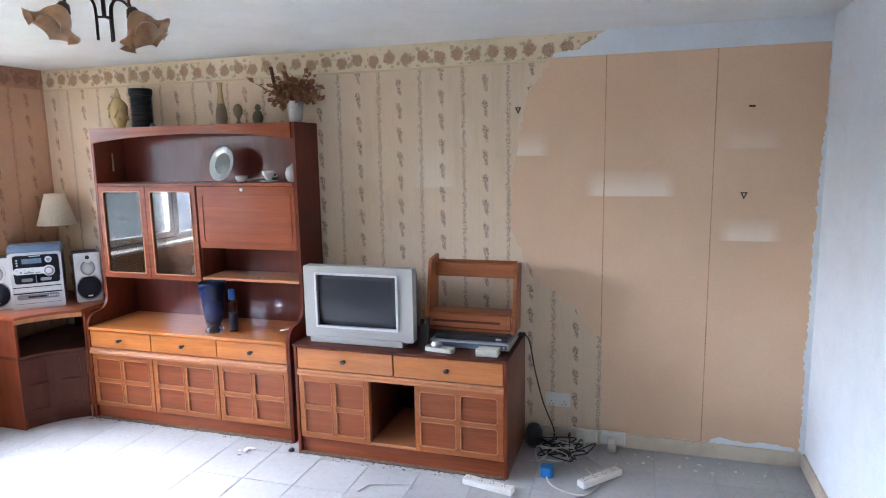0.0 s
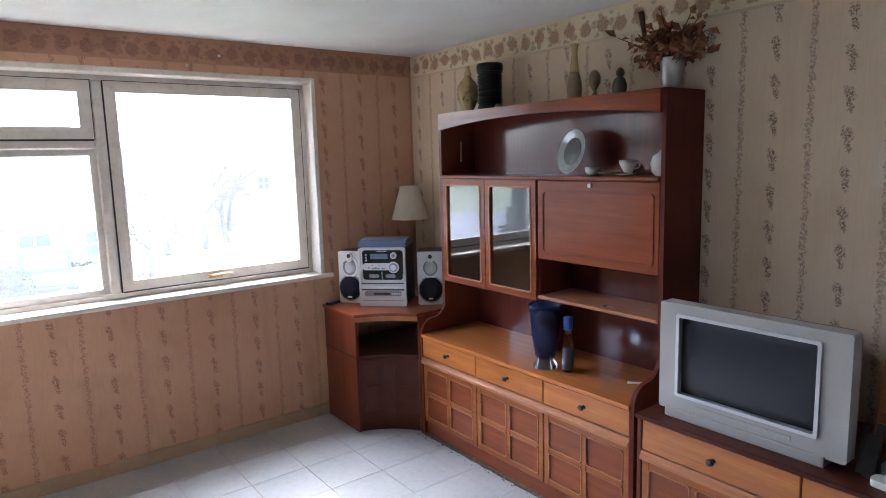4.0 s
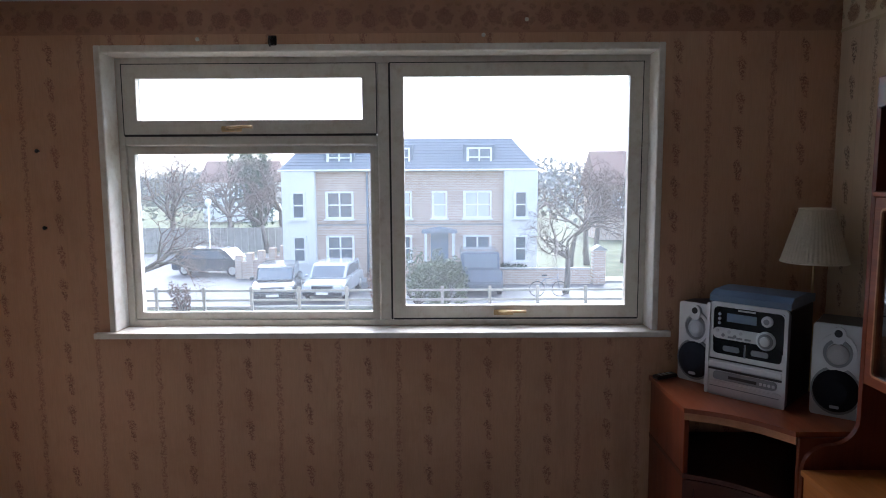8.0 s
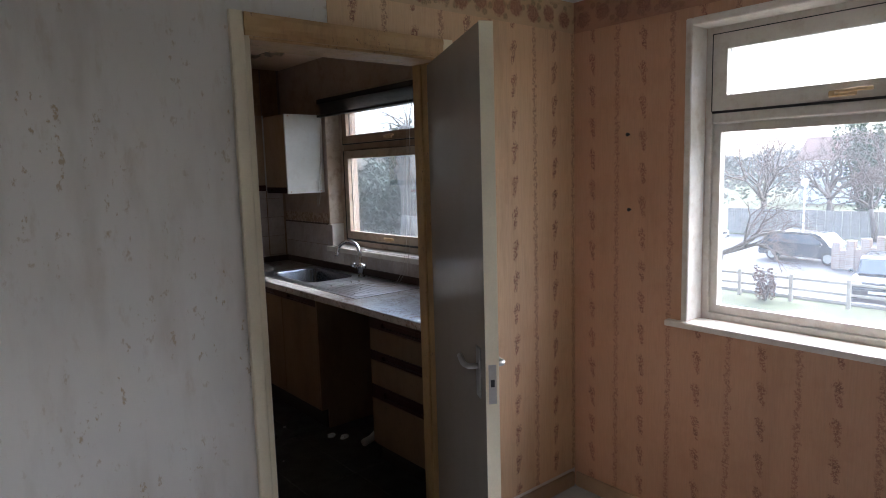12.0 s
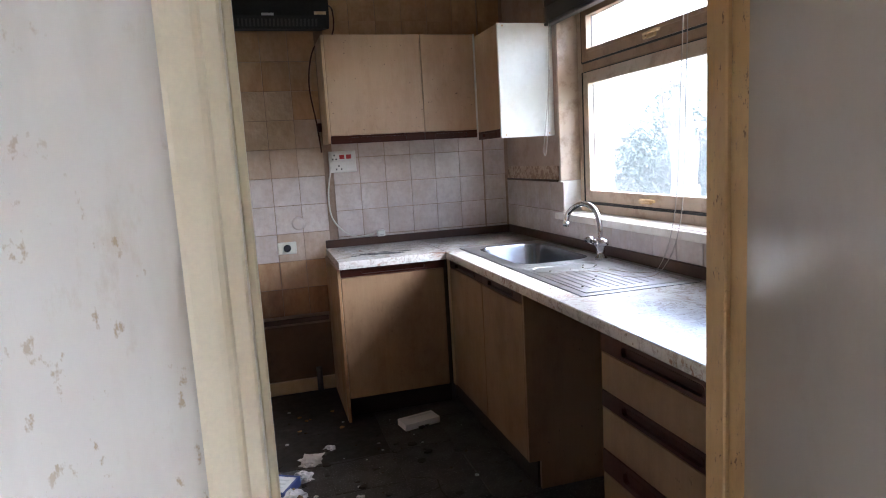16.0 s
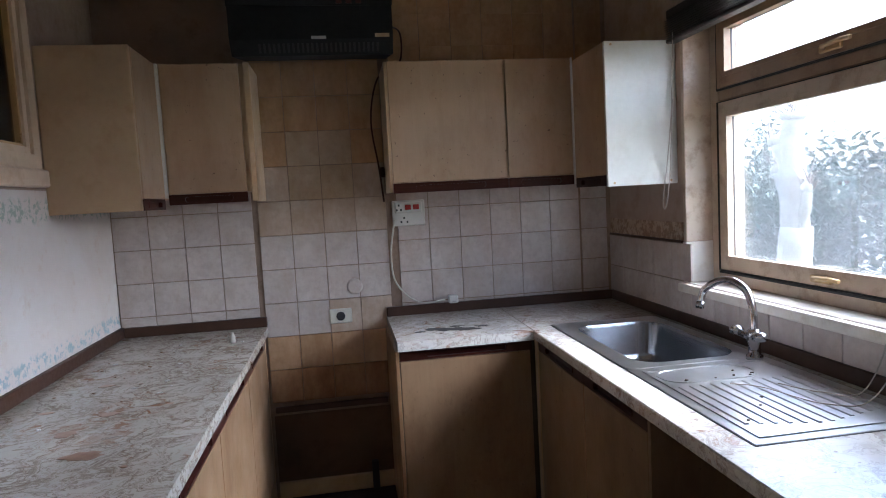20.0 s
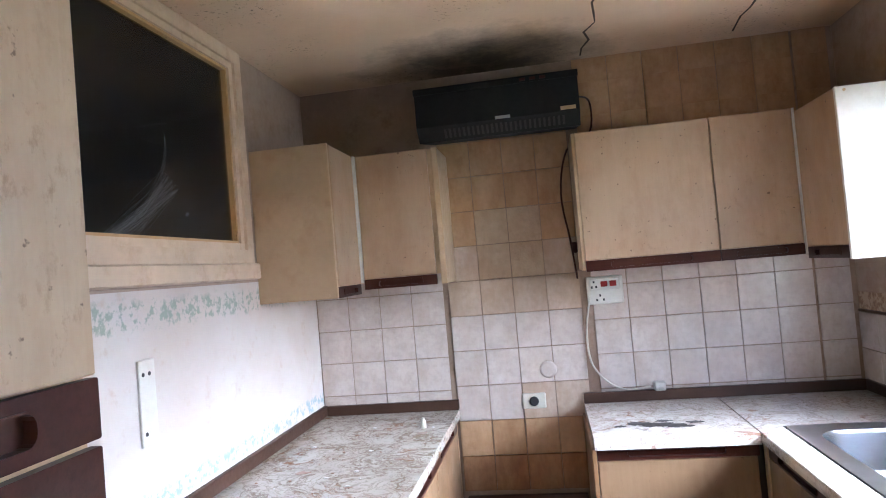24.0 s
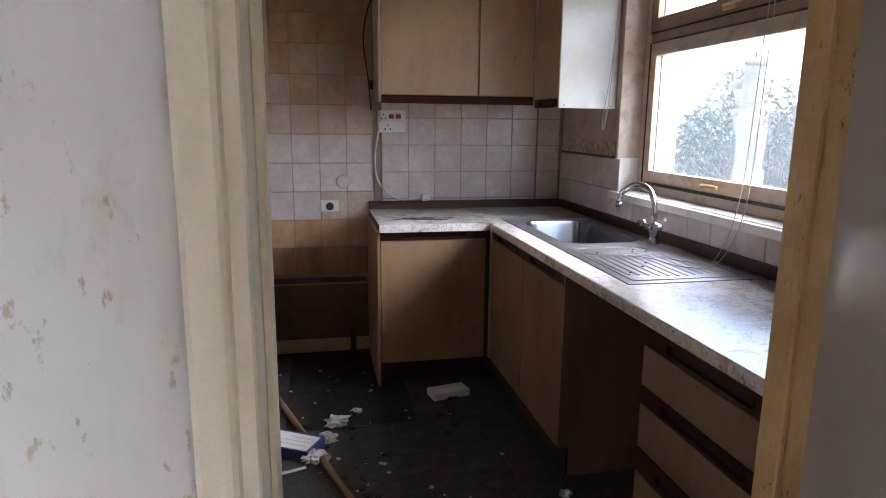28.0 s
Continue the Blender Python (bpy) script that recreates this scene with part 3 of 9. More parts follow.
def small_window():
    w = thing("window_2", (XW - 0.13, (KY0 + KY1) / 2, KZ0), "yellowed casement window with a top vent over the sink", "window")
    w["kind"] = "structure"
    x = XW - 0.165
    part("outer_frame", frame_ring(KY0, KY1, KZ0, KZ1, 0.05, "x", x - 0.02, x + 0.05), m_white_old, w)
    part("transom", bx(x - 0.02, x + 0.05, KY0 + 0.051, KY1 - 0.051, 1.775, 1.822, 0.006), m_white_brown, w, "brown-stained transom")
    part("drip_seal", bx(x + 0.05, x + 0.056, KY0 + 0.052, KY1 - 0.052, 1.818, 1.826), m_gasket, w)
    vent = sash(w, x, KY0 + 0.053, KY1 - 0.053, 1.828, KZ1 - 0.052, 0.052, 0.055, m_white_brown, "vent_sash", m_pane_k)
    low = sash(w, x, KY0 + 0.053, KY1 - 0.053, KZ0 + 0.055, 1.772, 0.052, 0.05, m_white_old, "lower_sash", m_pane_k)
    for q in ((KY0 + 0.0505, KY1 - 0.0505, 1.8225, KZ1 - 0.0505), (KY0 + 0.0505, KY1 - 0.0505, KZ0 + 0.0515, 1.7745)):
        part("opening_gap", frame_ring(*q, 0.0025, "x", x + 0.042, x + 0.0565), m_gasket, w, "dark gap round the opening sash")
    window_handle(vent, x + 0.055, -1.25, 1.85, m_brass)
    window_handle(low, x + 0.05, -1.30, KZ0 + 0.08, m_brass)
    part("lower_seal", bx(x + 0.05, x + 0.058, KY0 + 0.055, KY1 - 0.055, KZ0 + 0.042, KZ0 + 0.05), m_gasket, w)
    part("window_sill", bx(XW - 0.11, XW + 0.035, KY0 - 0.02, KY1 + 0.012, KZ0 - 0.035, KZ0 + 0.001, 0.005, seg=2), m_white, w, "white painted window board")
    for nm, q in (("reveal_left", (XW - 0.115, XW + 0.004, KY0 - 0.022, KY0 + 0.001, KZ0 + 0.17, KZ1)), ("reveal_right", (XW - 0.115, XW + 0.004, KY1 - 0.001, KY1 + 0.022, KZ0, KZ1)), ("reveal_head", (XW - 0.115, XW + 0.004, KY0, KY1, KZ1 - 0.001, KZ1 + 0.02))):
        part(nm, bx(*q, 0.003), m_white_old, w)
    part("reveal_packer", bx(XW - 0.115, XW + 0.008, KY0 - 0.024, KY0 + 0.003, KZ0 + 0.001, KZ0 + 0.17, 0.003), m_white, w)
    return w


big_window()
small_window()

# ---- kitchen doorway ----
m_gloss_cream = painted("gloss_cream_paint", (0.86, 0.76, 0.55), 0.28, 0.03, (0.55, 0.40, 0.24), 0.15, 160, 0.06, scale=5)
def chipped_paint(name, lo, hi, bare):
    """Old gloss paint, rubbed and chipped down to dark wood in small upright flecks."""
    n = Nodes(name)
    x, y, z, v = n.place()
    c = n.mix(n.span(n.noise(v, 4, 5), 0.3, 0.7), lo, hi)
    c = n.mix(n.span(n.noise(n.stretch(v, (2, 2, 0.5)), 9, 5, 0.7), 0.5, 0.72, 0, 0.5), c, tuple(k * 0.55 for k in lo))
    chip = n.span(n.noise(n.stretch(v, (2, 2, 1)), 42, 5, 0.75), 0.60, 0.64)
    chip = n.math("MULTIPLY", chip, n.span(n.noise(v, 3.1, 4), 0.40, 0.52))
    c = n.mix(n.math("MULTIPLY", chip, 0.9), c, bare)
    n.bump(n.math("SUBTRACT", 1.0, chip), 0.5, 0.0015)
    return n.done(c, n.span(n.noise(v, 12, 3), 0.3, 0.7, 0.31, 0.5))


m_jamb = chipped_paint("chipped_mustard_paint", (0.47, 0.275, 0.11), (0.57, 0.36, 0.16), (0.14, 0.065, 0.025))
m_door = painted("gloss_door_paint", (0.47, 0.405, 0.335), 0.18, 0.05, (0.30, 0.22, 0.15), 0.2, 8, 0.03, scale=2)
m_chrome = plain("chrome", (0.62, 0.62, 0.64), 0.12, 1.0)
def steel_mat():
    """Satin steel with faint water marks."""
    n = Nodes("satin_steel")
    x, y, z, v = n.place()
    marks = n.noise(v, 7, 4)
    c = n.mix(n.span(marks, 0.4, 0.7), (0.62, 0.62, 0.64), (0.50, 0.49, 0.48))
    return n.done(c, n.span(marks, 0.3, 0.7, 0.285, 0.36), 1.0)


m_steel = steel_mat()
m_alu = painted("tarnished_aluminium", (0.50, 0.49, 0.46), 0.32, 0.08, None, 0, 60, 0.1, 0.9)

door_frame = thing("door_frame", (-3.4, YD, 0), "cream gloss painted door frame with moulded architraves", "door frame")
door_frame["kind"] = "structure"
part("jamb", bx(DX1, DX1 + 0.03, YDK - 0.006, YD + 0.004, 0, DH + 0.03, 0.003), m_gloss_cream, door_frame)
part("jamb", bx(DX0 - 0.03, DX0, YDK - 0.006, YD + 0.004, 0, DH + 0.03, 0.003), m_jamb, door_frame, "stained jamb on the hinge side")
part("head", bx(DX0 - 0.03, DX1 + 0.03, YDK - 0.005, YD + 0.003, DH, DH + 0.03, 0.003), m_jamb, door_frame)
part("door_stop", bx(DX1 - 0.012, DX1 + 0.001, YDK + 0.006, YDK + 0.055, 0, DH, 0.003), m_gloss_cream, door_frame)
part("door_stop", bx(DX0 - 0.001, DX0 + 0.012, YDK + 0.006, YDK + 0.055, 0, DH, 0.003), m_jamb, door_frame)
for sgn, x0, mm in ((1, DX1 + 0.020, m_gloss_cream), (-1, DX0 - 0.020, m_gloss_cream)):
    prof = [(x0, YD), (x0, YD + 0.006), (x0 + sgn * 0.003, YD + 0.012), (x0 + sgn * 0.009, YD + 0.016), (x0 + sgn * 0.016, YD + 0.0175), (x0 + sgn * 0.040, YD + 0.0185), (x0 + sgn * 0.046, YD + 0.016), (x0 + sgn * 0.047, YD)]
    part("architrave", prism(prof, "z", 0, DH + 0.08), mm, door_frame)
part("architrave", prism([(YD, DH + 0.010), (YD + 0.010, DH + 0.010), (YD + 0.016, DH + 0.024), (YD + 0.013, DH + 0.04), (YD + 0.018, DH + 0.065), (YD + 0.016, DH + 0.079), (YD, DH + 0.08)], "x", DX0 - 0.0195, DX1 + 0.0195), m_jamb, door_frame)

LEAF = 62.9
door = thing("door_1", (DX0 + 0.004, 0.412, 0.008), "flush off-white gloss door standing open with lever handles", "door", rz=LEAF)
door["kind"] = "structure"
part("leaf", bx(0, 0.745, -0.02, 0.02, 0, 2.01, 0.003), m_door, door, local=True)
part("edge_lipping", bx(0.7451, 0.749, -0.0205, 0.0205, 0.002, 2.008), m_gloss_cream, door, "cream painted door edge", local=True)
part("latch_plate", bx(0.749, 0.7505, -0.012, 0.012, 0.90, 1.02), m_alu, door, local=True)
part("keyhole", bx(0.7505, 0.7515, -0.006, 0.006, 0.952, 0.975, 0.002), m_gasket, door, local=True)
for sgn in (-1, 1):
    part("handle_plate", bx(0.66, 0.70, sgn * 0.02, sgn * 0.026, 0.90, 1.06, 0.004), m_alu, door, local=True)
    part("lever_handle", tube(curve_pts([(0.68, sgn * 0.024, 1.0), (0.68, sgn * 0.05, 1.0), (0.665, sgn * 0.058, 1.0), (0.62, sgn * 0.058, 0.995), (0.57, sgn * 0.055, 1.005)], 14), 0.009, 8), m_alu, door, "bent aluminium lever", local=True)
for z in (0.22, 1.78):
    part("hinge", bx(-0.003, 0.003, -0.02, 0.022, z, z + 0.09, 0.002), m_alu, door, local=True)

# ---- wallpaper sheets, bare boards, plaster ----
def ragged(pts, seed, amount=0.012, step=0.02):
    """A line of points broken into small torn steps."""
    rnd, out = random.Random(seed), []
    for (a, b), (c, d) in zip(pts, pts[1:]):
        k = max(1, int(math.hypot(c - a, d - b) / step))
        for i in range(k):
            t = i / k
            out.append((lerp(a, c, t) + rnd.uniform(-amount, amount), lerp(b, d, t) + rnd.uniform(-amount, amount) * 0.5))
    return out + [pts[-1]]


tear = ragged([(-0.94, 2.225), (-1.08, 2.06), (-1.17, 1.62), (-1.18, 1.28), (-1.06, 1.03), (-0.83, 0.84), (-0.65, 0.64), (-0.64, 0.09)], 3)
paper = prism([(XW, 0.09), (XW, 2.225)] + tear, "y", YC - 0.006, YC - 0.004)
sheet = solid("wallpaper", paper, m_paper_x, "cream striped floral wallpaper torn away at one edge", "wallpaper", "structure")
border_edge = ragged([(-0.66, HL - 0.002), (-0.74, 2.315), (-0.80, 2.275), (-0.93, 2.255), (-0.97, 2.222)], 5, 0.01, 0.015)
solid("border_wallpaper", prism([(XW + 0.002, 2.222), (XW + 0.002, HL - 0.002)] + border_edge, "y", YC - 0.009, YC - 0.0065), m_border_x, "rose border paper along the top of the wall", "wallpaper", "structure")
solid("border_trim", bx(XW + 0.003, -0.98, YC - 0.012, YC - 0.0095, 2.212, 2.224), painted("border_edge_paper", (0.58, 0.47, 0.30), 0.7), "narrow edging strip under the border paper", "wallpaper", "structure")
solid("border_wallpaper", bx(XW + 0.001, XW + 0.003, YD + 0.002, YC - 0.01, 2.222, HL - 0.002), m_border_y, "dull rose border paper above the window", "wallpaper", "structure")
boards = []
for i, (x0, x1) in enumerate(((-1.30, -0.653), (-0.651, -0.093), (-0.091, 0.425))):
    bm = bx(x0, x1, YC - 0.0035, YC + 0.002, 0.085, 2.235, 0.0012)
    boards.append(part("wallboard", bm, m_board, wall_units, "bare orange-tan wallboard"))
m_seam = painted("brown_board_seam", (0.46, 0.27, 0.15), 0.8, 0.25, (0.70, 0.62, 0.50), 0.5, 40, 0.2, scale=9)
for x in (-0.652, -0.092):
    solid("board_joint", bx(x - 0.0028, x + 0.0028, YC - 0.0046, YC - 0.0036, 0.086, 2.234), m_seam, "brown taped joint between two wallboards", "joint", "structure")
solid("plaster_band", prism([(-0.99, 2.237), (-0.64, HL - 0.001), (XR, HL - 0.001), (XR, 2.237)], "y", YC - 0.006, YC - 0.001), m_plaster, "rough white plaster band at the top of the wall", "plaster", "structure")
rag = ragged([(0.428, 2.24), (0.424, 1.86), (0.413, 1.68), (0.408, 1.5), (0.402, 1.2), (0.403, 0.9), (0.398, 0.6), (0.404, 0.35), (0.402, 0.09)], 8, 0.0075, 0.016)
solid("plaster_edge", prism([(XR, 0.09), (XR, 2.24)] + rag, "y", YC - 0.007, YC - 0.0036), m_plaster, "chipped plaster edge in the corner", "plaster", "structure")
solid("plaster_patch", prism(ragged([(-0.05, 0.10), (0.0, 0.122), (0.12, 0.105), (0.25, 0.118), (0.38, 0.10)], 2, 0.008, 0.02) + [(0.38, 0.085), (-0.05, 0.085)], "y", YC - 0.0075, YC - 0.0037), m_plaster, "loose strip of white plaster above the skirting", "plaster", "structure")

# papered part of the wall between the doorway and the window, with its border
solid("wallpaper", bx(XW + 0.001, DX0 - 0.068, YD, YD + 0.003, 0.09, 2.225), m_paper_d, "floral stripe wallpaper beside the kitchen door", "wallpaper", "structure")
solid("wallpaper", bx(DX0 - 0.067, -3.30, YD, YD + 0.003, DH + 0.082, 2.225), m_paper_d, "strip of floral wallpaper above the doorway", "wallpaper", "structure")
solid("border_wallpaper", bx(XW + 0.004, -3.30, YD + 0.001, YD + 0.004, 2.222, HL - 0.002), m_border_d, "rose border paper above the kitchen door", "wallpaper", "structure")

m_skirt = painted("skirting_paint", (0.60, 0.52, 0.40), 0.5, 0.08, (0.35, 0.26, 0.16), 0.4, 40, 0.1)


m_skirt_brown = painted("browned_skirting_paint", (0.43, 0.30, 0.19), 0.5, 0.1, (0.24, 0.15, 0.08), 0.5, 40, 0.1)


def skirting(name, x0, x1, y0, y1, h=0.085, material=None):
    solid(name, bx(x0, x1, y0, y1, 0, h, 0.006, seg=2), material or m_skirt, "low painted skirting board", "skirting", "structure")


skirting("baseboard", XW, XW + 0.016, YD + 0.018, YC - 0.006, 0.075, m_skirt_brown)
skirting("baseboard", XW + 0.017, XR - 0.017, YC - 0.018, YC - 0.0005)
skirting("baseboard", XR - 0.016, XR, YB, YC - 0.019)
skirting("baseboard", XW + 0.017, DX0 - 0.068, YD, YD + 0.016, 0.075, m_skirt_brown)
skirting("baseboard", DX1 + 0.068, XKL, YD, YD + 0.016)

# ---- living room floor tiles ----
TS = 0.305
tile_mesh = mesh_of("floor_tile", bx(-TS / 2 + 0.0012, TS / 2 - 0.0012, -TS / 2 + 0.0012, TS / 2 - 0.0012, -0.006, 0, 0.0012), m_vinyl)
rest = bmesh.new()
for i in range(17):
    for j in range(16):
        cx, cy = XW + TS * (i + 0.5), YC - TS * (j + 0.5)
        if cy - TS / 2 < YB:
            continue
        if cy > 1.6 and cx < XR:
            ob = new("floor_tile", tile_mesh)
            ob.parent = floor
            ob.location = (cx, cy, random.uniform(-0.0006, 0.0003))
            ob.rotation_euler = (0, 0, random.choice((0, math.pi / 2, math.pi, -math.pi / 2)))
        else:
            bx(cx - TS / 2 + 0.001, cx + TS / 2 - 0.001, max(cy - TS / 2, YD if cx < XKL else YB) + 0.001, cy + TS / 2 - 0.001, -0.006, 0, 0, rest) if cy + TS / 2 > (YD + 0.01 if cx < XKL else YB) else None
tagged(part("floor_tiles", rest, m_vinyl, floor), kind="stuff")

# ---- living room units ----
m_teak = wood("teak_veneer", (0.145, 0.031, 0.011), (0.285, 0.074, 0.025), 0.27, "x", 1.0, 0.0, 0.4)
# Upright panels: redder and darker than the fronts, to hold their shade.
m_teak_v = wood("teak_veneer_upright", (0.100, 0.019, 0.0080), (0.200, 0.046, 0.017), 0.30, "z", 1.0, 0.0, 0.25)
m_teak_light = wood("golden_teak", (0.34, 0.105, 0.022), (0.53, 0.19, 0.044), 0.28, "x", 1.0, 0.0, 0.7)
m_teak_panel = wood("red_teak_panel", (0.165, 0.040, 0.013), (0.30, 0.082, 0.027), 0.28, "x", 1.0, 0.0, 0.4)
# Right-hand end: teak darkened further, as it faces away from the window.
m_teak_side = wood("shaded_teak_end_panel", (0.075, 0.0145, 0.0075), (0.13, 0.028, 0.013), 0.38, "z", 1.0)
m_teak_frame = wood("amber_teak_frame", (0.25, 0.072, 0.019), (0.39, 0.130, 0.036), 0.28, "x", 1.0, 0.0, 0.5)
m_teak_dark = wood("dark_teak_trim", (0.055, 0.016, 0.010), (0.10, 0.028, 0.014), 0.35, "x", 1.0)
m_teak_edge = wood("worn_teak_edge", (0.34, 0.135, 0.055), (0.48, 0.21, 0.095), 0.35, "x", 1.0, 0.3)
# Recess backs: teak colour darkened to carry the shade inside the units.
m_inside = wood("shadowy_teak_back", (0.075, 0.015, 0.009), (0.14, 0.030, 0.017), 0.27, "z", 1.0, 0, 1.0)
m_knob = plain("dark_knob", (0.03, 0.018, 0.012), 0.3)


def drawer(parent, x0, x1, z0, z1, y, material=None):
    d = part("drawer", bx(x0 + 0.003, x1 - 0.003, y, y + 0.018, z0 + 0.003, z1 - 0.003, 0.002), material or m_teak_light, parent, "golden teak drawer front")
    cx, cz = (x0 + x1) / 2, (z0 + z1) / 2
    k = part("knob", lathe([(0.012, -0.001), (0.007, 0.006), (0.008, 0.012), (0.016, 0.02), (0.014, 0.026), (0.006, 0.029)], (cx, y, cz), 12, sx=1, sy=0.8, axis="y"), m_knob, d, "small dark turned knob")
    for v in k.data.vertices:
        v.co.y = 2 * y - v.co.y
    k.data.flip_normals()
    return d


def square_door(parent, x0, x1, z0, z1, y, local=False):
    """A door with four sunk square panels, each in a raised bead."""
    x0, x1, z0, z1 = x0 + 0.003, x1 - 0.003, z0 + 0.002, z1 - 0.002
    st, mid = 0.030, 0.024
    bm = bx(x0, x1, y + 0.008, y + 0.018, z0, z1)
    cx, cz = (x0 + x1) / 2, (z0 + z1) / 2
    for q in ((x0, x0 + st, z0, z1), (x1 - st, x1, z0, z1), (x0 + st, x1 - st, z0, z0 + st), (x0 + st, x1 - st, z1 - st, z1), (cx - mid / 2, cx + mid / 2, z0 + st, z1 - st), (x0 + st, cx - mid / 2, cz - mid / 2, cz + mid / 2), (cx + mid / 2, x1 - st, cz - mid / 2, cz + mid / 2)):
        bx(q[0], q[1], y, y + 0.0079, q[2], q[3], 0.0018, bm)
    d = part("door", bm, m_teak_frame, parent, local=local)
    for a, b in ((x0 + st, cx - mid / 2), (cx + mid / 2, x1 - st)):
        for c, e in ((z0 + st, cz - mid / 2), (cz + mid / 2, z1 - st)):
            part("panel", prism(rrect(a + 0.004, b - 0.004, c + 0.004, e - 0.004, 0.012), "y", y + 0.005, y + 0.0085), m_teak_panel, d, local=local)
            part("bead", ring(rrect(a - 0.001, b + 0.001, c - 0.001, e + 0.001, 0.014), rrect(a + 0.004, b - 0.004, c + 0.004, e - 0.004, 0.012), "y", y - 0.003, y + 0.006), m_teak_edge, d, local=local)
    return d


UX0, UX1, UY, BY = -3.935, -2.415, 3.878, 3.70      # sides, upper front, base front
wall_unit = thing("wall_unit", ((UX0 + UX1) / 2, 3.95, 0), "tall glossy teak wall unit with glazed doors, drop flap and drawers", "wall unit")


def unit_side(x0, x1, top, shoulder):
    """An end panel: deep below, swept back above the base."""
    pts = [(YC - 0.012, 0), (BY - 0.004, 0), (BY - 0.004, shoulder - 0.03)]
    for i in range(9):
        a = radians(180 - 90 * i / 8)
        pts.append((BY - 0.004 + 0.09 + 0.09 * math.cos(a), shoulder - 0.03 + 0.09 * math.sin(a)))
    for i in range(1, 9):
        a = radians(270 + 90 * i / 8)
        pts.append((UY - 0.09 + 0.09 * math.cos(a), shoulder + 0.15 + 0.09 * math.sin(a)))
    pts += [(UY, top), (YC - 0.012, top)]
    return prism(pts, "x", x0, x1)


part("side_panel", unit_side(UX0, UX0 + 0.020, 1.922, 0.655), m_teak_v, wall_unit)
part("side_panel", unit_side(UX1 - 0.020, UX1, 1.922, 0.655), m_teak_side, wall_unit, "teak end panel darkened on the side away from the window")
part("plinth", bx(UX0 + 0.021, UX1 - 0.021, BY + 0.018, BY + 0.036, 0, 0.085), m_teak, wall_unit, "scuffed teak plinth")
part("base_top", bx(UX0 + 0.021, UX1 - 0.021, BY - 0.012, YC - 0.032, 0.612, 0.632, 0.004, seg=2), m_teak_light, wall_unit, "polished golden teak top")
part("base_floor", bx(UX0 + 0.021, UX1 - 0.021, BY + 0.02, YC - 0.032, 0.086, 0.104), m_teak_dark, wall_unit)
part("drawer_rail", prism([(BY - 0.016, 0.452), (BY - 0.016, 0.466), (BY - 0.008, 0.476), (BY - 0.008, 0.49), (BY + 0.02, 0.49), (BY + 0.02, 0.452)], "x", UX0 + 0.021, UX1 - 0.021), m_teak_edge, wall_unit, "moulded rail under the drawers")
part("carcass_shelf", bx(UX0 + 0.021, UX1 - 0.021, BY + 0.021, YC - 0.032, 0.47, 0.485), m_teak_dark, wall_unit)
xs = [UX0 + 0.021, -3.425, -2.93, UX1 - 0.021]
for a, b in zip(xs, xs[1:]):
    drawer(wall_unit, a, b, 0.492, 0.610, BY - 0.002)
    square_door(wall_unit, a, b, 0.088, 0.450, BY - 0.001)
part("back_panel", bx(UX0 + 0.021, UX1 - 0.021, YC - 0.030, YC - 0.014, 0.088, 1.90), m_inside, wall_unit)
part("top_board", bx(UX0 + 0.021, UX1 - 0.021, UY + 0.003, YC - 0.032, 1.903, 1.921), m_teak, wall_unit)
arch = [(UX0 + 0.021, 1.921), (UX0 + 0.021, 1.825)]
for i in range(1, 24):
    t = i / 24
    arch.append((lerp(UX0 + 0.021, UX1 - 0.021, t), 1.825 + 0.045 * math.sin(math.pi * t) ** 0.8))
arch += [(UX1 - 0.021, 1.825), (UX1 - 0.021, 1.921)]
part("arched_pelmet", prism(arch, "y", UY - 0.014, UY + 0.003), m_teak, wall_unit, "arched top rail catching the window light")
part("display_shelf", bx(UX0 + 0.021, UX1 - 0.021, UY - 0.012, YC - 0.032, 1.545, 1.565, 0.004), m_teak, wall_unit)
part("divider", bx(-3.152, -3.134, UY + 0.02, YC - 0.032, 0.634, 1.544), m_teak_v, wall_unit)
part("cupboard_floor", bx(UX0 + 0.021, -3.153, UY + 0.02, YC - 0.032, 0.93, 0.948), m_teak, wall_unit)
part("flap_floor", bx(-3.133, UX1 - 0.021, UY + 0.02, YC - 0.032, 1.15, 1.168), m_teak, wall_unit)
part("niche_shelf", bx(-3.133, UX1 - 0.021, UY - 0.004, YC - 0.032, 0.945, 0.963, 0.006, seg=2), m_teak_edge, wall_unit, "narrow shelf with a pale worn edge")
m_cab_glass = pane_glass("cabinet_glass", 0.42, (0.90, 0.94, 0.98))
for a, b in ((UX0 + 0.022, -3.535), (-3.533, -3.144)):
    d = part("glazed_door", frame_ring(a + 0.002, b - 0.002, 0.932, 1.543, 0.036, "y", UY - 0.001, UY + 0.018, 0.016, 0.002), m_teak, wall_unit, "teak framed glass door")
    part("bead", frame_ring(a + 0.034, b - 0.034, 0.964, 1.511, 0.006, "y", UY - 0.005, UY + 0.002, 0.014, 0.016), m_teak_edge, d)
    g = part("pane", bx(a + 0.036, b - 0.036, UY + 0.009, UY + 0.012, 0.966, 1.509), m_cab_glass, d)
    g.visible_shadow = False
flap = part("drop_flap", bx(-3.131, UX1 - 0.023, UY - 0.001, UY + 0.017, 1.152, 1.543, 0.002), m_teak, wall_unit, "drop-down flap with a moulded panel")
part("panel_bead", ring(rrect(-3.103, -2.462, 1.182, 1.497, 0.025), rrect(-3.091, -2.474, 1.194, 1.485, 0.02), "y", UY - 0.006, UY + 0.002), m_teak, flap)
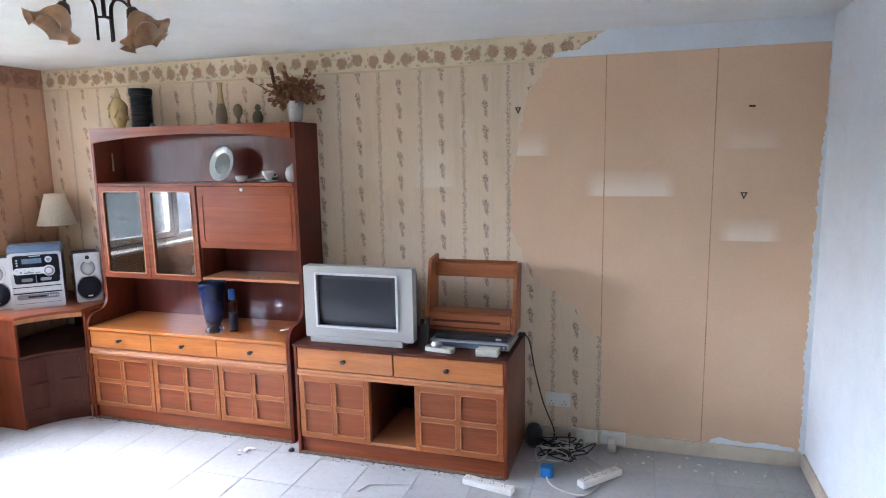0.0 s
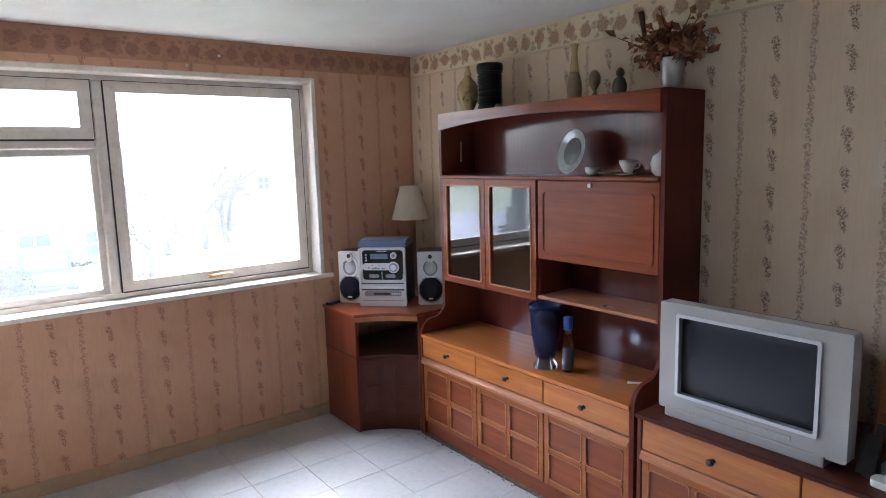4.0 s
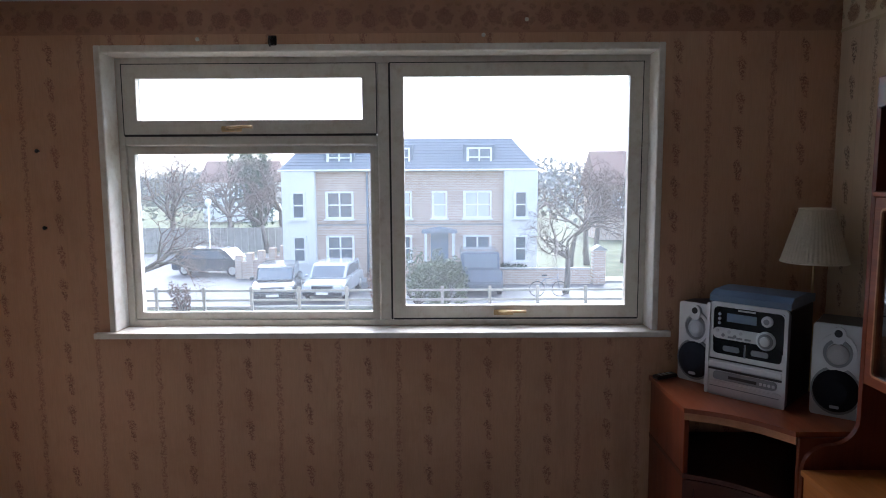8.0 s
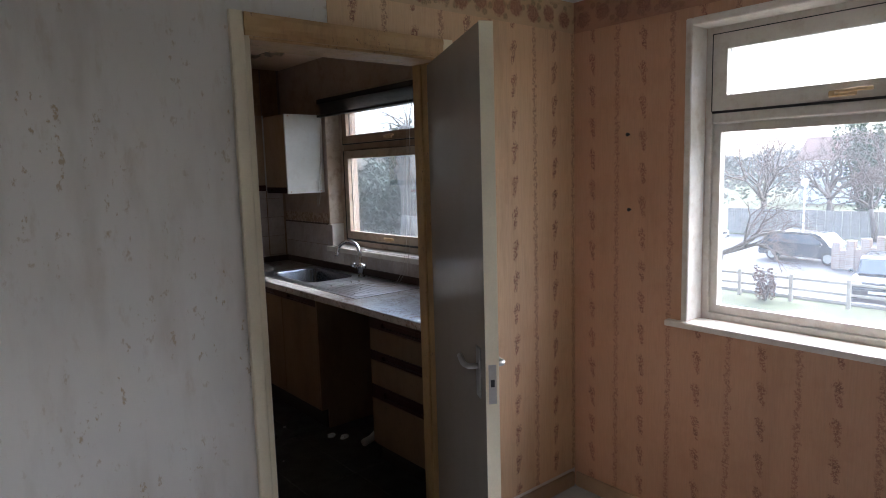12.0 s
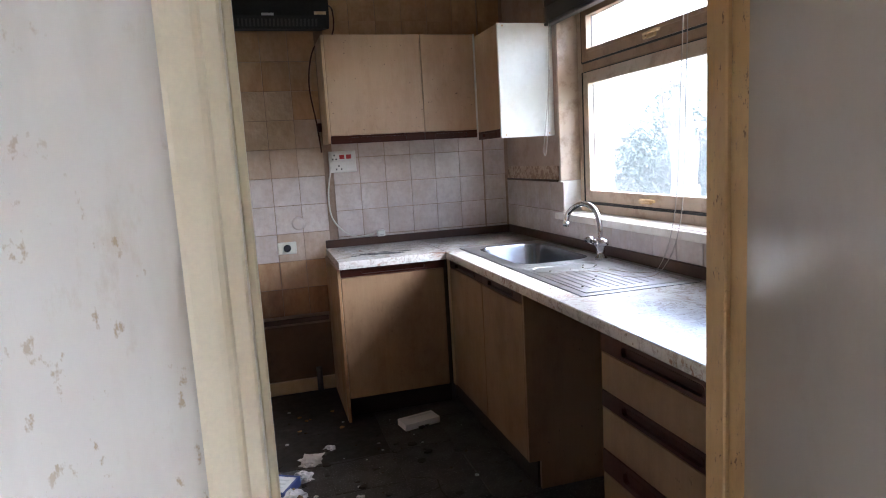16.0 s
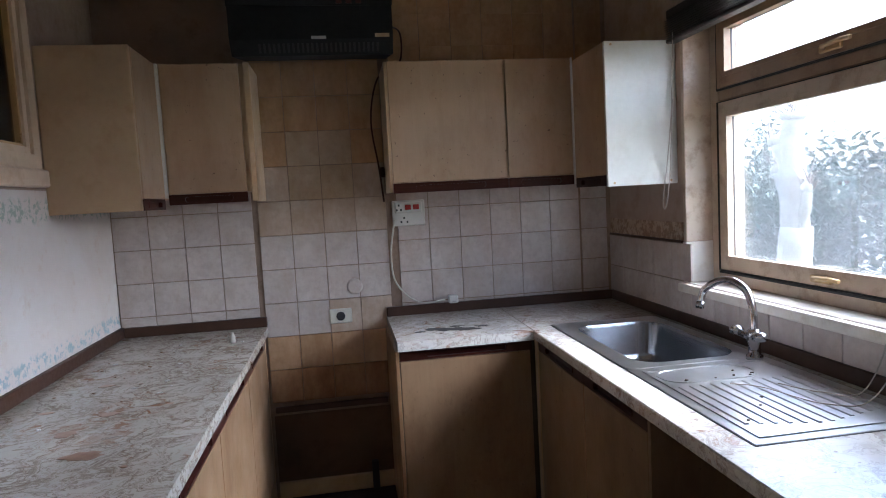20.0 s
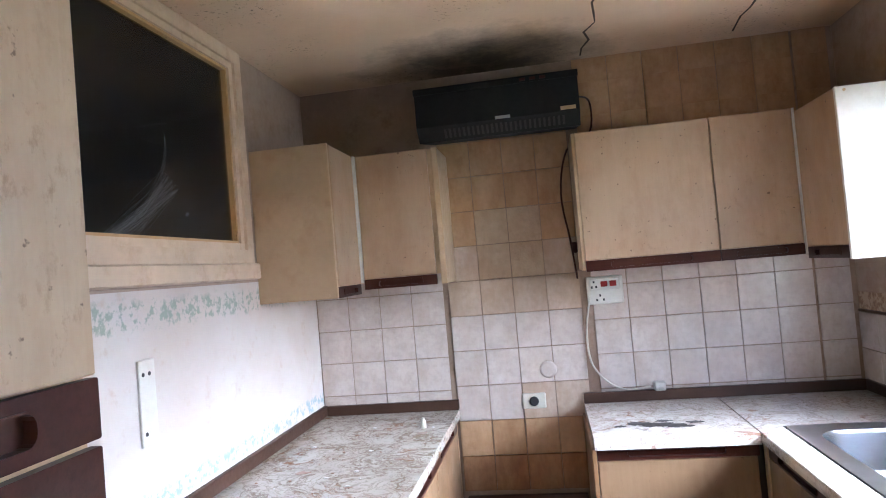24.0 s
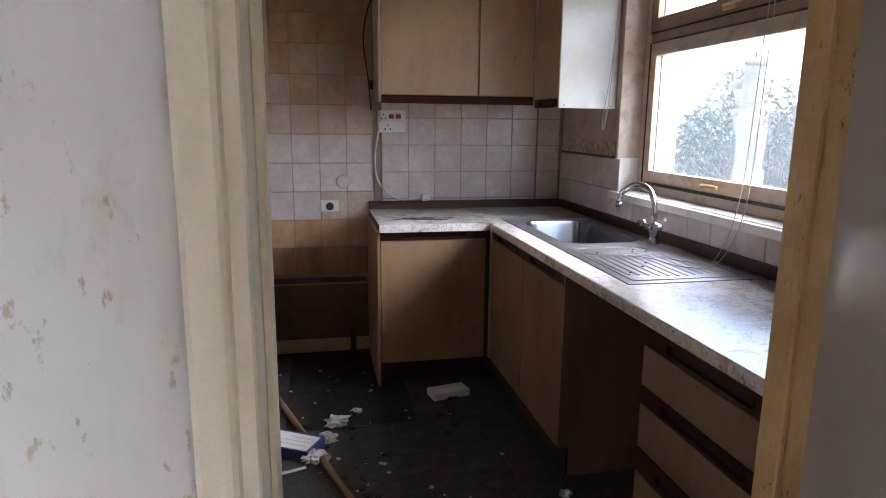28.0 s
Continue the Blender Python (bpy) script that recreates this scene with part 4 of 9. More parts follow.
part("lock", lathe([(0.010, 0), (0.010, 0.008), (0.006, 0.011)], (-2.80, UY - 0.010, 1.522), 12, axis="y"), m_alu, flap, "small round lock")
for z in (1.70, 1.00):
    part("shelf_bracket", bx(UX0 + 0.0205, UX0 + 0.027, 4.02, 4.032, z - 0.06, z + 0.06, 0.002), m_brass, wall_unit)

TX0, TX1, TY = -2.335, -1.09, 3.61
tv_unit = thing("low_cabinet", ((TX0 + TX1) / 2, 3.9, 0), "low teak cabinet with two drawers and one missing door", "cabinet")
part("side_panel", bx(TX0, TX0 + 0.018, TY - 0.004, YC - 0.02, 0, 0.64, 0.002), m_teak_v, tv_unit)
part("side_panel", bx(TX1 - 0.018, TX1, TY - 0.004, YC - 0.02, 0, 0.64, 0.002), m_teak_v, tv_unit)
part("top", bx(TX0 - 0.004, TX1 + 0.004, TY - 0.014, YC - 0.02, 0.641, 0.659, 0.004, seg=2), m_teak_dark, tv_unit, "dark dusty cabinet top")
part("plinth", bx(TX0 + 0.019, TX1 - 0.019, TY + 0.016, TY + 0.034, 0, 0.095), m_teak, tv_unit)
part("floor_panel", bx(TX0 + 0.019, TX1 - 0.019, TY + 0.005, YC - 0.035, 0.096, 0.112), m_teak_edge, tv_unit)
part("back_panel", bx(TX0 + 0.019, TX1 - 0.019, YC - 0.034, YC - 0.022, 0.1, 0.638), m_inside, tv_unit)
part("drawer_rail", prism([(TY - 0.014, 0.478), (TY - 0.014, 0.49), (TY - 0.006, 0.50), (TY - 0.006, 0.512), (TY + 0.02, 0.512), (TY + 0.02, 0.478)], "x", TX0 + 0.019, TX1 - 0.019), m_teak_edge, tv_unit)
for x in (-1.88, -1.60):
    part("partition", bx(x - 0.008, x + 0.008, TY + 0.02, YC - 0.036, 0.113, 0.477), m_teak_v, tv_unit)
for a, b in ((TX0 + 0.019, -1.725), (-1.725, TX1 - 0.019)):
    drawer(tv_unit, a, b, 0.513, 0.640, TY - 0.002)
square_door(tv_unit, TX0 + 0.019, -1.872, 0.098, 0.476, TY - 0.001)
square_door(tv_unit, -1.608, TX1 - 0.019, 0.098, 0.476, TY - 0.001)

# corner unit with a hollow-fronted door
corner = thing("corner_cabinet", (-4.25, 3.8, 0), "teak corner cabinet with an open niche and hollow-fronted door", "cabinet")
P0, P1 = Vector((-4.195, 3.402)), Vector((-3.962, 3.695))


def hollow(n=10, sag=0.035, off=0.0):
    """The curved front line of the corner cabinet."""
    d = (P1 - P0).normalized()
    nrm = Vector((-d.y, d.x))
    return [P0.lerp(P1, i / n) + nrm * (sag * math.sin(math.pi * i / n) + off) for i in range(n + 1)]


def hollow_slab(z0, z1, front_off, bm=None):
    pts = [(p.x, p.y) for p in hollow(off=front_off)]
    return prism([(XW + 0.02, P0.y + 0.001 + front_off)] + pts + [(-3.962, YC - 0.02), (XW + 0.02, YC - 0.02)], "z", z0, z1, bm)


def hollow_wall(z0, z1, off0, off1, i0=0, i1=10, bm=None):
    a, b = [(p.x, p.y) for p in hollow(off=off0)][i0:i1 + 1], [(p.x, p.y) for p in hollow(off=off1)][i0:i1 + 1]
    return prism(a + b[::-1], "z", z0, z1, bm)


part("side_panel", bx(XW + 0.02, P0.x, P0.y - 0.001, P0.y + 0.018, 0, 0.728, 0.002), m_teak_v, corner)
part("side_panel", bx(-3.962, -3.944, P1.y + 0.002, YC - 0.02, 0, 0.728, 0.002), m_teak_v, corner)
part("top", hollow_slab(0.729, 0.747, -0.012), m_teak, corner)
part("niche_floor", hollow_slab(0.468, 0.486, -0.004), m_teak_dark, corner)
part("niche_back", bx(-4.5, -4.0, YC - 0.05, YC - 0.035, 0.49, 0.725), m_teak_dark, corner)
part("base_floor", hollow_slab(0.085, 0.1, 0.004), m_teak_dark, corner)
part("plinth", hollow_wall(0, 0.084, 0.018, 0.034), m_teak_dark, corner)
part("niche_lip", hollow_wall(0.700, 0.728, -0.006, 0.012), m_teak_edge, corner)
cd = part("hollow_door", hollow_wall(0.088, 0.462, 0.008, 0.022, 0, 10), m_teak_dark, corner, "dark curved door with four square panels")
for z0, z1 in ((0.088, 0.12), (0.263, 0.287), (0.430, 0.462)):
    part("rail", hollow_wall(z0, z1, -0.001, 0.0079), m_teak_dark, cd)
for i0, i1 in ((0, 1), (4, 6), (9, 10)):
    for z0, z1 in ((0.1201, 0.2629), (0.2871, 0.4299)):
        part("stile", hollow_wall(z0, z1, -0.001, 0.0079, i0, i1), m_teak_dark, cd)

# ---- hi-fi on the corner cabinet ----
m_silver = plain("silver_plastic", (0.60, 0.61, 0.62), 0.30, 0.6)
m_gunmetal = plain("gunmetal_plastic", (0.24, 0.25, 0.265), 0.32, 0.6)
m_black = plain("black_plastic", (0.012, 0.012, 0.014), 0.3)
m_cone = plain("speaker_cloth", (0.006, 0.006, 0.012), 0.9)
m_bluegrey = plain("smoky_blue_plastic", (0.11, 0.15, 0.21), 0.3)
m_display = plain("dark_display", (0.006, 0.008, 0.012), 0.08)
m_grey_print = plain("grey_print", (0.45, 0.46, 0.47), 0.5)
HZ = 0.747
FACE = 44.0


def disc(at, r, depth, material, name, parent, label="", bulge=0.0, seg=20):
    """A round boss on a front that faces -y."""
    prof = [(r, 0), (r, -depth * 0.7), (r * 0.9, -depth)] + ([(r * 0.5, -depth - bulge)] if bulge else [])
    return part(name, lathe(prof, at, seg, axis="y"), material, parent, label, local=True)


hifi = thing("hifi_system", (-4.262, 3.652, HZ), "silver compact hi-fi with black display and tape deck", "stereo", rz=FACE)
hifi.scale = (1.06, 0.95, 1.1)
W, HH, D = 0.142, 0.345, 0.30
part("case", bx(-W + 0.004, W - 0.004, 0.02, D, 0.0, HH - 0.004, 0.006), m_black, hifi, local=True)
part("lid", prism([(0.01, HH - 0.003), (0.012, HH + 0.018), (0.05, HH + 0.035), (0.2, HH + 0.038), (D, HH + 0.025), (D, HH - 0.003)], "x", -W, W), m_bluegrey, hifi, "smoky blue-grey lid", local=True)
front = part("front_panel", prism(rrect(-W, W, 0.0, HH - 0.004, 0.02), "y", 0.0, 0.0195), m_silver, hifi, local=True)
part("display", prism(rrect(-W + 0.022, W - 0.012, 0.185, HH - 0.016, 0.014), "y", -0.003, 0.0), m_display, front, local=True)
part("display_arc", ring(rrect(-W + 0.020, W - 0.010, 0.150, HH - 0.014, 0.022), rrect(-W + 0.024, W - 0.014, 0.156, HH - 0.018, 0.018), "y", -0.006, -0.0031), m_silver, front, local=True)
part("control_strip", prism(rrect(-W + 0.024, W - 0.052, 0.212, 0.252, 0.019), "y", -0.009, -0.0031), m_silver, front, local=True)
part("tape_window", prism(rrect(-W + 0.026, W - 0.018, 0.150, 0.206, 0.022), "y", -0.005, -0.0031), m_display, front, local=True)
part("tape_divider", bx(-0.004, 0.002, -0.007, -0.0051, 0.154, 0.202), m_gunmetal, front, local=True)
for dx in (-0.05, 0.05):
    part("tape_reel_slot", prism(rrect(dx - 0.03, dx + 0.03, 0.168, 0.188, 0.008), "y", -0.0062, -0.0051), m_gunmetal, front, local=True)
disc((0.072, -0.003, 0.296), 0.019, 0.014, m_silver, "volume_knob", front)
disc((0.072, -0.017, 0.296), 0.010, 0.002, m_gunmetal, "knob_cap", front)
disc((0.070, -0.004, 0.228), 0.033, 0.008, m_silver, "jog_ring", front)
disc((0.070, -0.012, 0.228), 0.026, 0.004, m_gunmetal, "jog_well", front)
disc((0.070, -0.016, 0.228), 0.017, 0.008, m_silver, "jog_dial", front)
for i in range(5):
    disc((-0.100 + i * 0.021, -0.009, 0.240 - 0.014 * (i % 2)), 0.0062, 0.004, m_gunmetal if i % 2 else m_grey_print, "button", front, seg=10)
for i in range(3):
    part("button", bx(-0.062 + i * 0.03, -0.040 + i * 0.03, -0.0115, -0.0091, 0.218, 0.225, 0.002), m_gunmetal, front, local=True)
for i in range(3):
    disc((-0.096, -0.003, 0.268 + i * 0.016), 0.0055, 0.005, m_grey_print, "side_button", front, seg=10)
part("display_readout", bx(-0.07, 0.035, -0.0038, -0.0031, 0.276, 0.306), m_bluegrey, front, local=True)
part("brand_bar", bx(-0.03, 0.03, -0.0045, -0.0031, 0.317, 0.323), m_grey_print, front, local=True)
part("deck_line", bx(-W + 0.006, W - 0.006, -0.004, 0.0, 0.132, 0.137), m_black, front, local=True)
part("cd_tray", bx(-W + 0.012, W - 0.012, -0.012, 0.0, 0.103, 0.127, 0.004), m_silver, front, local=True)
part("tray_gap", bx(-W + 0.012, W - 0.012, -0.006, 0.0, 0.094, 0.101), m_black, front, local=True)
part("second_tray", prism(rrect(-W + 0.03, W - 0.03, 0.060, 0.090, 0.012), "y", -0.007, 0.0), m_gunmetal, front, local=True)
part("tray_slot", bx(-0.055, 0.045, -0.0085, -0.0071, 0.069, 0.080, 0.001), m_black, front, local=True)
for i in range(4):
    part("key", bx(0.055 + i * 0.014, 0.065 + i * 0.014, -0.0105, -0.0071, 0.070, 0.080, 0.002), m_silver, front, local=True)
part("lower_lip", prism(rrect(-W + 0.008, W - 0.008, 0.010, 0.052, 0.018), "y", -0.008, 0.0), m_silver, front, local=True)
part("lip_groove", bx(-W + 0.02, W - 0.02, -0.0092, -0.0081, 0.034, 0.037), m_gunmetal, front, local=True)
for sx in (-1, 1):
    part("side_pillar", prism(rrect(sx * (W - 0.006) - 0.006, sx * (W - 0.006) + 0.006, 0.004, HH - 0.008, 0.005), "y", -0.011, 0.0), m_silver, front, local=True)


def speaker(at, rz, label):
    s = thing("loudspeaker", at, label, "speaker", "hi-fi loudspeakers", rz)
    s.scale = (1.06, 1.0, 1.13)
    part("cabinet", bx(-0.075, 0.075, 0.012, 0.2, 0, 0.30, 0.006), m_black, s, local=True)
    f = part("baffle", prism(rrect(-0.076, 0.076, 0, 0.301, 0.012), "y", 0.0, 0.0119), m_silver, s, local=True)
    def hoop(r0, r1, cz, squash, y0, y1, mm, nm):
        turns = np.linspace(0, 2 * math.pi, 32, False)
        part(nm, ring([(r0 * math.cos(a), cz + squash * r0 * math.sin(a)) for a in turns], [(r1 * math.cos(a), cz + squash * r1 * math.sin(a)) for a in turns], "y", y0, y1), mm, f, local=True)
    disc((0, 0, 0.088), 0.069, 0.014, m_cone, "woofer", f, "black woofer cloth", 0.012, 28)
    hoop(0.0745, 0.067, 0.088, 1.04, -0.008, 0.0, m_gunmetal, "woofer_surround")
    hoop(0.056, 0.044, 0.212, 1.1, -0.010, 0.0, m_silver, "tweeter_rim")
    hoop(0.044, 0.034, 0.208, 1.05, -0.007, 0.0, m_gunmetal, "tweeter_well")
    disc((0, 0, 0.206), 0.034, 0.006, m_grey_print, "tweeter_cone", f, "", 0.008)
    part("horn_cap", prism(rrect(-0.021, 0.021, 0.240, 0.295, 0.021), "y", -0.017, 0.0), m_silver, f, local=True)
    disc((0, -0.017, 0.275), 0.012, 0.003, m_black, "horn", f)
    part("badge", prism(rrect(-0.014, 0.014, 0.034, 0.043, 0.004), "y", -0.026, -0.0215), m_silver, f, local=True)
    return s


speaker((-4.50, 3.555, HZ), 38, "silver and black loudspeaker by the window")
speaker((-4.09, 3.90, HZ), 52, "silver and black loudspeaker beside the wall unit")
m_ash = plain("pressed_glass", (0.32, 0.34, 0.33), 0.2)
solid("small_dish", lathe([(0.03, 0), (0.042, 0.01), (0.045, 0.022), (0.038, 0.02), (0.0, 0.008)], (-4.55, 3.64, HZ + 0.302), 18), m_ash, "small grey glass dish on a loudspeaker", "dish")
remote = thing("remote_control", (-4.56, 3.45, HZ), "small black remote control on the corner cabinet", "remote", rz=25)
part("body", bx(-0.02, 0.02, -0.055, 0.055, 0, 0.016, 0.004), m_black, remote, local=True)
for i in range(3):
    part("button", bx(-0.012, 0.012, -0.035 + i * 0.025, -0.022 + i * 0.025, 0.0161, 0.018, 0.001), m_grey_print, remote, local=True)

# ---- table lamp ----
m_shade = painted("pleated_cream_cloth", (0.78, 0.69, 0.54), 0.8, 0.06, None, 0, 120, 0.1)
m_shade.node_tree.nodes["Principled BSDF"].inputs["Transmission Weight"].default_value = 0.0
lamp = thing("table_lamp", (-4.415, 3.985, HZ), "table lamp with a pleated cream cloth shade", "lamp")
part("base", lathe([(0.05, 0), (0.05, 0.012), (0.02, 0.03), (0.014, 0.10), (0.02, 0.16), (0.012, 0.22), (0.006, 0.30)], (-4.415, 3.985, HZ), 18), m_brass, lamp)
part("stem", tube([(-4.415, 3.985, HZ + 0.29), (-4.415, 3.985, 1.46)], 0.005, 8), m_brass, lamp)
bm = bmesh.new()
prev = None
for i in range(97):
    a = 2 * math.pi * i / 96
    k = 1 + (0.022 if i % 2 else -0.004)
    pair = [bm.verts.new((-4.415 + r * k * math.cos(a), 3.985 + r * k * math.sin(a), z)) for r, z in ((0.122, 1.272), (0.062, 1.485))]
    if prev:
        bm.faces.new((prev[0], pair[0], pair[1], prev[1]))
    prev = pair
geo = bmesh.ops.solidify(bm, geom=bm.faces[:], thickness=0.002)
shade = part("shade", bm, m_shade, lamp, "pleated cream cloth shade")
for r, z in ((0.123, 1.272), (0.063, 1.485)):
    part("shade_rim", tube([(-4.415 + r * math.cos(a), 3.985 + r * math.sin(a), z) for a in np.linspace(0, 2 * math.pi, 33)], 0.0035, 6), m_shade, shade)

# ---- television ----
m_tv = painted("silver_grey_tv_plastic", (0.37, 0.36, 0.335), 0.4, 0.05, (0.40, 0.36, 0.28), 0.3, 200, 0.02, 0.1)
m_screen = Nodes("dark_tube_screen").done((0.065, 0.07, 0.08), 0.2)
m_tvback = plain("charcoal_plastic", (0.02, 0.02, 0.022), 0.5)
tv = thing("television", (-1.955, 3.70, 0.659), "old silver tube television with a dark grey screen", "television")
A, B, C, Dz = -2.285, -1.625, 0.690, 1.105
tvf = part("bezel", ring(rrect(A, B, C, Dz, 0.010), rrect(-2.206, -1.718, 0.757, 1.059, 0.006), "y", 3.672, 3.735), m_tv, tv)
part("inner_frame", ring(rrect(-2.214, -1.710, 0.749, 1.067, 0.008), rrect(-2.202, -1.722, 0.761, 1.055, 0.006), "y", 3.664, 3.69), m_silver, tvf)
bm = bmesh.new()
grid = [[bm.verts.new((lerp(-2.206, -1.718, i / 12), 3.677 + 0.010 * ((i / 6 - 1) ** 2 + (j / 4 - 1) ** 2), lerp(0.757, 1.059, j / 8))) for j in range(9)] for i in range(13)]
for i in range(12):
    for j in range(8):
        f = bm.faces.new((grid[i][j], grid[i + 1][j], grid[i + 1][j + 1], grid[i][j + 1]))
        f.smooth = True
bmesh.ops.solidify(bm, geom=bm.faces[:], thickness=-0.01)
part("screen", bm, m_screen, tv, "dark grey glass screen")
bm = bmesh.new()
r0, r1, r2 = [[bm.verts.new((x, y, z)) for x, z in rrect(*q, 0.03)] for y, q in ((3.735, (A + 0.01, B - 0.01, C + 0.005, Dz - 0.006)), (3.86, (A + 0.04, B - 0.04, C + 0.01, Dz - 0.03)), (4.09, (-2.13, -1.78, C + 0.02, 0.98)))]
for p, q in ((r0, r1), (r1, r2)):
    for i in range(len(p)):
        bm.faces.new((p[i], p[(i + 1) % len(p)], q[(i + 1) % len(q)], q[i]))
bm.faces.new(r2)
bm.faces.new(r0)
bmesh.ops.recalc_face_normals(bm, faces=bm.faces[:])
part("tube_housing", bm, m_tvback, tv, "charcoal rear housing")
part("foot_panel", bx(-2.255, -1.685, 3.662, 3.90, 0.660, 0.699, 0.008, seg=2), m_tv, tv, "silver foot with a control strip")
part("control_cover", bx(-2.13, -1.79, 3.668, 3.673, 0.712, 0.730, 0.002), m_tv, tvf)

# ---- wooden rack, player, adapter, controls ----
m_pine = wood("orange_pine", (0.25, 0.08, 0.03), (0.36, 0.13, 0.05), 0.45, "x")
player = thing("video_recorder", (-1.33, 3.88, 0.659), "silver and black video player under a black set-top box", "video player")
part("case", bx(-1.555, -1.105, 3.74, 4.02, 0.664, 0.702, 0.003), m_silver, player)
part("front_strip", bx(-1.54, -1.12, 3.736, 3.7399, 0.672, 0.694, 0.001), m_bluegrey, player)
for i in range(4):
    part("button", lathe([(0.006, 0), (0.006, 0.004)], (-1.20 + 0.022 * i, 3.7315, 0.683), 10, axis="y"), m_grey_print, player)
for x in (-1.52, -1.14):
    part("foot", bx(x - 0.015, x + 0.015, 3.77, 3.80, 0.659, 0.6639), m_black, player)
settop = thing("set_top_box", (-1.33, 3.88, 0.702), "flat black set-top box on the video player", "box")
part("case", bx(-1.53, -1.12, 3.765, 4.00, 0.7025, 0.736, 0.003), m_black, settop)
part("label", bx(-1.185, -1.155, 3.7635, 3.7649, 0.712, 0.724), m_grey_print, settop)
rack = thing("wooden_rack", (-1.345, 3.87, 0.737), "orange wooden rack with two end panels, tilted back", "rack")
for x0, top in ((-1.60, 1.14), (-1.108, 1.10)):
    part("end_panel", prism([(3.80, 0.7375), (3.985, 0.7375), (4.03, top), (3.90, top - 0.012), (3.885, top - 0.03)], "x", x0, x0 + 0.018), m_pine, rack)
part("top_rail", bx(-1.581, -1.109, 3.955, 3.968, 1.02, 1.10, 0.003), m_pine, rack)
part("back_edge", bx(-1.581, -1.109, 3.995, 4.008, 1.08, 1.112, 0.003), m_pine, rack)
part("shelf", bx(-1.581, -1.109, 3.84, 3.97, 0.825, 0.840, 0.002), m_pine, rack)
part("front_rail", bx(-1.581, -1.109, 3.805, 3.818, 0.762, 0.84, 0.003), m_pine, rack, "slotted front rail")
part("slot", bx(-1.555, -1.17, 3.8035, 3.8049, 0.790, 0.803), m_teak_dark, rack)
part("floor_board", bx(-1.581, -1.109, 3.82, 3.97, 0.7376, 0.752, 0.002), m_pine, rack)
m_cream_pl = painted("cream_plastic", (0.62, 0.60, 0.52), 0.45, 0.05, (0.4, 0.33, 0.22), 0.3)
adapter = solid("power_adapter", bx(-1.265, -1.145, 3.63, 3.705, 0.6595, 0.698, 0.006), m_cream_pl, "small cream plastic adapter box", "adapter")
pad = thing("game_controller", (-1.475, 3.675, 0.659), "pale grey hand controller on the cabinet top", "controller", rz=-8)
part("body", prism(rrect(-0.085, 0.085, -0.025, 0.03, 0.02), "z", 0.0005, 0.022), m_cream_pl, pad, local=True)
part("ball", lathe([(0.028, 0.022), (0.032, 0.035), (0.024, 0.052), (0.008, 0.06)], (-0.02, 0.005, 0), 16), m_silver, pad, local=True)
for i, (x, y) in enumerate(((-1.595, 3.72), (-1.618, 3.735), (-1.575, 3.70))):
    solid("remote_control", prism([(y - 0.012, 0.6595), (y + 0.012, 0.6595), (y + 0.05 + 0.01 * i, 0.78 + 0.02 * i), (y + 0.03 + 0.01 * i, 0.785 + 0.02 * i)], "x", x, x + 0.018), m_black, "slim black remote leaning beside the television", "remote", group="leaning remotes")
pen = solid("white_stick", tube([(-2.60, 3.90, 0.638), (-2.52, 3.955, 0.640)], 0.005, 8), m_cream_pl, "short white plastic stick lying on the unit", "stick")

# ---- ornaments on the wall unit ----
TOPZ = 1.922
m_amber = painted("amber_glass", (0.46, 0.33, 0.15), 0.18, 0.2, None, 0, 40, 0.4)
m_dkjar = painted("black_ribbed_ceramic", (0.007, 0.008, 0.008), 0.45, 0.2)
m_brownclay = painted("brown_glazed_clay", (0.20, 0.14, 0.075), 0.35, 0.25, (0.05, 0.03, 0.02), 0.6, 30)
m_greenclay = painted("olive_glazed_clay", (0.10, 0.10, 0.055), 0.4, 0.25, (0.03, 0.03, 0.02), 0.6, 30)
o = thing("amber_bottle", (-3.79, 3.99, TOPZ), "amber moulded glass bottle with a tall stopper", "bottle")
part("body", lathe([(0.030, 0.0005), (0.036, 0.012), (0.034, 0.02), (0.052, 0.06), (0.060, 0.12), (0.058, 0.15), (0.040, 0.178), (0.024, 0.19), (0.022, 0.20)], (-3.79, 3.99, TOPZ), 20), m_amber, o)
part("stopper", lathe([(0.014, 0.201), (0.022, 0.215), (0.010, 0.24), (0.013, 0.252), (0.004, 0.262)], (-3.79, 3.99, TOPZ), 14), m_amber, o)
rnd = random.Random(4)
for i in range(34):
    a, z = rnd.uniform(0, 6.28), rnd.uniform(0.055, 0.155)
    c = Vector((-3.79 + 0.057 * math.cos(a), 3.99 + 0.057 * math.sin(a), TOPZ + z))
    knob = bmesh.new()
    bmesh.ops.create_icosphere(knob, subdivisions=1, radius=rnd.uniform(0.007, 0.011), matrix=Matrix.Translation(c))
    part("moulded_fruit", knob, m_amber, o)
o = thing("ribbed_jar", (-3.60, 3.99, TOPZ), "tall black ribbed cylinder jar with a lid", "jar")
prof = [(0.066, 0.0005), (0.068, 0.012)]
for i in range(11):
    z = 0.02 + i * 0.016
    prof += [(0.069, z), (0.069, z + 0.006), (0.061, z + 0.009), (0.061, z + 0.014)]
part("body", lathe(prof + [(0.069, 0.20), (0.069, 0.205)], (-3.60, 3.99, TOPZ), 24), m_dkjar, o)
part("lid", lathe([(0.071, 0.206), (0.074, 0.235), (0.070, 0.25), (0.055, 0.246), (0.02, 0.25)], (-3.60, 3.99, TOPZ), 24), m_dkjar, o)
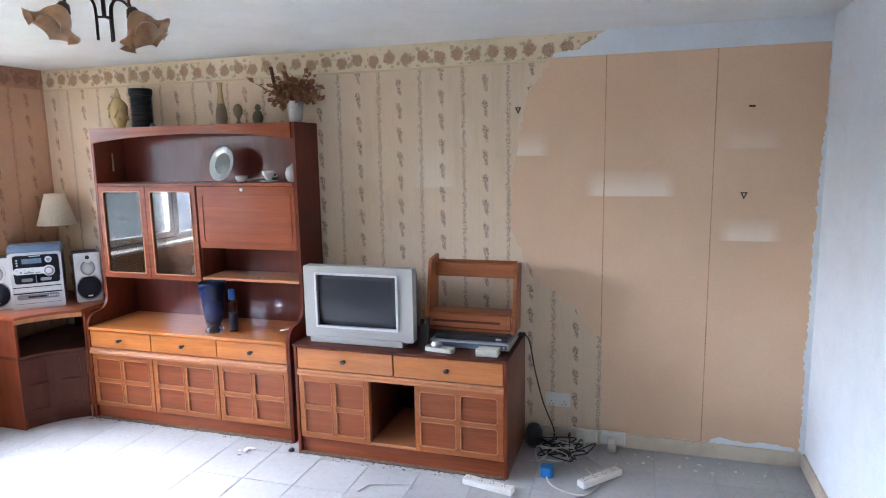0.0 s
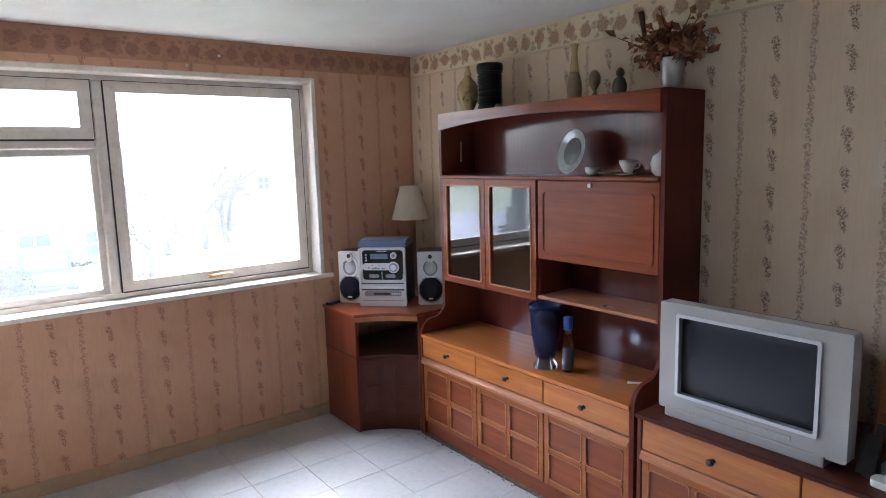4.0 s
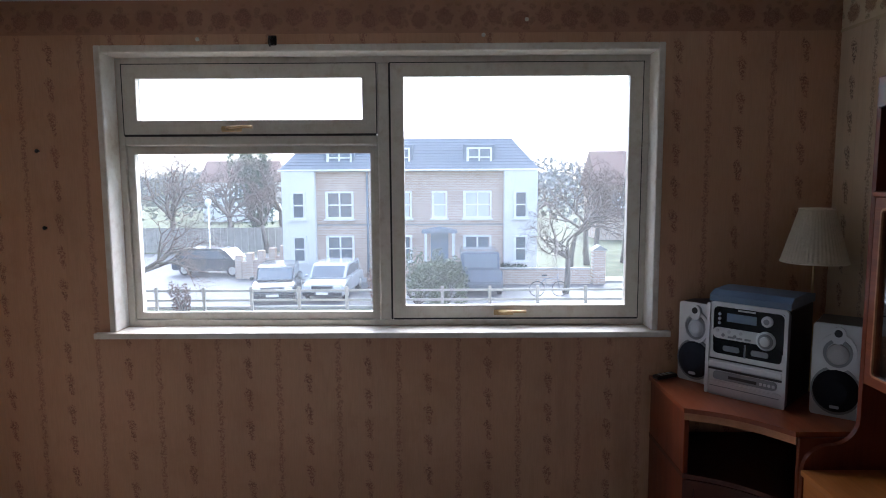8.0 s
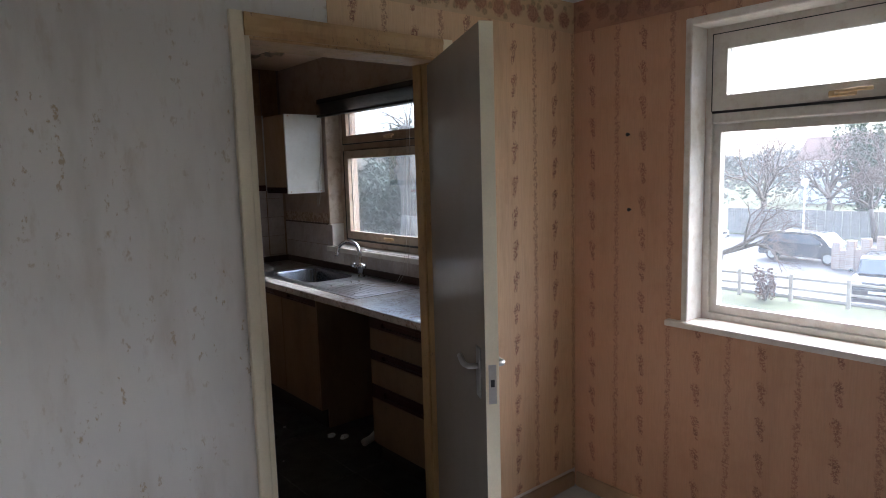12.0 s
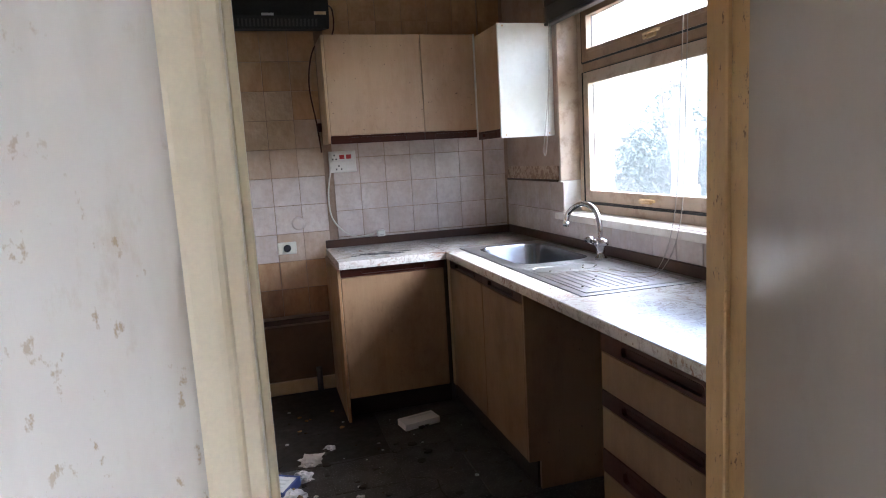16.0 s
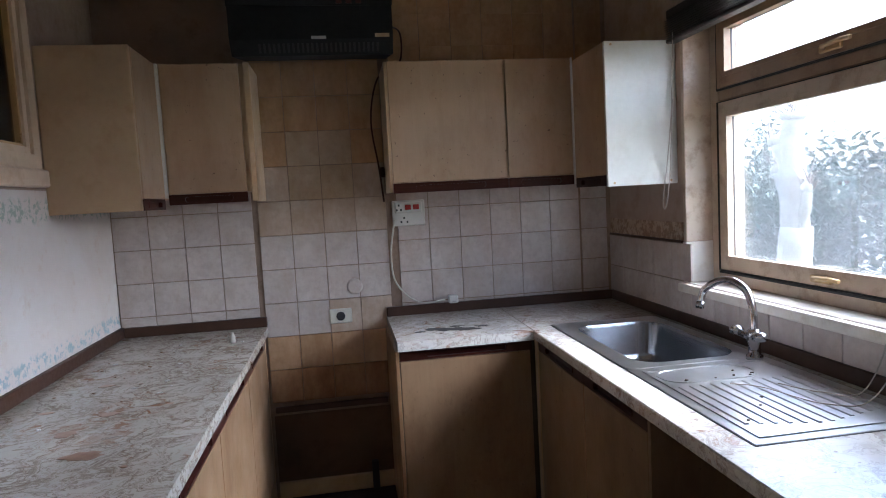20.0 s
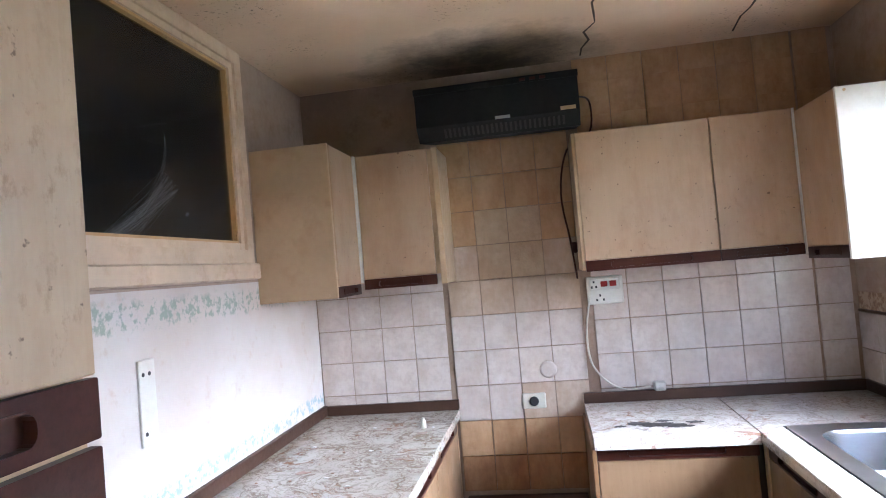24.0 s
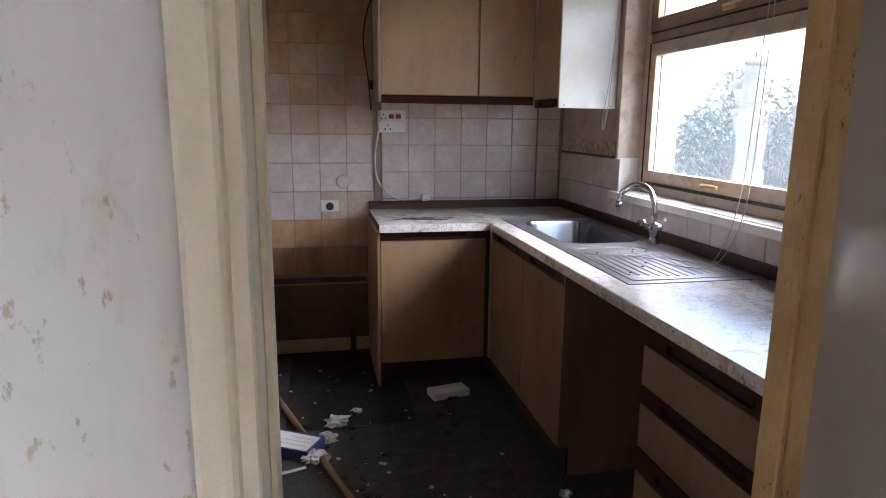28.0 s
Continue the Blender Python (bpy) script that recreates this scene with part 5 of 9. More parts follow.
solid("pebble", lathe([(0.008, 0.0005), (0.016, 0.008), (0.012, 0.02), (0.003, 0.023)], (-3.47, 3.93, TOPZ), 10, sx=1.3), m_brownclay, "small brown pebble on the wall unit", "pebble")
fg = thing("figurine", (-2.975, 3.97, TOPZ), "tall slender amber vase figurine with a dark carved base", "figurine")
part("carved_base", lathe([(0.034, 0.0005), (0.037, 0.02), (0.040, 0.05), (0.036, 0.085), (0.030, 0.11), (0.024, 0.128)], (-2.975, 3.97, TOPZ), 14, sy=0.8), m_brownclay, fg)
part("neck", lathe([(0.0235, 0.1285), (0.017, 0.17), (0.013, 0.21), (0.016, 0.245), (0.022, 0.256), (0.018, 0.258)], (-2.975, 3.97, TOPZ), 14), m_amber, fg, "pale amber flared neck")
solid("vase", lathe([(0.016, 0.0005), (0.018, 0.010), (0.008, 0.024), (0.010, 0.034), (0.028, 0.062), (0.032, 0.088), (0.024, 0.112), (0.010, 0.124)], (-2.855, 3.97, TOPZ), 16, sy=0.7), m_brownclay, "small brown carved bud vase", "vase")
bd = thing("bird_ornament", (-2.715, 3.97, TOPZ), "small olive clay bird ornament", "ornament")
part("body", lathe([(0.026, 0.0005), (0.034, 0.02), (0.036, 0.042), (0.026, 0.068), (0.014, 0.078)], (-2.715, 3.97, TOPZ), 14, sy=0.7), m_greenclay, bd)
part("head", lathe([(0.010, 0.0785), (0.019, 0.088), (0.019, 0.102), (0.010, 0.115), (0.003, 0.118)], (-2.712, 3.97, TOPZ), 12), m_greenclay, bd)
part("beak", tube([(-2.70, 3.965, TOPZ + 0.096), (-2.678, 3.96, TOPZ + 0.092)], 0.005, 6, None, 0.001), m_brownclay, bd)
m_zinc = painted("dull_zinc", (0.34, 0.33, 0.31), 0.35, 0.1, (0.16, 0.14, 0.12), 0.4, 60, 0.1, 0.8)
m_dry = painted("dried_leaves", (0.25, 0.10, 0.045), 0.7, 0.4, (0.42, 0.26, 0.13), 0.9, 50, scale=9)
m_stem = painted("dry_stems", (0.10, 0.05, 0.025), 0.8)
fl = thing("dried_flowers", (-2.46, 3.98, TOPZ), "dried brown flowers and leaves in a zinc pot", "dried flowers")
part("pot", lathe([(0.036, 0.0005), (0.040, 0.02), (0.041, 0.024), (0.052, 0.118), (0.057, 0.123), (0.052, 0.126), (0.047, 0.11), (0.0, 0.10)], (-2.46, 3.98, TOPZ), 22), m_zinc, fl)
stems, leaves = bmesh.new(), bmesh.new()
rnd = random.Random(11)
for i in range(95):
    a, e = rnd.uniform(0, 6.28), rnd.uniform(0.1, 1.5)
    ln = rnd.uniform(0.07, 0.19) * (1.25 if i % 9 == 0 else 1)
    d = Vector((math.cos(a) * math.sin(e) * 1.25, math.sin(a) * math.sin(e) * 0.8, math.cos(e) * 0.9))
    base = Vector((-2.46 + rnd.uniform(-0.03, 0.03), 3.98 + rnd.uniform(-0.03, 0.03), TOPZ + 0.11))
    tip = base + d * ln
    if tip.z > 2.325: tip.z = 2.325 - rnd.uniform(0, 0.04)
    if tip.y > 4.13: tip.y = 4.13
    tube([base, base.lerp(tip, 0.5) + Vector((0, 0, 0.01)), tip], 0.002, 4, stems)
    for k in range(5):
        c = base.lerp(tip, rnd.uniform(0.45, 1.05))
        u = Vector((rnd.uniform(-1, 1), rnd.uniform(-1, 1), rnd.uniform(-0.6, 1))).normalized()
        v = u.orthogonal().normalized()
        s = rnd.uniform(0.02, 0.055)
        q = [c, c + u * s * 0.5 + v * s * 0.35, c + u * s * 1.1, c + u * s * 0.5 - v * s * 0.35]
        q[1] += u.cross(v) * s * 0.2
        q[3] += u.cross(v) * s * 0.2
        vs = [leaves.verts.new(p) for p in q]
        leaves.faces.new((vs[0], vs[1], vs[2]))
        leaves.faces.new((vs[0], vs[2], vs[3]))
tagged(part("dry_stem_tangle", stems, m_stem, fl), kind="stuff")
part("leaves", leaves, m_dry, fl, "curled brown dried leaves")
tagged(fl.children[-1], kind="stuff")
tube_spike = curve_pts([(-2.49, 3.97, TOPZ + 0.12), (-2.57, 3.96, TOPZ + 0.20), (-2.60, 3.96, TOPZ + 0.33)], 8)
part("seed_head", tube(tube_spike, 0.006, 6, None, 0.012), m_stem, fl)

# ---- things on the shelves ----
m_plate = painted("patterned_plate_glaze", (0.36, 0.37, 0.35), 0.15, 0.15, (0.12, 0.12, 0.10), 0.6, 30)
m_pic = painted("dark_painted_plate_centre", (0.13, 0.135, 0.12), 0.2, 0.5, (0.3, 0.3, 0.28), 0.7, 25)
SH = 1.565
pl = thing("display_plate", (-3.04, 3.98, SH), "round green-grey patterned plate leaning on the shelf back", "plate")
pl.matrix_basis = pose(-3.02, 4.02, SH + 0.113, 76, 0, -14)
part("dish", lathe([(0.0, 0.006), (0.062, 0.0), (0.075, 0.004), (0.11, 0.018), (0.113, 0.021), (0.106, 0.019), (0.07, 0.008), (0.0, 0.009)][1:-1], (0, 0, 0), 32), m_plate, pl, local=True)
part("centre", lathe([(0.069, 0.0085), (0.069, 0.0105)], (0, 0, 0), 28), m_pic, pl, "dark painted picture in the centre", local=True)
m_china = painted("white_china", (0.62, 0.60, 0.57), 0.15, 0.08, (0.25, 0.12, 0.10), 0.5, 45)


def teacup(x, y, z, k, label):
    t = thing("teacup", (x, y, z), label, "cup", "cups on the shelf")
    part("saucer", lathe([(0.03 * k, 0.0005), (0.055 * k, 0.006), (0.06 * k, 0.011), (0.05 * k, 0.009), (0.02 * k, 0.006)], (x, y, z), 20), m_china, t)
    part("cup", lathe([(0.018 * k, 0.012), (0.022 * k, 0.02), (0.038 * k, 0.05), (0.042 * k, 0.068), (0.039 * k, 0.066), (0.03 * k, 0.035), (0.01 * k, 0.02)], (x, y, z), 20), m_china, t)
    part("handle", tube(curve_pts([(x + 0.038 * k, y, z + 0.058), (x + 0.058 * k, y, z + 0.055), (x + 0.056 * k, y, z + 0.035), (x + 0.03 * k, y, z + 0.03)], 10), 0.0035, 6), m_china, t)


teacup(-2.67, 3.98, SH, 1.0, "white patterned teacup and saucer on the shelf")
solid("small_bowl", lathe([(0.02, 0.0005), (0.035, 0.015), (0.04, 0.04), (0.036, 0.038), (0.02, 0.012)], (-2.86, 3.97, SH), 18), m_china, "small white china bowl", "bowl")
solid("dark_dish", lathe([(0.03, 0.0005), (0.06, 0.012), (0.062, 0.018), (0.03, 0.012)], (-2.78, 4.0, SH), 18), m_brownclay, "flat dark dish on the shelf", "dish")
solid("china_pot", lathe([(0.028, 0.0005), (0.045, 0.02), (0.05, 0.055), (0.04, 0.085), (0.018, 0.098), (0.01, 0.11), (0.004, 0.114)], (-2.49, 3.97, SH), 18), m_china, "lidded white china pot", "pot")
m_silverplate = plain("silver_plate", (0.58, 0.56, 0.52), 0.15, 1.0)
for x, y in ((-3.375, 3.935), (-3.265, 3.935)):
    g = thing("goblet", (x, y, 0.948), "silver plated wine goblet behind the glass door", "goblet", "goblets in the cupboard")
    part("foot", lathe([(0.03, 0.0005), (0.028, 0.006), (0.006, 0.014), (0.005, 0.06), (0.009, 0.066)], (x, y, 0.948), 18), m_silverplate, g)
    part("bowl", lathe([(0.009, 0.0665), (0.028, 0.085), (0.033, 0.125), (0.036, 0.14), (0.033, 0.138), (0.026, 0.09), (0.006, 0.075)], (x, y, 0.948), 18), m_silverplate, g)
solid("silver_cruet", lathe([(0.025, 0.0005), (0.022, 0.01), (0.008, 0.02), (0.022, 0.05), (0.024, 0.07), (0.01, 0.095), (0.012, 0.11), (0.004, 0.12)], (-3.80, 4.00, 0.948), 18), m_silverplate, "small silver cruet behind the glass", "cruet")
for x, k in ((-3.33, 1.0), (-3.24, 0.8)):
    solid("china_jug", lathe([(0.03 * k, 0.0005), (0.04 * k, 0.03), (0.036 * k, 0.08), (0.02 * k, 0.11), (0.026 * k, 0.13), (0.022 * k, 0.131)], (x, 4.07, 0.948), 16), m_china, "white china jug at the back of the cupboard", "jug", group="jugs in the cupboard")
m_blue = Nodes("cobalt_glass")
m_blue.b.inputs["Transmission Weight"].default_value = 0.85
m_blue.b.inputs["IOR"].default_value = 1.4
m_blue = m_blue.done((0.03, 0.07, 0.28), 0.06)
m_clear = glass("clear_glass", (0.9, 0.94, 0.96))
BT = 0.632
v = thing("blue_vase", (-3.01, 3.80, BT), "flared cobalt blue glass vase with a clear foot", "vase")
part("bowl", lathe([(0.04, 0.045), (0.05, 0.06), (0.066, 0.16), (0.082, 0.30), (0.085, 0.318), (0.080, 0.316), (0.062, 0.17), (0.042, 0.075)], (-3.01, 3.80, BT), 28), m_blue, v)
part("foot", lathe([(0.058, 0.0005), (0.06, 0.012), (0.045, 0.03), (0.04, 0.0449)], (-3.01, 3.80, BT), 28), m_clear, v)
part("crumpled_filling", lathe([(0.03, 0.08), (0.05, 0.11), (0.055, 0.16), (0.04, 0.18), (0.01, 0.19)], (-3.01, 3.80, BT), 9), m_bluegrey, v)
b = thing("spray_bottle", (-2.89, 3.83, BT), "slim clear and blue bottle beside the vase", "bottle")
part("body", lathe([(0.026, 0.0005), (0.027, 0.01), (0.027, 0.19), (0.02, 0.205)], (-2.89, 3.83, BT), 18), m_clear, b)
part("liquid", lathe([(0.022, 0.012), (0.022, 0.12)], (-2.89, 3.83, BT), 14), m_bluegrey, b)
part("cap", lathe([(0.02, 0.2055), (0.022, 0.21), (0.022, 0.265), (0.014, 0.272)], (-2.89, 3.83, BT), 16), plain("blue_cap", (0.03, 0.10, 0.35), 0.3), b)
key = thing("key", (-2.74, 3.92, 0.963), "small dark key on the niche shelf", "key")
part("bow", lathe([(0.012, 0.0005), (0.012, 0.004)], (-2.745, 3.92, 0.963), 12), m_knob, key)
part("blade", bx(-2.733, -2.70, 3.917, 3.923, 0.9635, 0.966), m_alu, key)

# ---- ceiling light ----
m_amber_shade = painted("amber_frosted_glass", (0.50, 0.31, 0.16), 0.25, 0.3, (0.20, 0.085, 0.04), 0.85, 12, 0.1, scale=8)
m_amber_shade.node_tree.nodes["Principled BSDF"].inputs["Subsurface Weight"].default_value = 0.25
m_dkbrass = plain("dark_bronze", (0.06, 0.04, 0.03), 0.35, 0.7)
LX, LY = -2.415, 2.525
cl = thing("ceiling_light", (LX, LY, HL), "ceiling light with amber tulip glass shades on bronze arms", "ceiling light")
part("rose", lathe([(0.065, 0.0), (0.06, -0.014), (0.03, -0.03), (0.012, -0.034)], (LX, LY, HL), 20), m_dkbrass, cl)
part("stem", tube([(LX, LY, HL - 0.03), (LX, LY, HL - 0.11)], 0.008, 8), m_dkbrass, cl)
def tulip(lean, turn, at):
    """A bell of thin glass that opens into five curling petals."""
    bm = bmesh.new()
    rows = []
    for i in range(15):
        t = i / 14
        r = 0.018 + 0.036 * math.sin(min(1.0, t * 1.7) * math.pi / 2) + 0.040 * max(0.0, t - 0.55) ** 1.3 * 2.2
        row = []
        for j in range(50):
            b_ = 2 * math.pi * j / 50
            lobe = abs(math.cos(2.5 * b_)) ** 0.7
            flare = max(0.0, t - 0.5) * 2
            rr = r * (1 + flare * (0.42 * lobe - 0.20) + 0.03 * math.sin(9 * b_) * t)
            h = -0.110 * t + flare ** 2 * (0.030 * lobe - 0.004)
            row.append(bm.verts.new(Vector(at) + Matrix.Rotation(turn, 3, "Z") @ (Matrix.Rotation(lean, 3, "Y") @ Vector((rr * math.cos(b_), rr * math.sin(b_), h)))))
        rows.append(row)
    for p, q in zip(rows, rows[1:]):
        for j in range(50):
            bm.faces.new((p[j], p[(j + 1) % 50], q[(j + 1) % 50], q[j])).smooth = True
    bm.faces.new(rows[0])
    bmesh.ops.solidify(bm, geom=bm.faces[:], thickness=0.003)
    return bm


for turn, reach in ((-118, 0.135), (84, 0.135), (20, 0.105)):
    a = radians(turn)
    dx, dy = math.cos(a), math.sin(a)
    at = lambda r, z: (LX + r * dx, LY + r * dy, HL + z)
    arm = part("arm", tube(curve_pts([at(0.028, -0.196), at(0.028, -0.11), at(0.034, -0.062), at(0.062, -0.034), at(0.095, -0.036), at(reach - 0.01, -0.058), at(reach, -0.085)], 24), 0.0055, 8), m_dkbrass, cl)
    part("strut", tube([(LX, LY, HL - 0.108), at(0.028, -0.112)], 0.005, 6), m_dkbrass, arm)
    part("lamp_holder", lathe([(0.012, 0.012), (0.022, 0.0), (0.024, -0.03), (0.016, -0.034)], at(reach + 0.002, -0.085), 12), m_dkbrass, arm)
    part("glass_shade", tulip(radians(-30), a, at(reach + 0.002, -0.092)), m_amber_shade, cl, "amber glass shade with curling brown-rimmed petals")

# ---- sockets, hooks, nails, cables, litter ----
m_sock = painted("white_socket_plastic", (0.66, 0.65, 0.60), 0.35, 0.04, (0.45, 0.38, 0.28), 0.3)


def double_socket(name, x0, x1, z0, z1, y, label, face=-1):
    s = thing(name, ((x0 + x1) / 2, y, z0), label, "socket")
    d = face * 0.009
    part("plate", bx(x0, x1, y, y + d, z0, z1, 0.003), m_sock, s)
    w = (x1 - x0) / 2
    for i in range(2):
        cx = x0 + w * (i + 0.5)
        sw = part("switch", bx(cx - 0.008, cx + 0.008, y + d, y + d * 1.5, z1 - 0.026, z1 - 0.008, 0.001), m_sock, s)
        for px, pz in ((0, 0.030), (-0.011, 0.014), (0.011, 0.014)):
            part("pin_hole", bx(cx + px - 0.003, cx + px + 0.003, y + d, y + d * 1.04, z0 + pz - 0.003, z0 + pz + 0.003), m_gasket, s)
    return s


double_socket("wall_socket", -0.97, -0.82, 0.215, 0.30, YC - 0.006, "white double wall socket on torn wallpaper")
lowsock = thing("surface_socket", (-0.62, YC - 0.02, 0.03), "cream surface-mounted sockets on the skirting with plugs in", "socket")
part("box", bx(-0.78, -0.66, YC - 0.05, YC - 0.0185, 0.025, 0.095, 0.006), m_cream_pl, lowsock)
part("box", bx(-0.64, -0.50, YC - 0.048, YC - 0.0185, 0.025, 0.10, 0.006), m_sock, lowsock)
part("plug", bx(-0.60, -0.555, YC - 0.085, YC - 0.0485, 0.035, 0.08, 0.008), m_cream_pl, lowsock)
part("plug", bx(-0.60, -0.55, YC - 0.10, YC - 0.0505, -0.0, 0.034, 0.008), m_cream_pl, lowsock)
for x, z in ((-1.135, 1.955), (0.062, 1.475)):
    h = thing("picture_hook", (x, YC - 0.008, z), "small dark triangular picture hook on the wall", "hook", "picture hooks")
    part("plate", ring([(x - 0.018, z + 0.018), (x + 0.018, z + 0.018), (x, z - 0.02)], [(x - 0.008, z + 0.012), (x + 0.008, z + 0.012), (x, z - 0.006)], "y", YC - 0.012, YC - 0.0062), m_knob, h)
    part("pin", tube([(x, YC - 0.005, z + 0.01), (x, YC - 0.022, z + 0.014)], 0.003, 6), m_brass, h)
solid("nail", bx(0.065, 0.095, YC - 0.014, YC - 0.003, 1.93, 1.94, 0.002), m_knob, "dark metal fixing stuck in the wall", "nail", group="old fixings")
for y, z in ((1.46, 2.20), (2.84, 2.272), (2.66, 2.21), (0.75, 1.74), (0.76, 1.41)):
    solid("nail", lathe([(0.005, 0), (0.005, 0.012), (0.009, 0.014), (0.006, 0.017)], (XW + 0.001, y, z), 8, axis="x"), m_gasket if z < 2 else m_cream_pl, "old nail stuck in the papered wall", "nail", group="old fixings")
hook = thing("curtain_bracket", (XW, 1.77, 2.19), "rusty curtain bracket above the window", "bracket")
part("plate", bx(XW + 0.001, XW + 0.006, 1.755, 1.79, 2.17, 2.215, 0.002), m_knob, hook)
part("arm", tube(curve_pts([(XW + 0.005, 1.772, 2.20), (XW + 0.05, 1.772, 2.20), (XW + 0.06, 1.772, 2.175), (XW + 0.04, 1.772, 2.165)], 10), 0.004, 6), m_knob, hook)
m_cable_b, m_cable_w = plain("black_cable", (0.012, 0.012, 0.012), 0.5), painted("cream_cable", (0.58, 0.56, 0.48), 0.5)
cb = thing("cable_tangle", (-0.85, 3.95, 0), "tangle of black and cream cables on the floor", "cables")
rnd = random.Random(21)
for i in range(9):
    cx, cy = -0.90 + rnd.uniform(-0.10, 0.16), 3.96 + rnd.uniform(-0.10, 0.08)
    pts = [(cx + rnd.uniform(-0.13, 0.13), min(4.12, cy + rnd.uniform(-0.12, 0.12)), abs(rnd.gauss(0.03, 0.03)) + 0.006) for _ in range(7)]
    part("cable", tube(curve_pts(pts, 34), 0.004, 6), m_cable_b if i < 6 else m_cable_w, cb)
part("cable", tube(curve_pts([(-1.10, 3.95, 0.70), (-1.05, 4.02, 0.66), (-1.02, 4.08, 0.45), (-0.97, 4.09, 0.25), (-0.90, 4.06, 0.08), (-0.95, 4.0, 0.01), (-0.8, 3.95, 0.008)], 40), 0.004, 6), m_cable_b, cb, "black lead from the player")
part("cable", tube(curve_pts([(-0.95, 4.09, 0.05), (-0.82, 4.02, 0.14), (-0.74, 4.06, 0.10), (-0.70, 3.98, 0.012), (-0.55, 3.82, 0.006)], 30), 0.004, 6), m_cable_w, cb)
part("cable", tube(curve_pts([(-0.92, 3.75, 0.006), (-0.85, 3.60, 0.006), (-0.7, 3.55, 0.006), (-0.62, 3.68, 0.006), (-0.7, 3.82, 0.01)], 30), 0.0045, 6), m_cable_w, cb)
m_bluepl = plain("blue_plastic", (0.02, 0.20, 0.55), 0.35)
solid("blue_plug", prism(rrect(-0.93, -0.86, 3.68, 3.74, 0.02), "z", 0.0005, 0.055), m_bluepl, "bright blue plug among the cables", "plug")
for cx, cy, rz in ((-1.17, 3.50, -12), (-0.62, 3.73, 48)):
    ps = thing("power_strip", (cx, cy, 0.0), "white four-way power strip on the floor", "power strip", "power strips", rz)
    part("body", bx(-0.14, 0.14, -0.028, 0.028, 0.0005, 0.036, 0.006), m_sock, ps, local=True)
    for i in range(4):
        for px, py in ((0, 0.012), (-0.008, -0.008), (0.008, -0.008)):
            part("pin_hole", bx(-0.105 + i * 0.065 + px - 0.003, -0.105 + i * 0.065 + px + 0.003, py - 0.003, py + 0.003, 0.0361, 0.037), m_gasket, ps, local=True)
solid("black_bag", lathe([(0.04, 0.0005), (0.055, 0.03), (0.05, 0.10), (0.03, 0.13), (0.01, 0.135)], (-1.02, 4.05, 0), 11), m_black, "small black bag slumped beside the cabinet", "bag")
wire = thing("bent_wire", (-1.68, 3.34, 0), "thin bent metal rod on the floor", "rod")
part("rod", tube([(-1.81, 3.28, 0.006), (-1.78, 3.36, 0.006), (-1.57, 3.42, 0.006), (-1.55, 3.38, 0.006)], 0.004, 6), m_alu, wire)


def litter(n, area, sizes, material, seed, name, label, z=0.0005):
    rnd = random.Random(seed)
    bm = bmesh.new()
    for _ in range(n):
        cx, cy = rnd.uniform(area[0], area[1]), rnd.uniform(area[2], area[3])
        s, k = rnd.uniform(*sizes), rnd.randint(4, 7)
        a0 = rnd.uniform(0, 6.28)
        pts = [(cx + s * rnd.uniform(0.5, 1.1) * math.cos(a0 + 6.283 * i / k), cy + s * rnd.uniform(0.4, 1.0) * math.sin(a0 + 6.283 * i / k)) for i in range(k)]
        prism(pts, "z", z, z + s * rnd.uniform(0.15, 0.4) + 0.0008, bm)
    return solid(name, bm, material, label, "litter", "stuff")


m_crumb = painted("dark_crumbs", (0.06, 0.045, 0.03), 0.9)
m_flake = painted("white_flakes", (0.66, 0.65, 0.62), 0.7)
m_underlay = painted("rotted_carpet_edge", (0.13, 0.085, 0.055), 0.95, 0.35, (0.30, 0.26, 0.21), 0.7, 70, 0.6, scale=30)
for x0, x1, y0, y1, k in ((-3.93, -2.43, BY - 0.012, BY + 0.017, 41), (-2.33, -1.10, TY - 0.016, TY + 0.012, 42)):
    front = ragged([(x0, y0), (x1, y0)], k, 0.010, 0.012)
    solid("carpet_remnant", prism(front + [(x1, y1), (x0, y1)], "z", 0.0004, 0.007), m_underlay, "ragged strip of rotted carpet along the plinth", "carpet remnant", group="carpet remnants")
litter(90, (-3.95, -2.4, 3.655, 3.70), (0.002, 0.006), m_crumb, 30, "carpet_crumbs", "dark crumbs of carpet before the wall unit")
litter(80, (-2.33, -1.1, 3.55, 3.60), (0.002, 0.006), m_crumb, 31, "debris", "dark crumbs along the foot of the low cabinet")
litter(70, (-4.2, -0.4, 2.4, 3.6), (0.0015, 0.006), m_flake, 32, "plaster_crumbs", "scattered pale plaster crumbs on the floor")
litter(26, (-0.75, 0.38, 3.9, 4.13), (0.003, 0.014), m_flake, 33, "plaster_flakes", "white plaster flakes by the skirting")
litter(6, (-2.72, -2.58, 3.46, 3.58), (0.012, 0.035), m_flake, 34, "paper_scraps", "torn white scraps of paper on the floor")
solid("cable_clip", lathe([(0.015, 0.0005), (0.02, 0.01), (0.008, 0.02)], (-2.38, 3.60, 0), 10), m_black, "black plastic stub by the plinth", "stub")
for x, y, a in ((-2.35, 2.52, 0.5), (-2.85, 2.72, 1.3)):
    solid("blue_scrap", tube([(x, y, 0.004), (x + 0.03 * math.cos(a), y + 0.03 * math.sin(a), 0.006), (x + 0.05 * math.cos(a + 0.5), y + 0.05 * math.sin(a + 0.5), 0.004)], 0.0035, 5), m_bluepl, "scrap of blue plastic on the floor", "scrap", group="blue scraps")

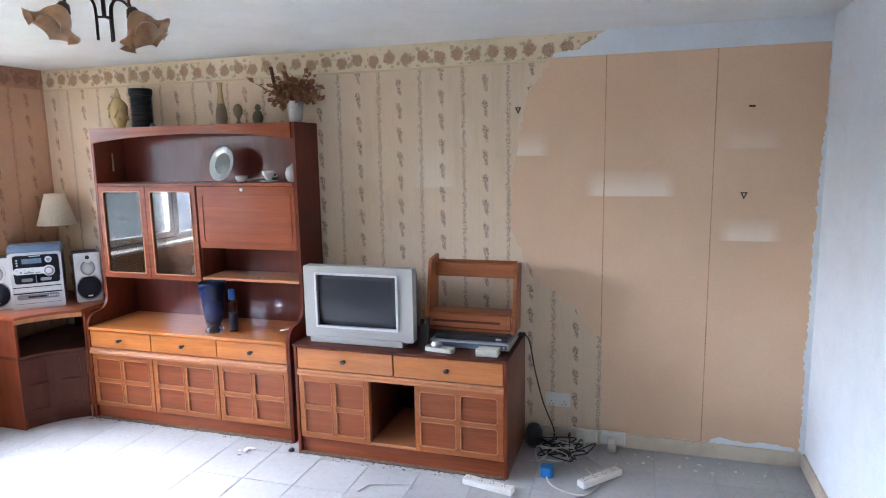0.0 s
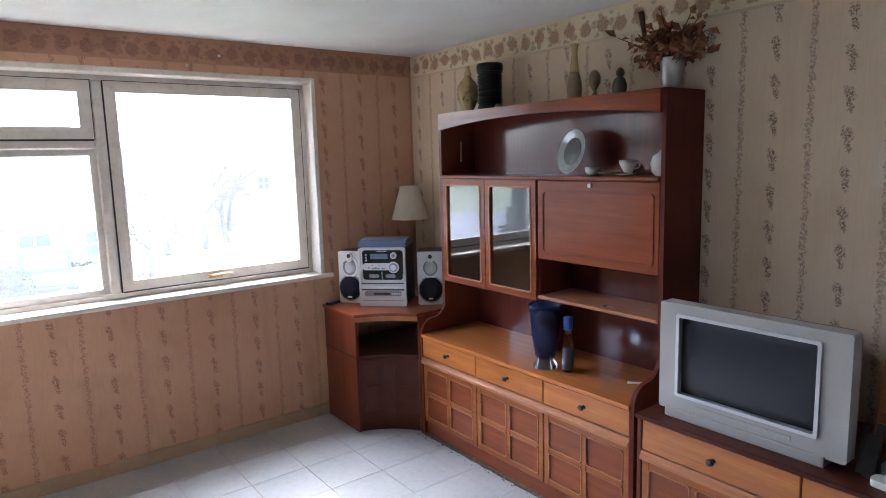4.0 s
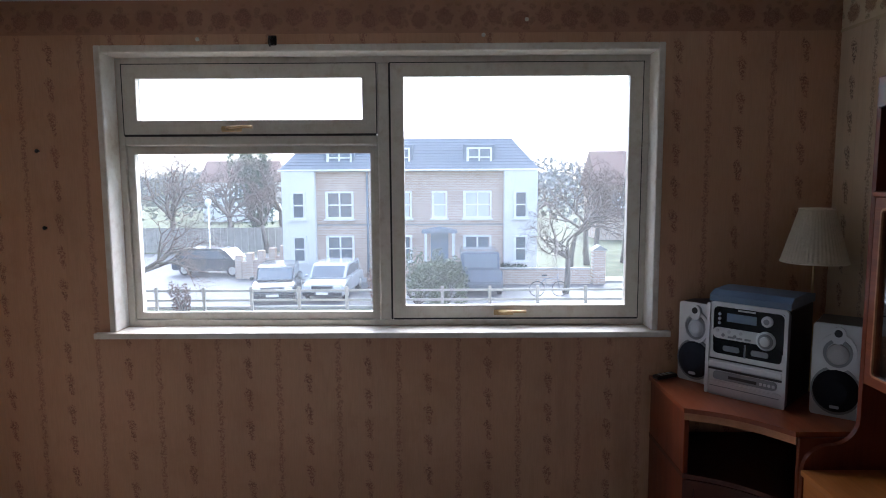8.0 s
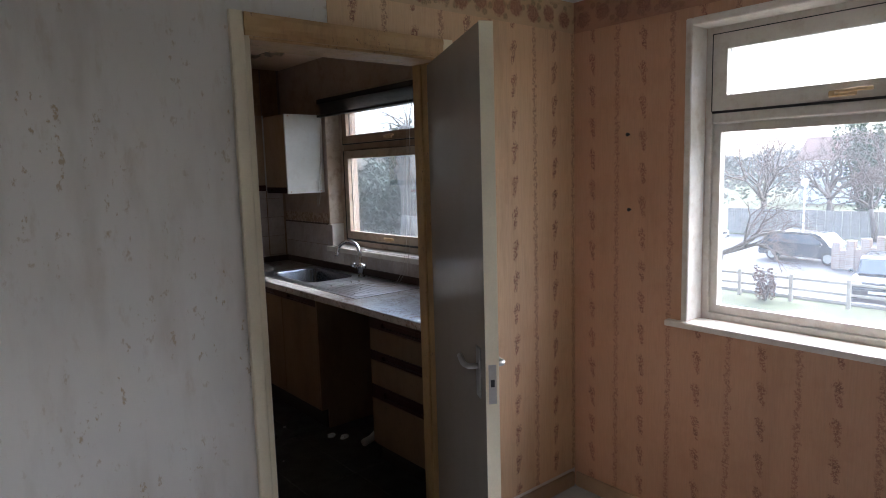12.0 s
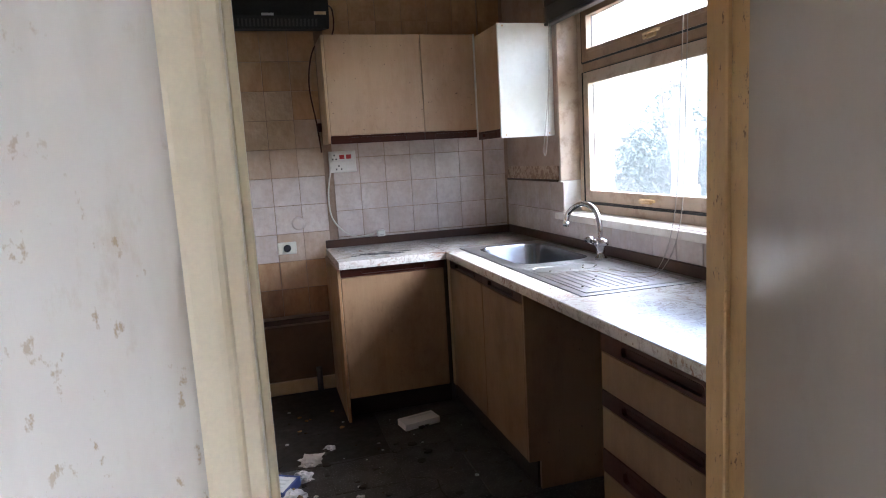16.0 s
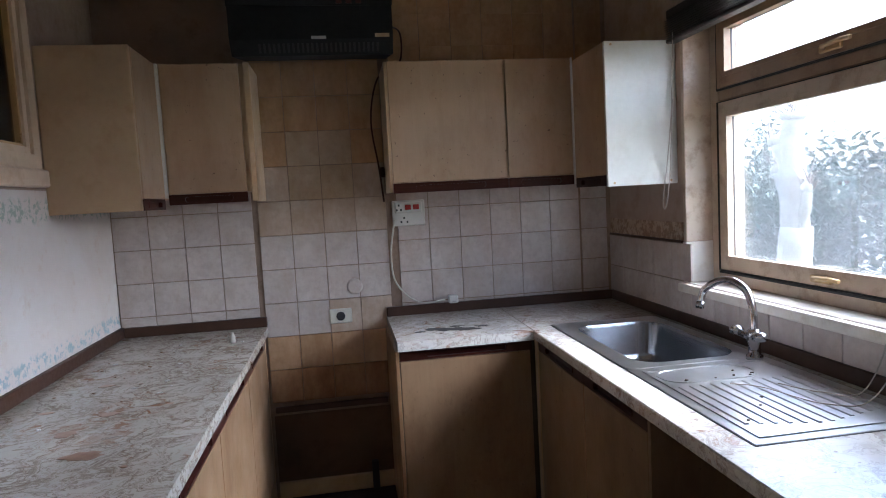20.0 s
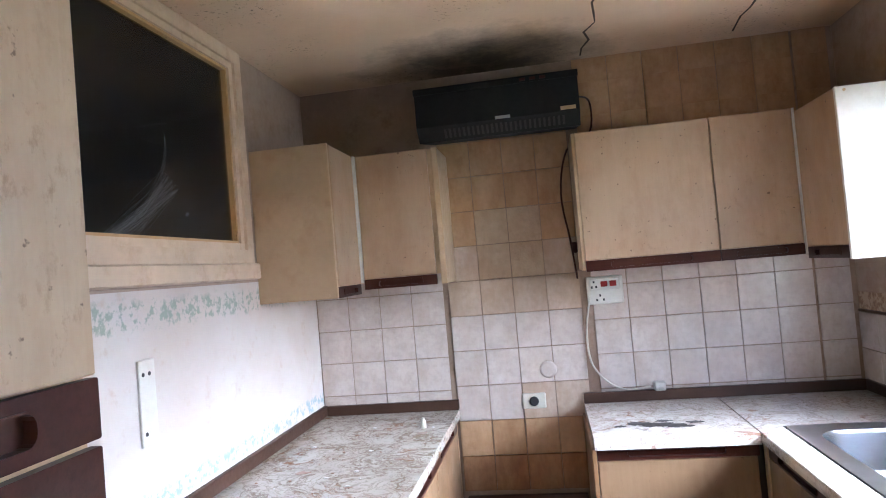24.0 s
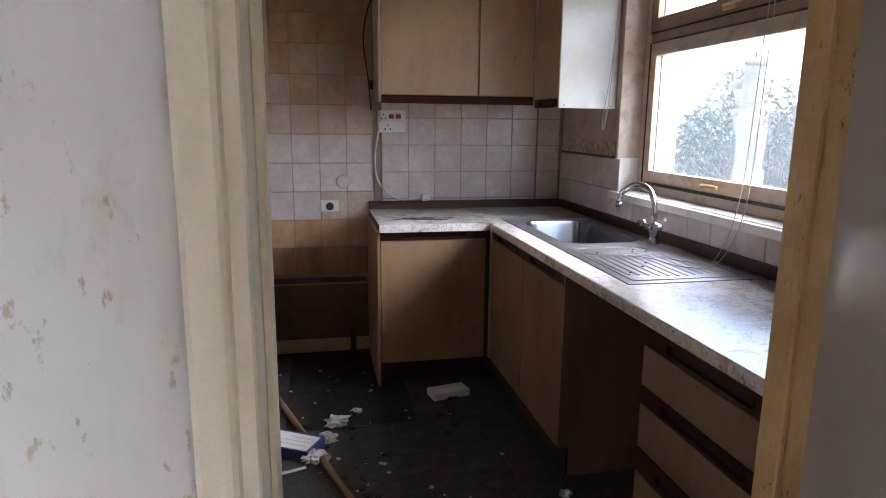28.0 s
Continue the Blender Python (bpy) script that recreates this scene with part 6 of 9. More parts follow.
# ---- kitchen ----
def greasy_laminate(name, lo, hi, stain, amount, flecks=0.3):
    """Pale woodgrain laminate, its grain upright, with greasy smears and dark flecks."""
    n = Nodes(name)
    x, y, z, v = n.place()
    g = n.noise(n.stretch(v, (30, 30, 1.6)), 2.4, 6, 0.65)
    c = n.mix(n.span(g, 0.3, 0.7), lo, hi)
    c = n.mix(n.span(n.noise(n.stretch(v, (60, 60, 4)), 3, 3), 0.55, 0.75, 0, 0.10), c, tuple(k * 0.62 for k in lo))
    c = n.mix(n.span(n.noise(n.stretch(v, (1.6, 1.6, 0.8)), 2.2, 6, 0.7), 0.45, 0.75, 0, amount), c, stain)
    blotch = n.math("MULTIPLY", n.span(n.noise(n.stretch(v, (1, 1, 0.6)), 34, 6, 0.75), 0.54, 0.68), n.span(n.noise(v, 2.6, 3), 0.46, 0.66, 0, flecks))
    c = n.mix(blotch, c, tuple(0.7 * k for k in stain))
    c = n.mix(n.span(n.noise(v, 48, 3, 0.6), 0.68, 0.73, 0, 0.7), c, (0.09, 0.05, 0.03))
    n.bump(g, 0.05, 0.001)
    n.b.inputs["Specular IOR Level"].default_value = 0.35
    return n.done(c, n.span(n.noise(v, 6, 5), 0.3, 0.7, 0.33, 0.52))


# Base fronts: the wall cupboards' laminate, darkened for the shade below the worktops.
m_front = greasy_laminate("shaded_greasy_laminate", (0.235, 0.145, 0.08), (0.255, 0.163, 0.092), (0.11, 0.05, 0.019), 0.7)
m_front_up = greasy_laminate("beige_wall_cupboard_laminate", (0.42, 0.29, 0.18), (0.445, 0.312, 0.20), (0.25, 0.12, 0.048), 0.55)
# Cooker-side end panel: brown darkened because it faces away from the window.
m_brown_end = greasy_laminate("shaded_brown_end_panel", (0.20, 0.115, 0.055), (0.26, 0.155, 0.08), (0.09, 0.04, 0.018), 0.8)
m_larder = greasy_laminate("pale_larder_laminate", (0.53, 0.395, 0.26), (0.565, 0.43, 0.285), (0.36, 0.205, 0.095), 0.65, 0.8)
m_endpan = painted("stained_cream_panel", (0.52, 0.37, 0.225), 0.45, 0.08, (0.34, 0.20, 0.09), 0.5, 30, 0.08, scale=3)
m_white_pan = painted("white_laminate_panel", (0.68, 0.66, 0.61), 0.4, 0.05, (0.45, 0.36, 0.25), 0.35, 40, 0.06)
m_strip = wood("dark_brown_handle_rail", (0.038, 0.0098, 0.0070), (0.066, 0.0195, 0.0125), 0.32, "x", 1.0, 0.0, 0.4)
# Carcass colour made dark to stand for the lack of light inside.
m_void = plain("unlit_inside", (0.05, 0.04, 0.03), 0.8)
m_trim = painted("dark_worktop_upstand", (0.066, 0.033, 0.021), 0.45, 0.15, (0.03, 0.02, 0.015), 0.5)
m_plinth = painted("black_plinth", (0.03, 0.025, 0.022), 0.6)


def worktop_mat(name, lo, hi, how_dirty, veins=1.0):
    """Cream laminate with brown marble veins, greasy and stained."""
    n = Nodes(name)
    x, y, z, v = n.place()
    w = n.add("ShaderNodeVectorMath", operation="ADD")
    n.to(v, w.inputs[0])
    n.to(n.stretch(n.vec(n.noise(v, 3.0), n.noise(n.stretch(v, (1, 1.7, 1)), 3.3), 0.0), (0.5, 0.5, 0)), w.inputs[1])
    q = w.outputs[0]
    c = n.mix(n.span(n.noise(v, 5, 5), 0.3, 0.7), lo, hi)
    for scale, wide, how in ((5.0, 0.020, 0.75), (9.0, 0.022, 0.6), (17.0, 0.03, 0.45)):
        vein = n.math("ABSOLUTE", n.math("SUBTRACT", n.noise(q, scale, 6, 0.62), 0.5))
        c = n.mix(n.span(vein, wide, 0.0, 0, how * veins), c, (0.19, 0.13, 0.088))
    c = n.mix(n.span(n.noise(q, 8.0, 7, 0.72), 0.56, 0.74, 0, how_dirty), c, (0.34, 0.25, 0.18))
    rust = n.math("MULTIPLY", n.span(n.noise(q, 21, 6, 0.7), 0.53, 0.62), n.span(n.noise(v, 3.2, 3), 0.47, 0.62))
    c = n.mix(n.math("MULTIPLY", rust, 0.8), c, (0.27, 0.12, 0.055))
    c = n.mix(n.span(n.noise(v, 42, 4, 0.7), 0.62, 0.70, 0, 0.8), c, (0.15, 0.09, 0.055))
    n.bump(n.noise(v, 70, 4), 0.06, 0.001)
    n.b.inputs["Specular IOR Level"].default_value = 1.0
    return n.done(c, n.span(n.noise(v, 9, 5), 0.3, 0.7, 0.19, 0.262))


# Paler base and weaker veins add the window's glare to these worktops.
m_top = worktop_mat("glare_paled_veined_laminate", (0.60, 0.565, 0.515), (0.72, 0.69, 0.645), 0.4, 0.6)
m_top_left = worktop_mat("greasy_veined_laminate", (0.46, 0.415, 0.36), (0.60, 0.555, 0.495), 0.6)


def tile_mat(name, lo, hi, stain, amount, relief=0.35, deep=0.003):
    n = Nodes(name)
    x, y, z, v = n.place()
    wv = n.add("ShaderNodeVectorMath", operation="ADD")
    n.to(v, wv.inputs[0])
    r = n.random()
    n.to(n.vec(n.math("MULTIPLY", r, 37.0), n.math("MULTIPLY", r, 11.0), n.math("MULTIPLY", r, 23.0)), wv.inputs[1])
    q = wv.outputs[0]
    c = n.mix(n.span(n.noise(q, 9, 5, 0.6), 0.3, 0.7), lo, hi)
    c = n.mix(n.span(n.noise(q, 40, 4), 0.45, 0.7, 0, 0.35), c, tuple(k * 0.75 for k in lo))
    c = n.mix(n.span(r, 0, 1, 0, 0.25), c, tuple(k * 0.85 for k in lo))
    c = n.mix(n.span(n.noise(n.stretch(q, (1, 1, 0.35)), 7, 6, 0.7), 0.42, 0.72, 0, amount), c, stain)
    n.bump(n.noise(q, 26, 4), relief, deep)
    return n.done(c, n.span(n.noise(q, 14, 4), 0.3, 0.7, 0.14, 0.262))


m_tile = tile_mat("cream_mottled_tile", (0.50, 0.425, 0.38), (0.64, 0.575, 0.535), (0.40, 0.27, 0.17), 0.4)
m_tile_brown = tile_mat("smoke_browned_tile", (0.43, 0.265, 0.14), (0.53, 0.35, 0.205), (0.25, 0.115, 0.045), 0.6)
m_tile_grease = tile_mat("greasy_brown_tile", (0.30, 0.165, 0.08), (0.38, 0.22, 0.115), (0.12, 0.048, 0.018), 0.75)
m_tile_tan = tile_mat("tanned_tile", (0.455, 0.345, 0.255), (0.575, 0.465, 0.375), (0.32, 0.19, 0.10), 0.5)
m_grout = painted("dirty_grout", (0.31, 0.225, 0.165), 0.9, 0.25, (0.16, 0.09, 0.05), 0.7, 60, 0.2, scale=4)

WZ = 0.875


# --- worktops and upstands ---
def slab(name, boxes, label, material=None):
    t = thing(name, ((boxes[0][0] + boxes[0][1]) / 2, (boxes[0][2] + boxes[0][3]) / 2, WZ - 0.04), label, "worktop")
    bm = bmesh.new()
    for q in boxes:
        bx(*q, WZ - 0.04, WZ, 0, bm)
    part("top", bm, material or m_top, t)
    return t


XF = -4.0
BWX0, BWX1, BWY0, BWY1 = -4.525, -4.14, -2.04, -1.40     # sink bowl
right_top = slab("worktop_window_side", [
    (XW + 0.001, XF + 0.012, YK + 0.001, BWY0), (XW + 0.001, BWX0, BWY0, BWY1), (BWX1, XF + 0.012, BWY0, BWY1),
    (XW + 0.001, XF + 0.012, BWY1, YDK - 0.002)], "long cream marbled laminate worktop with an inset sink")
part("front_edge", prism([(XF + 0.0121, WZ), (XF + 0.016, WZ - 0.004), (XF + 0.017, WZ - 0.02), (XF + 0.016, WZ - 0.036), (XF + 0.0121, WZ - 0.04)], "y", -2.045, YDK - 0.002), m_top, right_top)
far_top = slab("worktop_end", [(XF + 0.018, -3.405, YK + 0.001, -2.046)], "short marbled worktop with a burnt patch")
left_top = slab("side_worktop", [(-2.822, XKL - 0.001, YK + 0.001, -0.265)], "dirty marbled laminate worktop along the side wall", m_top_left)
m_burn = painted("scorch_mark", (0.03, 0.027, 0.025), 0.6, 0.3)
for nm, q, par in (("upstand", (XW + 0.001, XW + 0.022, YK + 0.03, YDK - 0.003, WZ + 0.001, WZ + 0.05), right_top), ("upstand", (XF - 0.6, -3.405, YK + 0.002, YK + 0.026, WZ + 0.001, WZ + 0.048), far_top), ("upstand", (-2.822, XKL - 0.024, YK + 0.002, YK + 0.026, WZ + 0.001, WZ + 0.048), left_top), ("upstand", (XKL - 0.022, XKL - 0.001, YK + 0.002, -0.27, WZ + 0.001, WZ + 0.05), left_top)):
    part(nm, bx(*q, 0.003), m_trim, par, "dark brown upstand strip")
rnd = random.Random(5)


def blot(cx, cy, r, sx, seed, z):
    rr = random.Random(seed)
    return prism([(cx + r * sx * rr.uniform(0.55, 1.1) * math.cos(6.283 * i / 18), cy + r * rr.uniform(0.5, 1.1) * math.sin(6.283 * i / 18)) for i in range(18)], "z", z, z + 0.0008)


for cx, cy, r, s in ((-3.66, -2.22, 0.042, 1), (-3.73, -2.195, 0.032, 2), (-3.59, -2.245, 0.03, 3), (-3.80, -2.24, 0.02, 4), (-3.52, -2.215, 0.015, 5), (-3.69, -2.275, 0.018, 11)):
    solid("scorch_mark", blot(cx, cy, r, 1.9, s, WZ + 0.0003), m_burn, "black scorch mark on the worktop", "stain", group="scorch marks")
m_rust = painted("brown_spill", (0.22, 0.11, 0.06), 0.4, 0.3)
for cx, cy, r, s in ((-2.50, -1.45, 0.025, 6), (-2.60, -1.62, 0.014, 7), (-2.44, -1.30, 0.03, 8), (-2.66, -1.50, 0.010, 9), (-2.72, -2.25, 0.02, 10)):
    solid("spill_mark", blot(cx, cy, r, 1.3, s, WZ + 0.0003), m_rust, "brown dried spill on the worktop", "stain", group="worktop spills")

# --- sink ---
SXA, SXB = -4.565, -4.085
sink = thing("kitchen_sink", (-4.33, -1.45, WZ), "stained stainless steel sink with one bowl and ribbed drainer", "sink")


def loft(rings, bm=None):
    bm = bm or bmesh.new()
    rows = [[bm.verts.new((x, y, z)) for x, y in pts] for pts, z in rings]
    for p, q in zip(rows, rows[1:]):
        for i in range(len(p)):
            f = bm.faces.new((p[i], p[(i + 1) % len(p)], q[(i + 1) % len(q)], q[i]))
            f.smooth = True
    bm.faces.new(rows[-1])
    return bm


part("rim", ring(rrect(SXA, SXB, -2.12, -1.365, 0.03, 7), rrect(BWX0 + 0.008, BWX1 - 0.008, BWY0 + 0.008, BWY1 - 0.008, 0.09, 7), "z", WZ + 0.0005, WZ + 0.004), m_steel, sink)
part("drainer", bx(SXA, SXB, -1.3649, -0.73, WZ + 0.0005, WZ + 0.003, 0.001), m_steel, sink)
part("drainer_edge", frame_ring(SXA + 0.03, SXB - 0.03, -1.33, -0.76, 0.012, "z", WZ + 0.0025, WZ + 0.006), m_steel, sink)
def bowl(x0, x1, y0, y1, d):
    return loft([(rrect(x0 + 0.008, x1 - 0.008, y0 + 0.008, y1 - 0.008, 0.09, 7), WZ + 0.004), (rrect(x0 + 0.014, x1 - 0.014, y0 + 0.014, y1 - 0.014, 0.085, 7), WZ - 0.01), (rrect(x0 + 0.024, x1 - 0.024, y0 + 0.024, y1 - 0.024, 0.08, 7), WZ - d * 0.8), (rrect(x0 + 0.045, x1 - 0.045, y0 + 0.045, y1 - 0.045, 0.06, 7), WZ - d)])
# Bowl steel: light stains, and a darker tone for the shade inside it.
m_steel_shaded = painted("shaded_stained_steel", (0.30, 0.31, 0.335), 0.24, 0.12, (0.16, 0.13, 0.11), 0.5, 60, 0.05, 0.9)
part("bowl", bowl(BWX0, BWX1, BWY0, BWY1, 0.16), m_steel_shaded, sink, "stained steel bowl, its tone darkened for shade")
part("waste", lathe([(0.035, 0), (0.035, 0.003), (0.02, 0.002), (0.006, 0.0)], (-4.36, -1.77, WZ - 0.159), 16), m_chrome, sink)
part("rim_seal", frame_ring(SXA - 0.004, SXB + 0.004, -2.124, -0.726, 0.006, "z", WZ + 0.0002, WZ + 0.0015), m_gasket, sink)
for i in range(12):
    x = -4.505 + i * 0.033
    part("rib", prism([(x - 0.006, WZ + 0.0029), (x - 0.003, WZ + 0.0058), (x + 0.003, WZ + 0.0058), (x + 0.006, WZ + 0.0029)], "y", -1.15, -0.80 - 0.008 * abs(i - 5.5)), m_steel, sink)
part("drainer_hollow", ring(rrect(-4.44, -4.13, -1.325, -1.175, 0.07, 7), rrect(-4.43, -4.14, -1.315, -1.185, 0.06, 7), "z", WZ + 0.0028, WZ + 0.0062), m_steel, sink, "raised lip of the small draining hollow")

TPX, TPY = -4.515, -1.345
tap = thing("mixer_tap", (TPX, TPY, WZ + 0.004), "chrome swan-neck mixer tap with two cross handles", "tap")
part("body", lathe([(0.026, 0.0005), (0.026, 0.012), (0.019, 0.02), (0.019, 0.055), (0.024, 0.06), (0.024, 0.09), (0.016, 0.10)], (TPX, TPY, WZ + 0.003), 18), m_chrome, tap)
part("spout", tube(curve_pts([(TPX, TPY, WZ + 0.09), (TPX + 0.002, TPY - 0.004, WZ + 0.17), (TPX + 0.012, TPY - 0.035, WZ + 0.235), (TPX + 0.035, TPY - 0.105, WZ + 0.255), (TPX + 0.06, TPY - 0.18, WZ + 0.215), (TPX + 0.068, TPY - 0.20, WZ + 0.165)], 28), 0.0125, 12), m_chrome, tap)
part("nozzle", tube([(TPX + 0.068, TPY - 0.20, WZ + 0.167), (TPX + 0.069, TPY - 0.203, WZ + 0.145)], 0.015, 12), m_chrome, tap)
for sgn in (-1, 1):
    part("valve", tube([(TPX + 0.005, TPY, WZ + 0.075), (TPX + 0.02, TPY + sgn * 0.05, WZ + 0.085)], 0.013, 10), m_chrome, tap)
    hd = part("handle", lathe([(0.012, -0.012), (0.022, -0.008), (0.024, 0.008), (0.016, 0.016), (0.005, 0.018)], (TPX + 0.022, TPY + sgn * 0.062, WZ + 0.088), 8), m_chrome, tap)

# --- base units ---
def handle_rail(parent, a, b, z0, z1, plane, axis, sgn, g0=0.2, g1=0.8):
    """A dark moulded rail with a finger grip sunk into it. axis 'y': the rail faces y; 'x': faces x. sgn: the way it faces. g0, g1: the grip's ends."""
    d = 0.016 * sgn
    h, w = z1 - z0, b - a
    face = "y" if axis == "y" else "x"
    outer = rrect(a, b, z0, z1, 0.003)
    r = None
    if w > 0.2:
        inner = rrect(a + w * g0, a + w * g1, z0 + h * 0.24, z1 - h * 0.26, h * 0.2)
        r = part("handle_rail", ring(outer, inner, face, plane + d * 0.25, plane + d), m_strip, parent, "dark brown moulded handle rail")
        part("grip_back", prism(rrect(a + 0.001, b - 0.001, z0 + 0.001, z1 - 0.001, 0.003), face, plane, plane + d * 0.249), m_strip, r)
        bead = ring(rrect(a + w * g0 - 0.004, a + w * g1 + 0.004, z0 + h * 0.20, z1 - h * 0.22, h * 0.22), inner, face, plane + d * 1.001, plane + d * 1.16)
        part("grip_bead", bead, m_strip, r)
    else:
        r = part("handle_rail", prism(outer, face, plane, plane + d), m_strip, parent, "dark brown moulded handle rail")
    return r


def unit_door(parent, a, b, z0, z1, plane, axis, sgn, material=None, name="door"):
    d = 0.016 * sgn
    bm = bx(a + 0.002, b - 0.002, plane, plane + d, z0, z1, 0.002) if axis == "y" else bx(plane, plane + d, a + 0.002, b - 0.002, z0, z1, 0.002)
    return part(name, bm, material or m_front, parent)


end_unit = thing("base_unit", (-3.7, -2.35, 0), "beige woodgrain base unit at the end wall", "kitchen unit", "base units")
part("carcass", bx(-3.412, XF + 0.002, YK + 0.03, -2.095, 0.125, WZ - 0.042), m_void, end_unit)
part("end_panel", bx(-3.41, -3.394, YK + 0.02, -2.062, 0.0, WZ - 0.041, 0.002), m_brown_end, end_unit, "end panel in a darker brown for its shade")
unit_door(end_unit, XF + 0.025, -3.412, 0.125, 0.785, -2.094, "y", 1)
handle_rail(end_unit, XF + 0.02, -3.412, 0.788, 0.833, -2.092, "y", 1)
part("plinth", bx(XF, -3.412, -2.16, -2.145, 0, 0.122), m_plinth, end_unit)

sink_unit = thing("base_unit", (-4.3, -1.6, 0), "beige double base unit under the sink", "kitchen unit", "base units")
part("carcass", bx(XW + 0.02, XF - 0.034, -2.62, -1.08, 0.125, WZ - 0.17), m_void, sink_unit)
part("corner_post", bx(XF - 0.03, XF + 0.002, -2.092, -2.055, 0.12, WZ - 0.041, 0.002), m_endpan, sink_unit)
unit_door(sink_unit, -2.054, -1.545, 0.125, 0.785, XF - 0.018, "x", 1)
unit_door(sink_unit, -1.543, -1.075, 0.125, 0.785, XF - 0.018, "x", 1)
handle_rail(sink_unit, -2.05, -1.545, 0.788, 0.833, XF - 0.018, "x", 1)
handle_rail(sink_unit, -1.543, -1.075, 0.788, 0.833, XF - 0.018, "x", 1)
part("end_panel", prism([(XF - 0.002, 0.125), (XF - 0.002, WZ - 0.041), (XW + 0.03, WZ - 0.041), (XW + 0.03, 0.0), (XF - 0.055, 0.0), (XF - 0.055, 0.125)], "y", -1.074, -1.058), m_front, sink_unit, "end panel beside the empty appliance space")
part("plinth", bx(XF - 0.06, XF - 0.045, -2.2, -1.076, 0, 0.122), m_plinth, sink_unit)

drawers = thing("drawer_unit", (-4.3, -0.18, 0), "beige drawer unit with dark brown rails", "kitchen unit", "base units")
part("carcass", bx(XW + 0.03, XF - 0.022, -0.478, 0.11, 0.1, WZ - 0.042), m_front, drawers)
for z0, z1, zr in ((0.645, 0.765, 0.825), (0.452, 0.588, 0.642), (0.115, 0.372, 0.448)):
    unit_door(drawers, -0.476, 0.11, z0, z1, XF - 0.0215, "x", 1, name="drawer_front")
    handle_rail(drawers, -0.476, 0.11, z1 + 0.003, zr, XF - 0.022, "x", 1)
part("plinth", bx(XF - 0.07, XF - 0.055, -0.476, 0.11, 0, 0.1), m_plinth, drawers)
part("filler_panel", bx(XF - 0.03, XF - 0.012, 0.112, YDK - 0.002, 0.0, WZ - 0.041, 0.002), m_endpan, drawers)

side_unit = thing("base_unit", (-2.5, -1.45, 0), "run of beige base units along the side wall", "kitchen unit", "base units")
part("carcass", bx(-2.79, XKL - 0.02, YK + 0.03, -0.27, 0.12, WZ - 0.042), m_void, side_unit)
ys = [YK + 0.04, -2.06, -1.46, -0.86, -0.27]
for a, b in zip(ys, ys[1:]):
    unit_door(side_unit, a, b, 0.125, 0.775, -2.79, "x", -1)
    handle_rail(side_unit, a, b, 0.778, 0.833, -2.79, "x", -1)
part("end_panel", bx(-2.806, XKL - 0.02, YK + 0.02, YK + 0.036, 0, WZ - 0.041), m_endpan, side_unit)
part("plinth", bx(-2.76, -2.745, YK + 0.04, -0.27, 0, 0.12), m_plinth, side_unit)

tall = thing("tall_cupboard", (-2.48, 0.01, 0), "tall cream larder cupboard with two dark handle rails", "cupboard")
part("carcass", bx(-2.79, XKL - 0.004, -0.262, YDK - 0.005, 0.1, 2.2, 0.002), m_endpan, tall)
unit_door(tall, -0.262, YDK - 0.006, 1.468, 2.2, -2.7905, "x", -1, m_larder)
unit_door(tall, -0.262, YDK - 0.006, 0.12, 1.322, -2.7905, "x", -1, m_larder)
handle_rail(tall, -0.262, YDK - 0.006, 1.400, 1.465, -2.7905, "x", -1, 0.16, 0.92)
handle_rail(tall, -0.262, YDK - 0.006, 1.325, 1.392, -2.7905, "x", -1, 0.20, 0.92)
part("plinth", bx(-2.76, -2.745, -0.262, YDK - 0.006, 0, 0.1), m_plinth, tall)

# --- wall cupboards ---
UZ0, UZ1 = 1.485, 2.066
up_r = thing("wall_cupboard", (-3.87, -2.5, UZ0), "beige two-door wall cupboard with dark handle rails", "cupboard", "wall cupboards")
part("carcass", bx(-4.30, -3.452, YK + 0.02, -2.358, UZ0 + 0.045, UZ1 - 0.002), m_endpan, up_r)
unit_door(up_r, -3.982, -3.450, UZ0 + 0.046, UZ1, -2.357, "y", 1, m_front_up)
unit_door(up_r, -4.298, -3.985, UZ0 + 0.046, UZ1, -2.357, "y", 1, m_front_up)
handle_rail(up_r, -3.982, -3.452, UZ0, UZ0 + 0.044, -2.355, "y", 1)
handle_rail(up_r, -4.298, -3.985, UZ0, UZ0 + 0.044, -2.355, "y", 1)
part("edge_strip", bx(-4.306, -4.2985, -2.345, -2.334, UZ0, UZ1, 0.001), m_white_pan, up_r)
part("end_panel", bx(-3.4515, -3.437, YK + 0.02, -2.345, UZ0 + 0.005, UZ1, 0.002), m_endpan, up_r)
up_w = thing("wall_cupboard", (-4.45, -2.2, 1.468), "wall cupboard by the window with a bright white end panel", "cupboard", "wall cupboards")
part("carcass", bx(XW + 0.002, -4.322, YK + 0.02, -1.985, 1.512, 2.048), m_endpan, up_w)
unit_door(up_w, -2.333, -1.985, 1.514, 2.05, -4.3215, "x", 1, m_front_up)
handle_rail(up_w, -2.333, -1.985, 1.468, 1.512, -4.3215, "x", 1)
ep = part("end_panel", bx(XW + 0.002, -4.302, -1.984, -1.968, 1.464, 2.05, 0.002), m_white_pan, up_w, "white end panel facing the door")
for x, z in ((-4.58, 1.478), (-4.33, 1.478), (-4.58, 2.036), (-4.33, 2.036)):
    part("screw_cap", lathe([(0.005, 0), (0.005, 0.003)], (x, -1.968, z), 8, axis="y"), m_endpan, ep)
up_l = thing("wall_cupboard", (-2.31, -2.3, 1.47), "cream wall cupboard with a plain end panel by the side wall", "cupboard", "wall cupboards")
part("carcass", bx(-2.462, XKL - 0.003, YK + 0.02, -2.052, 1.512, 2.08), m_endpan, up_l)
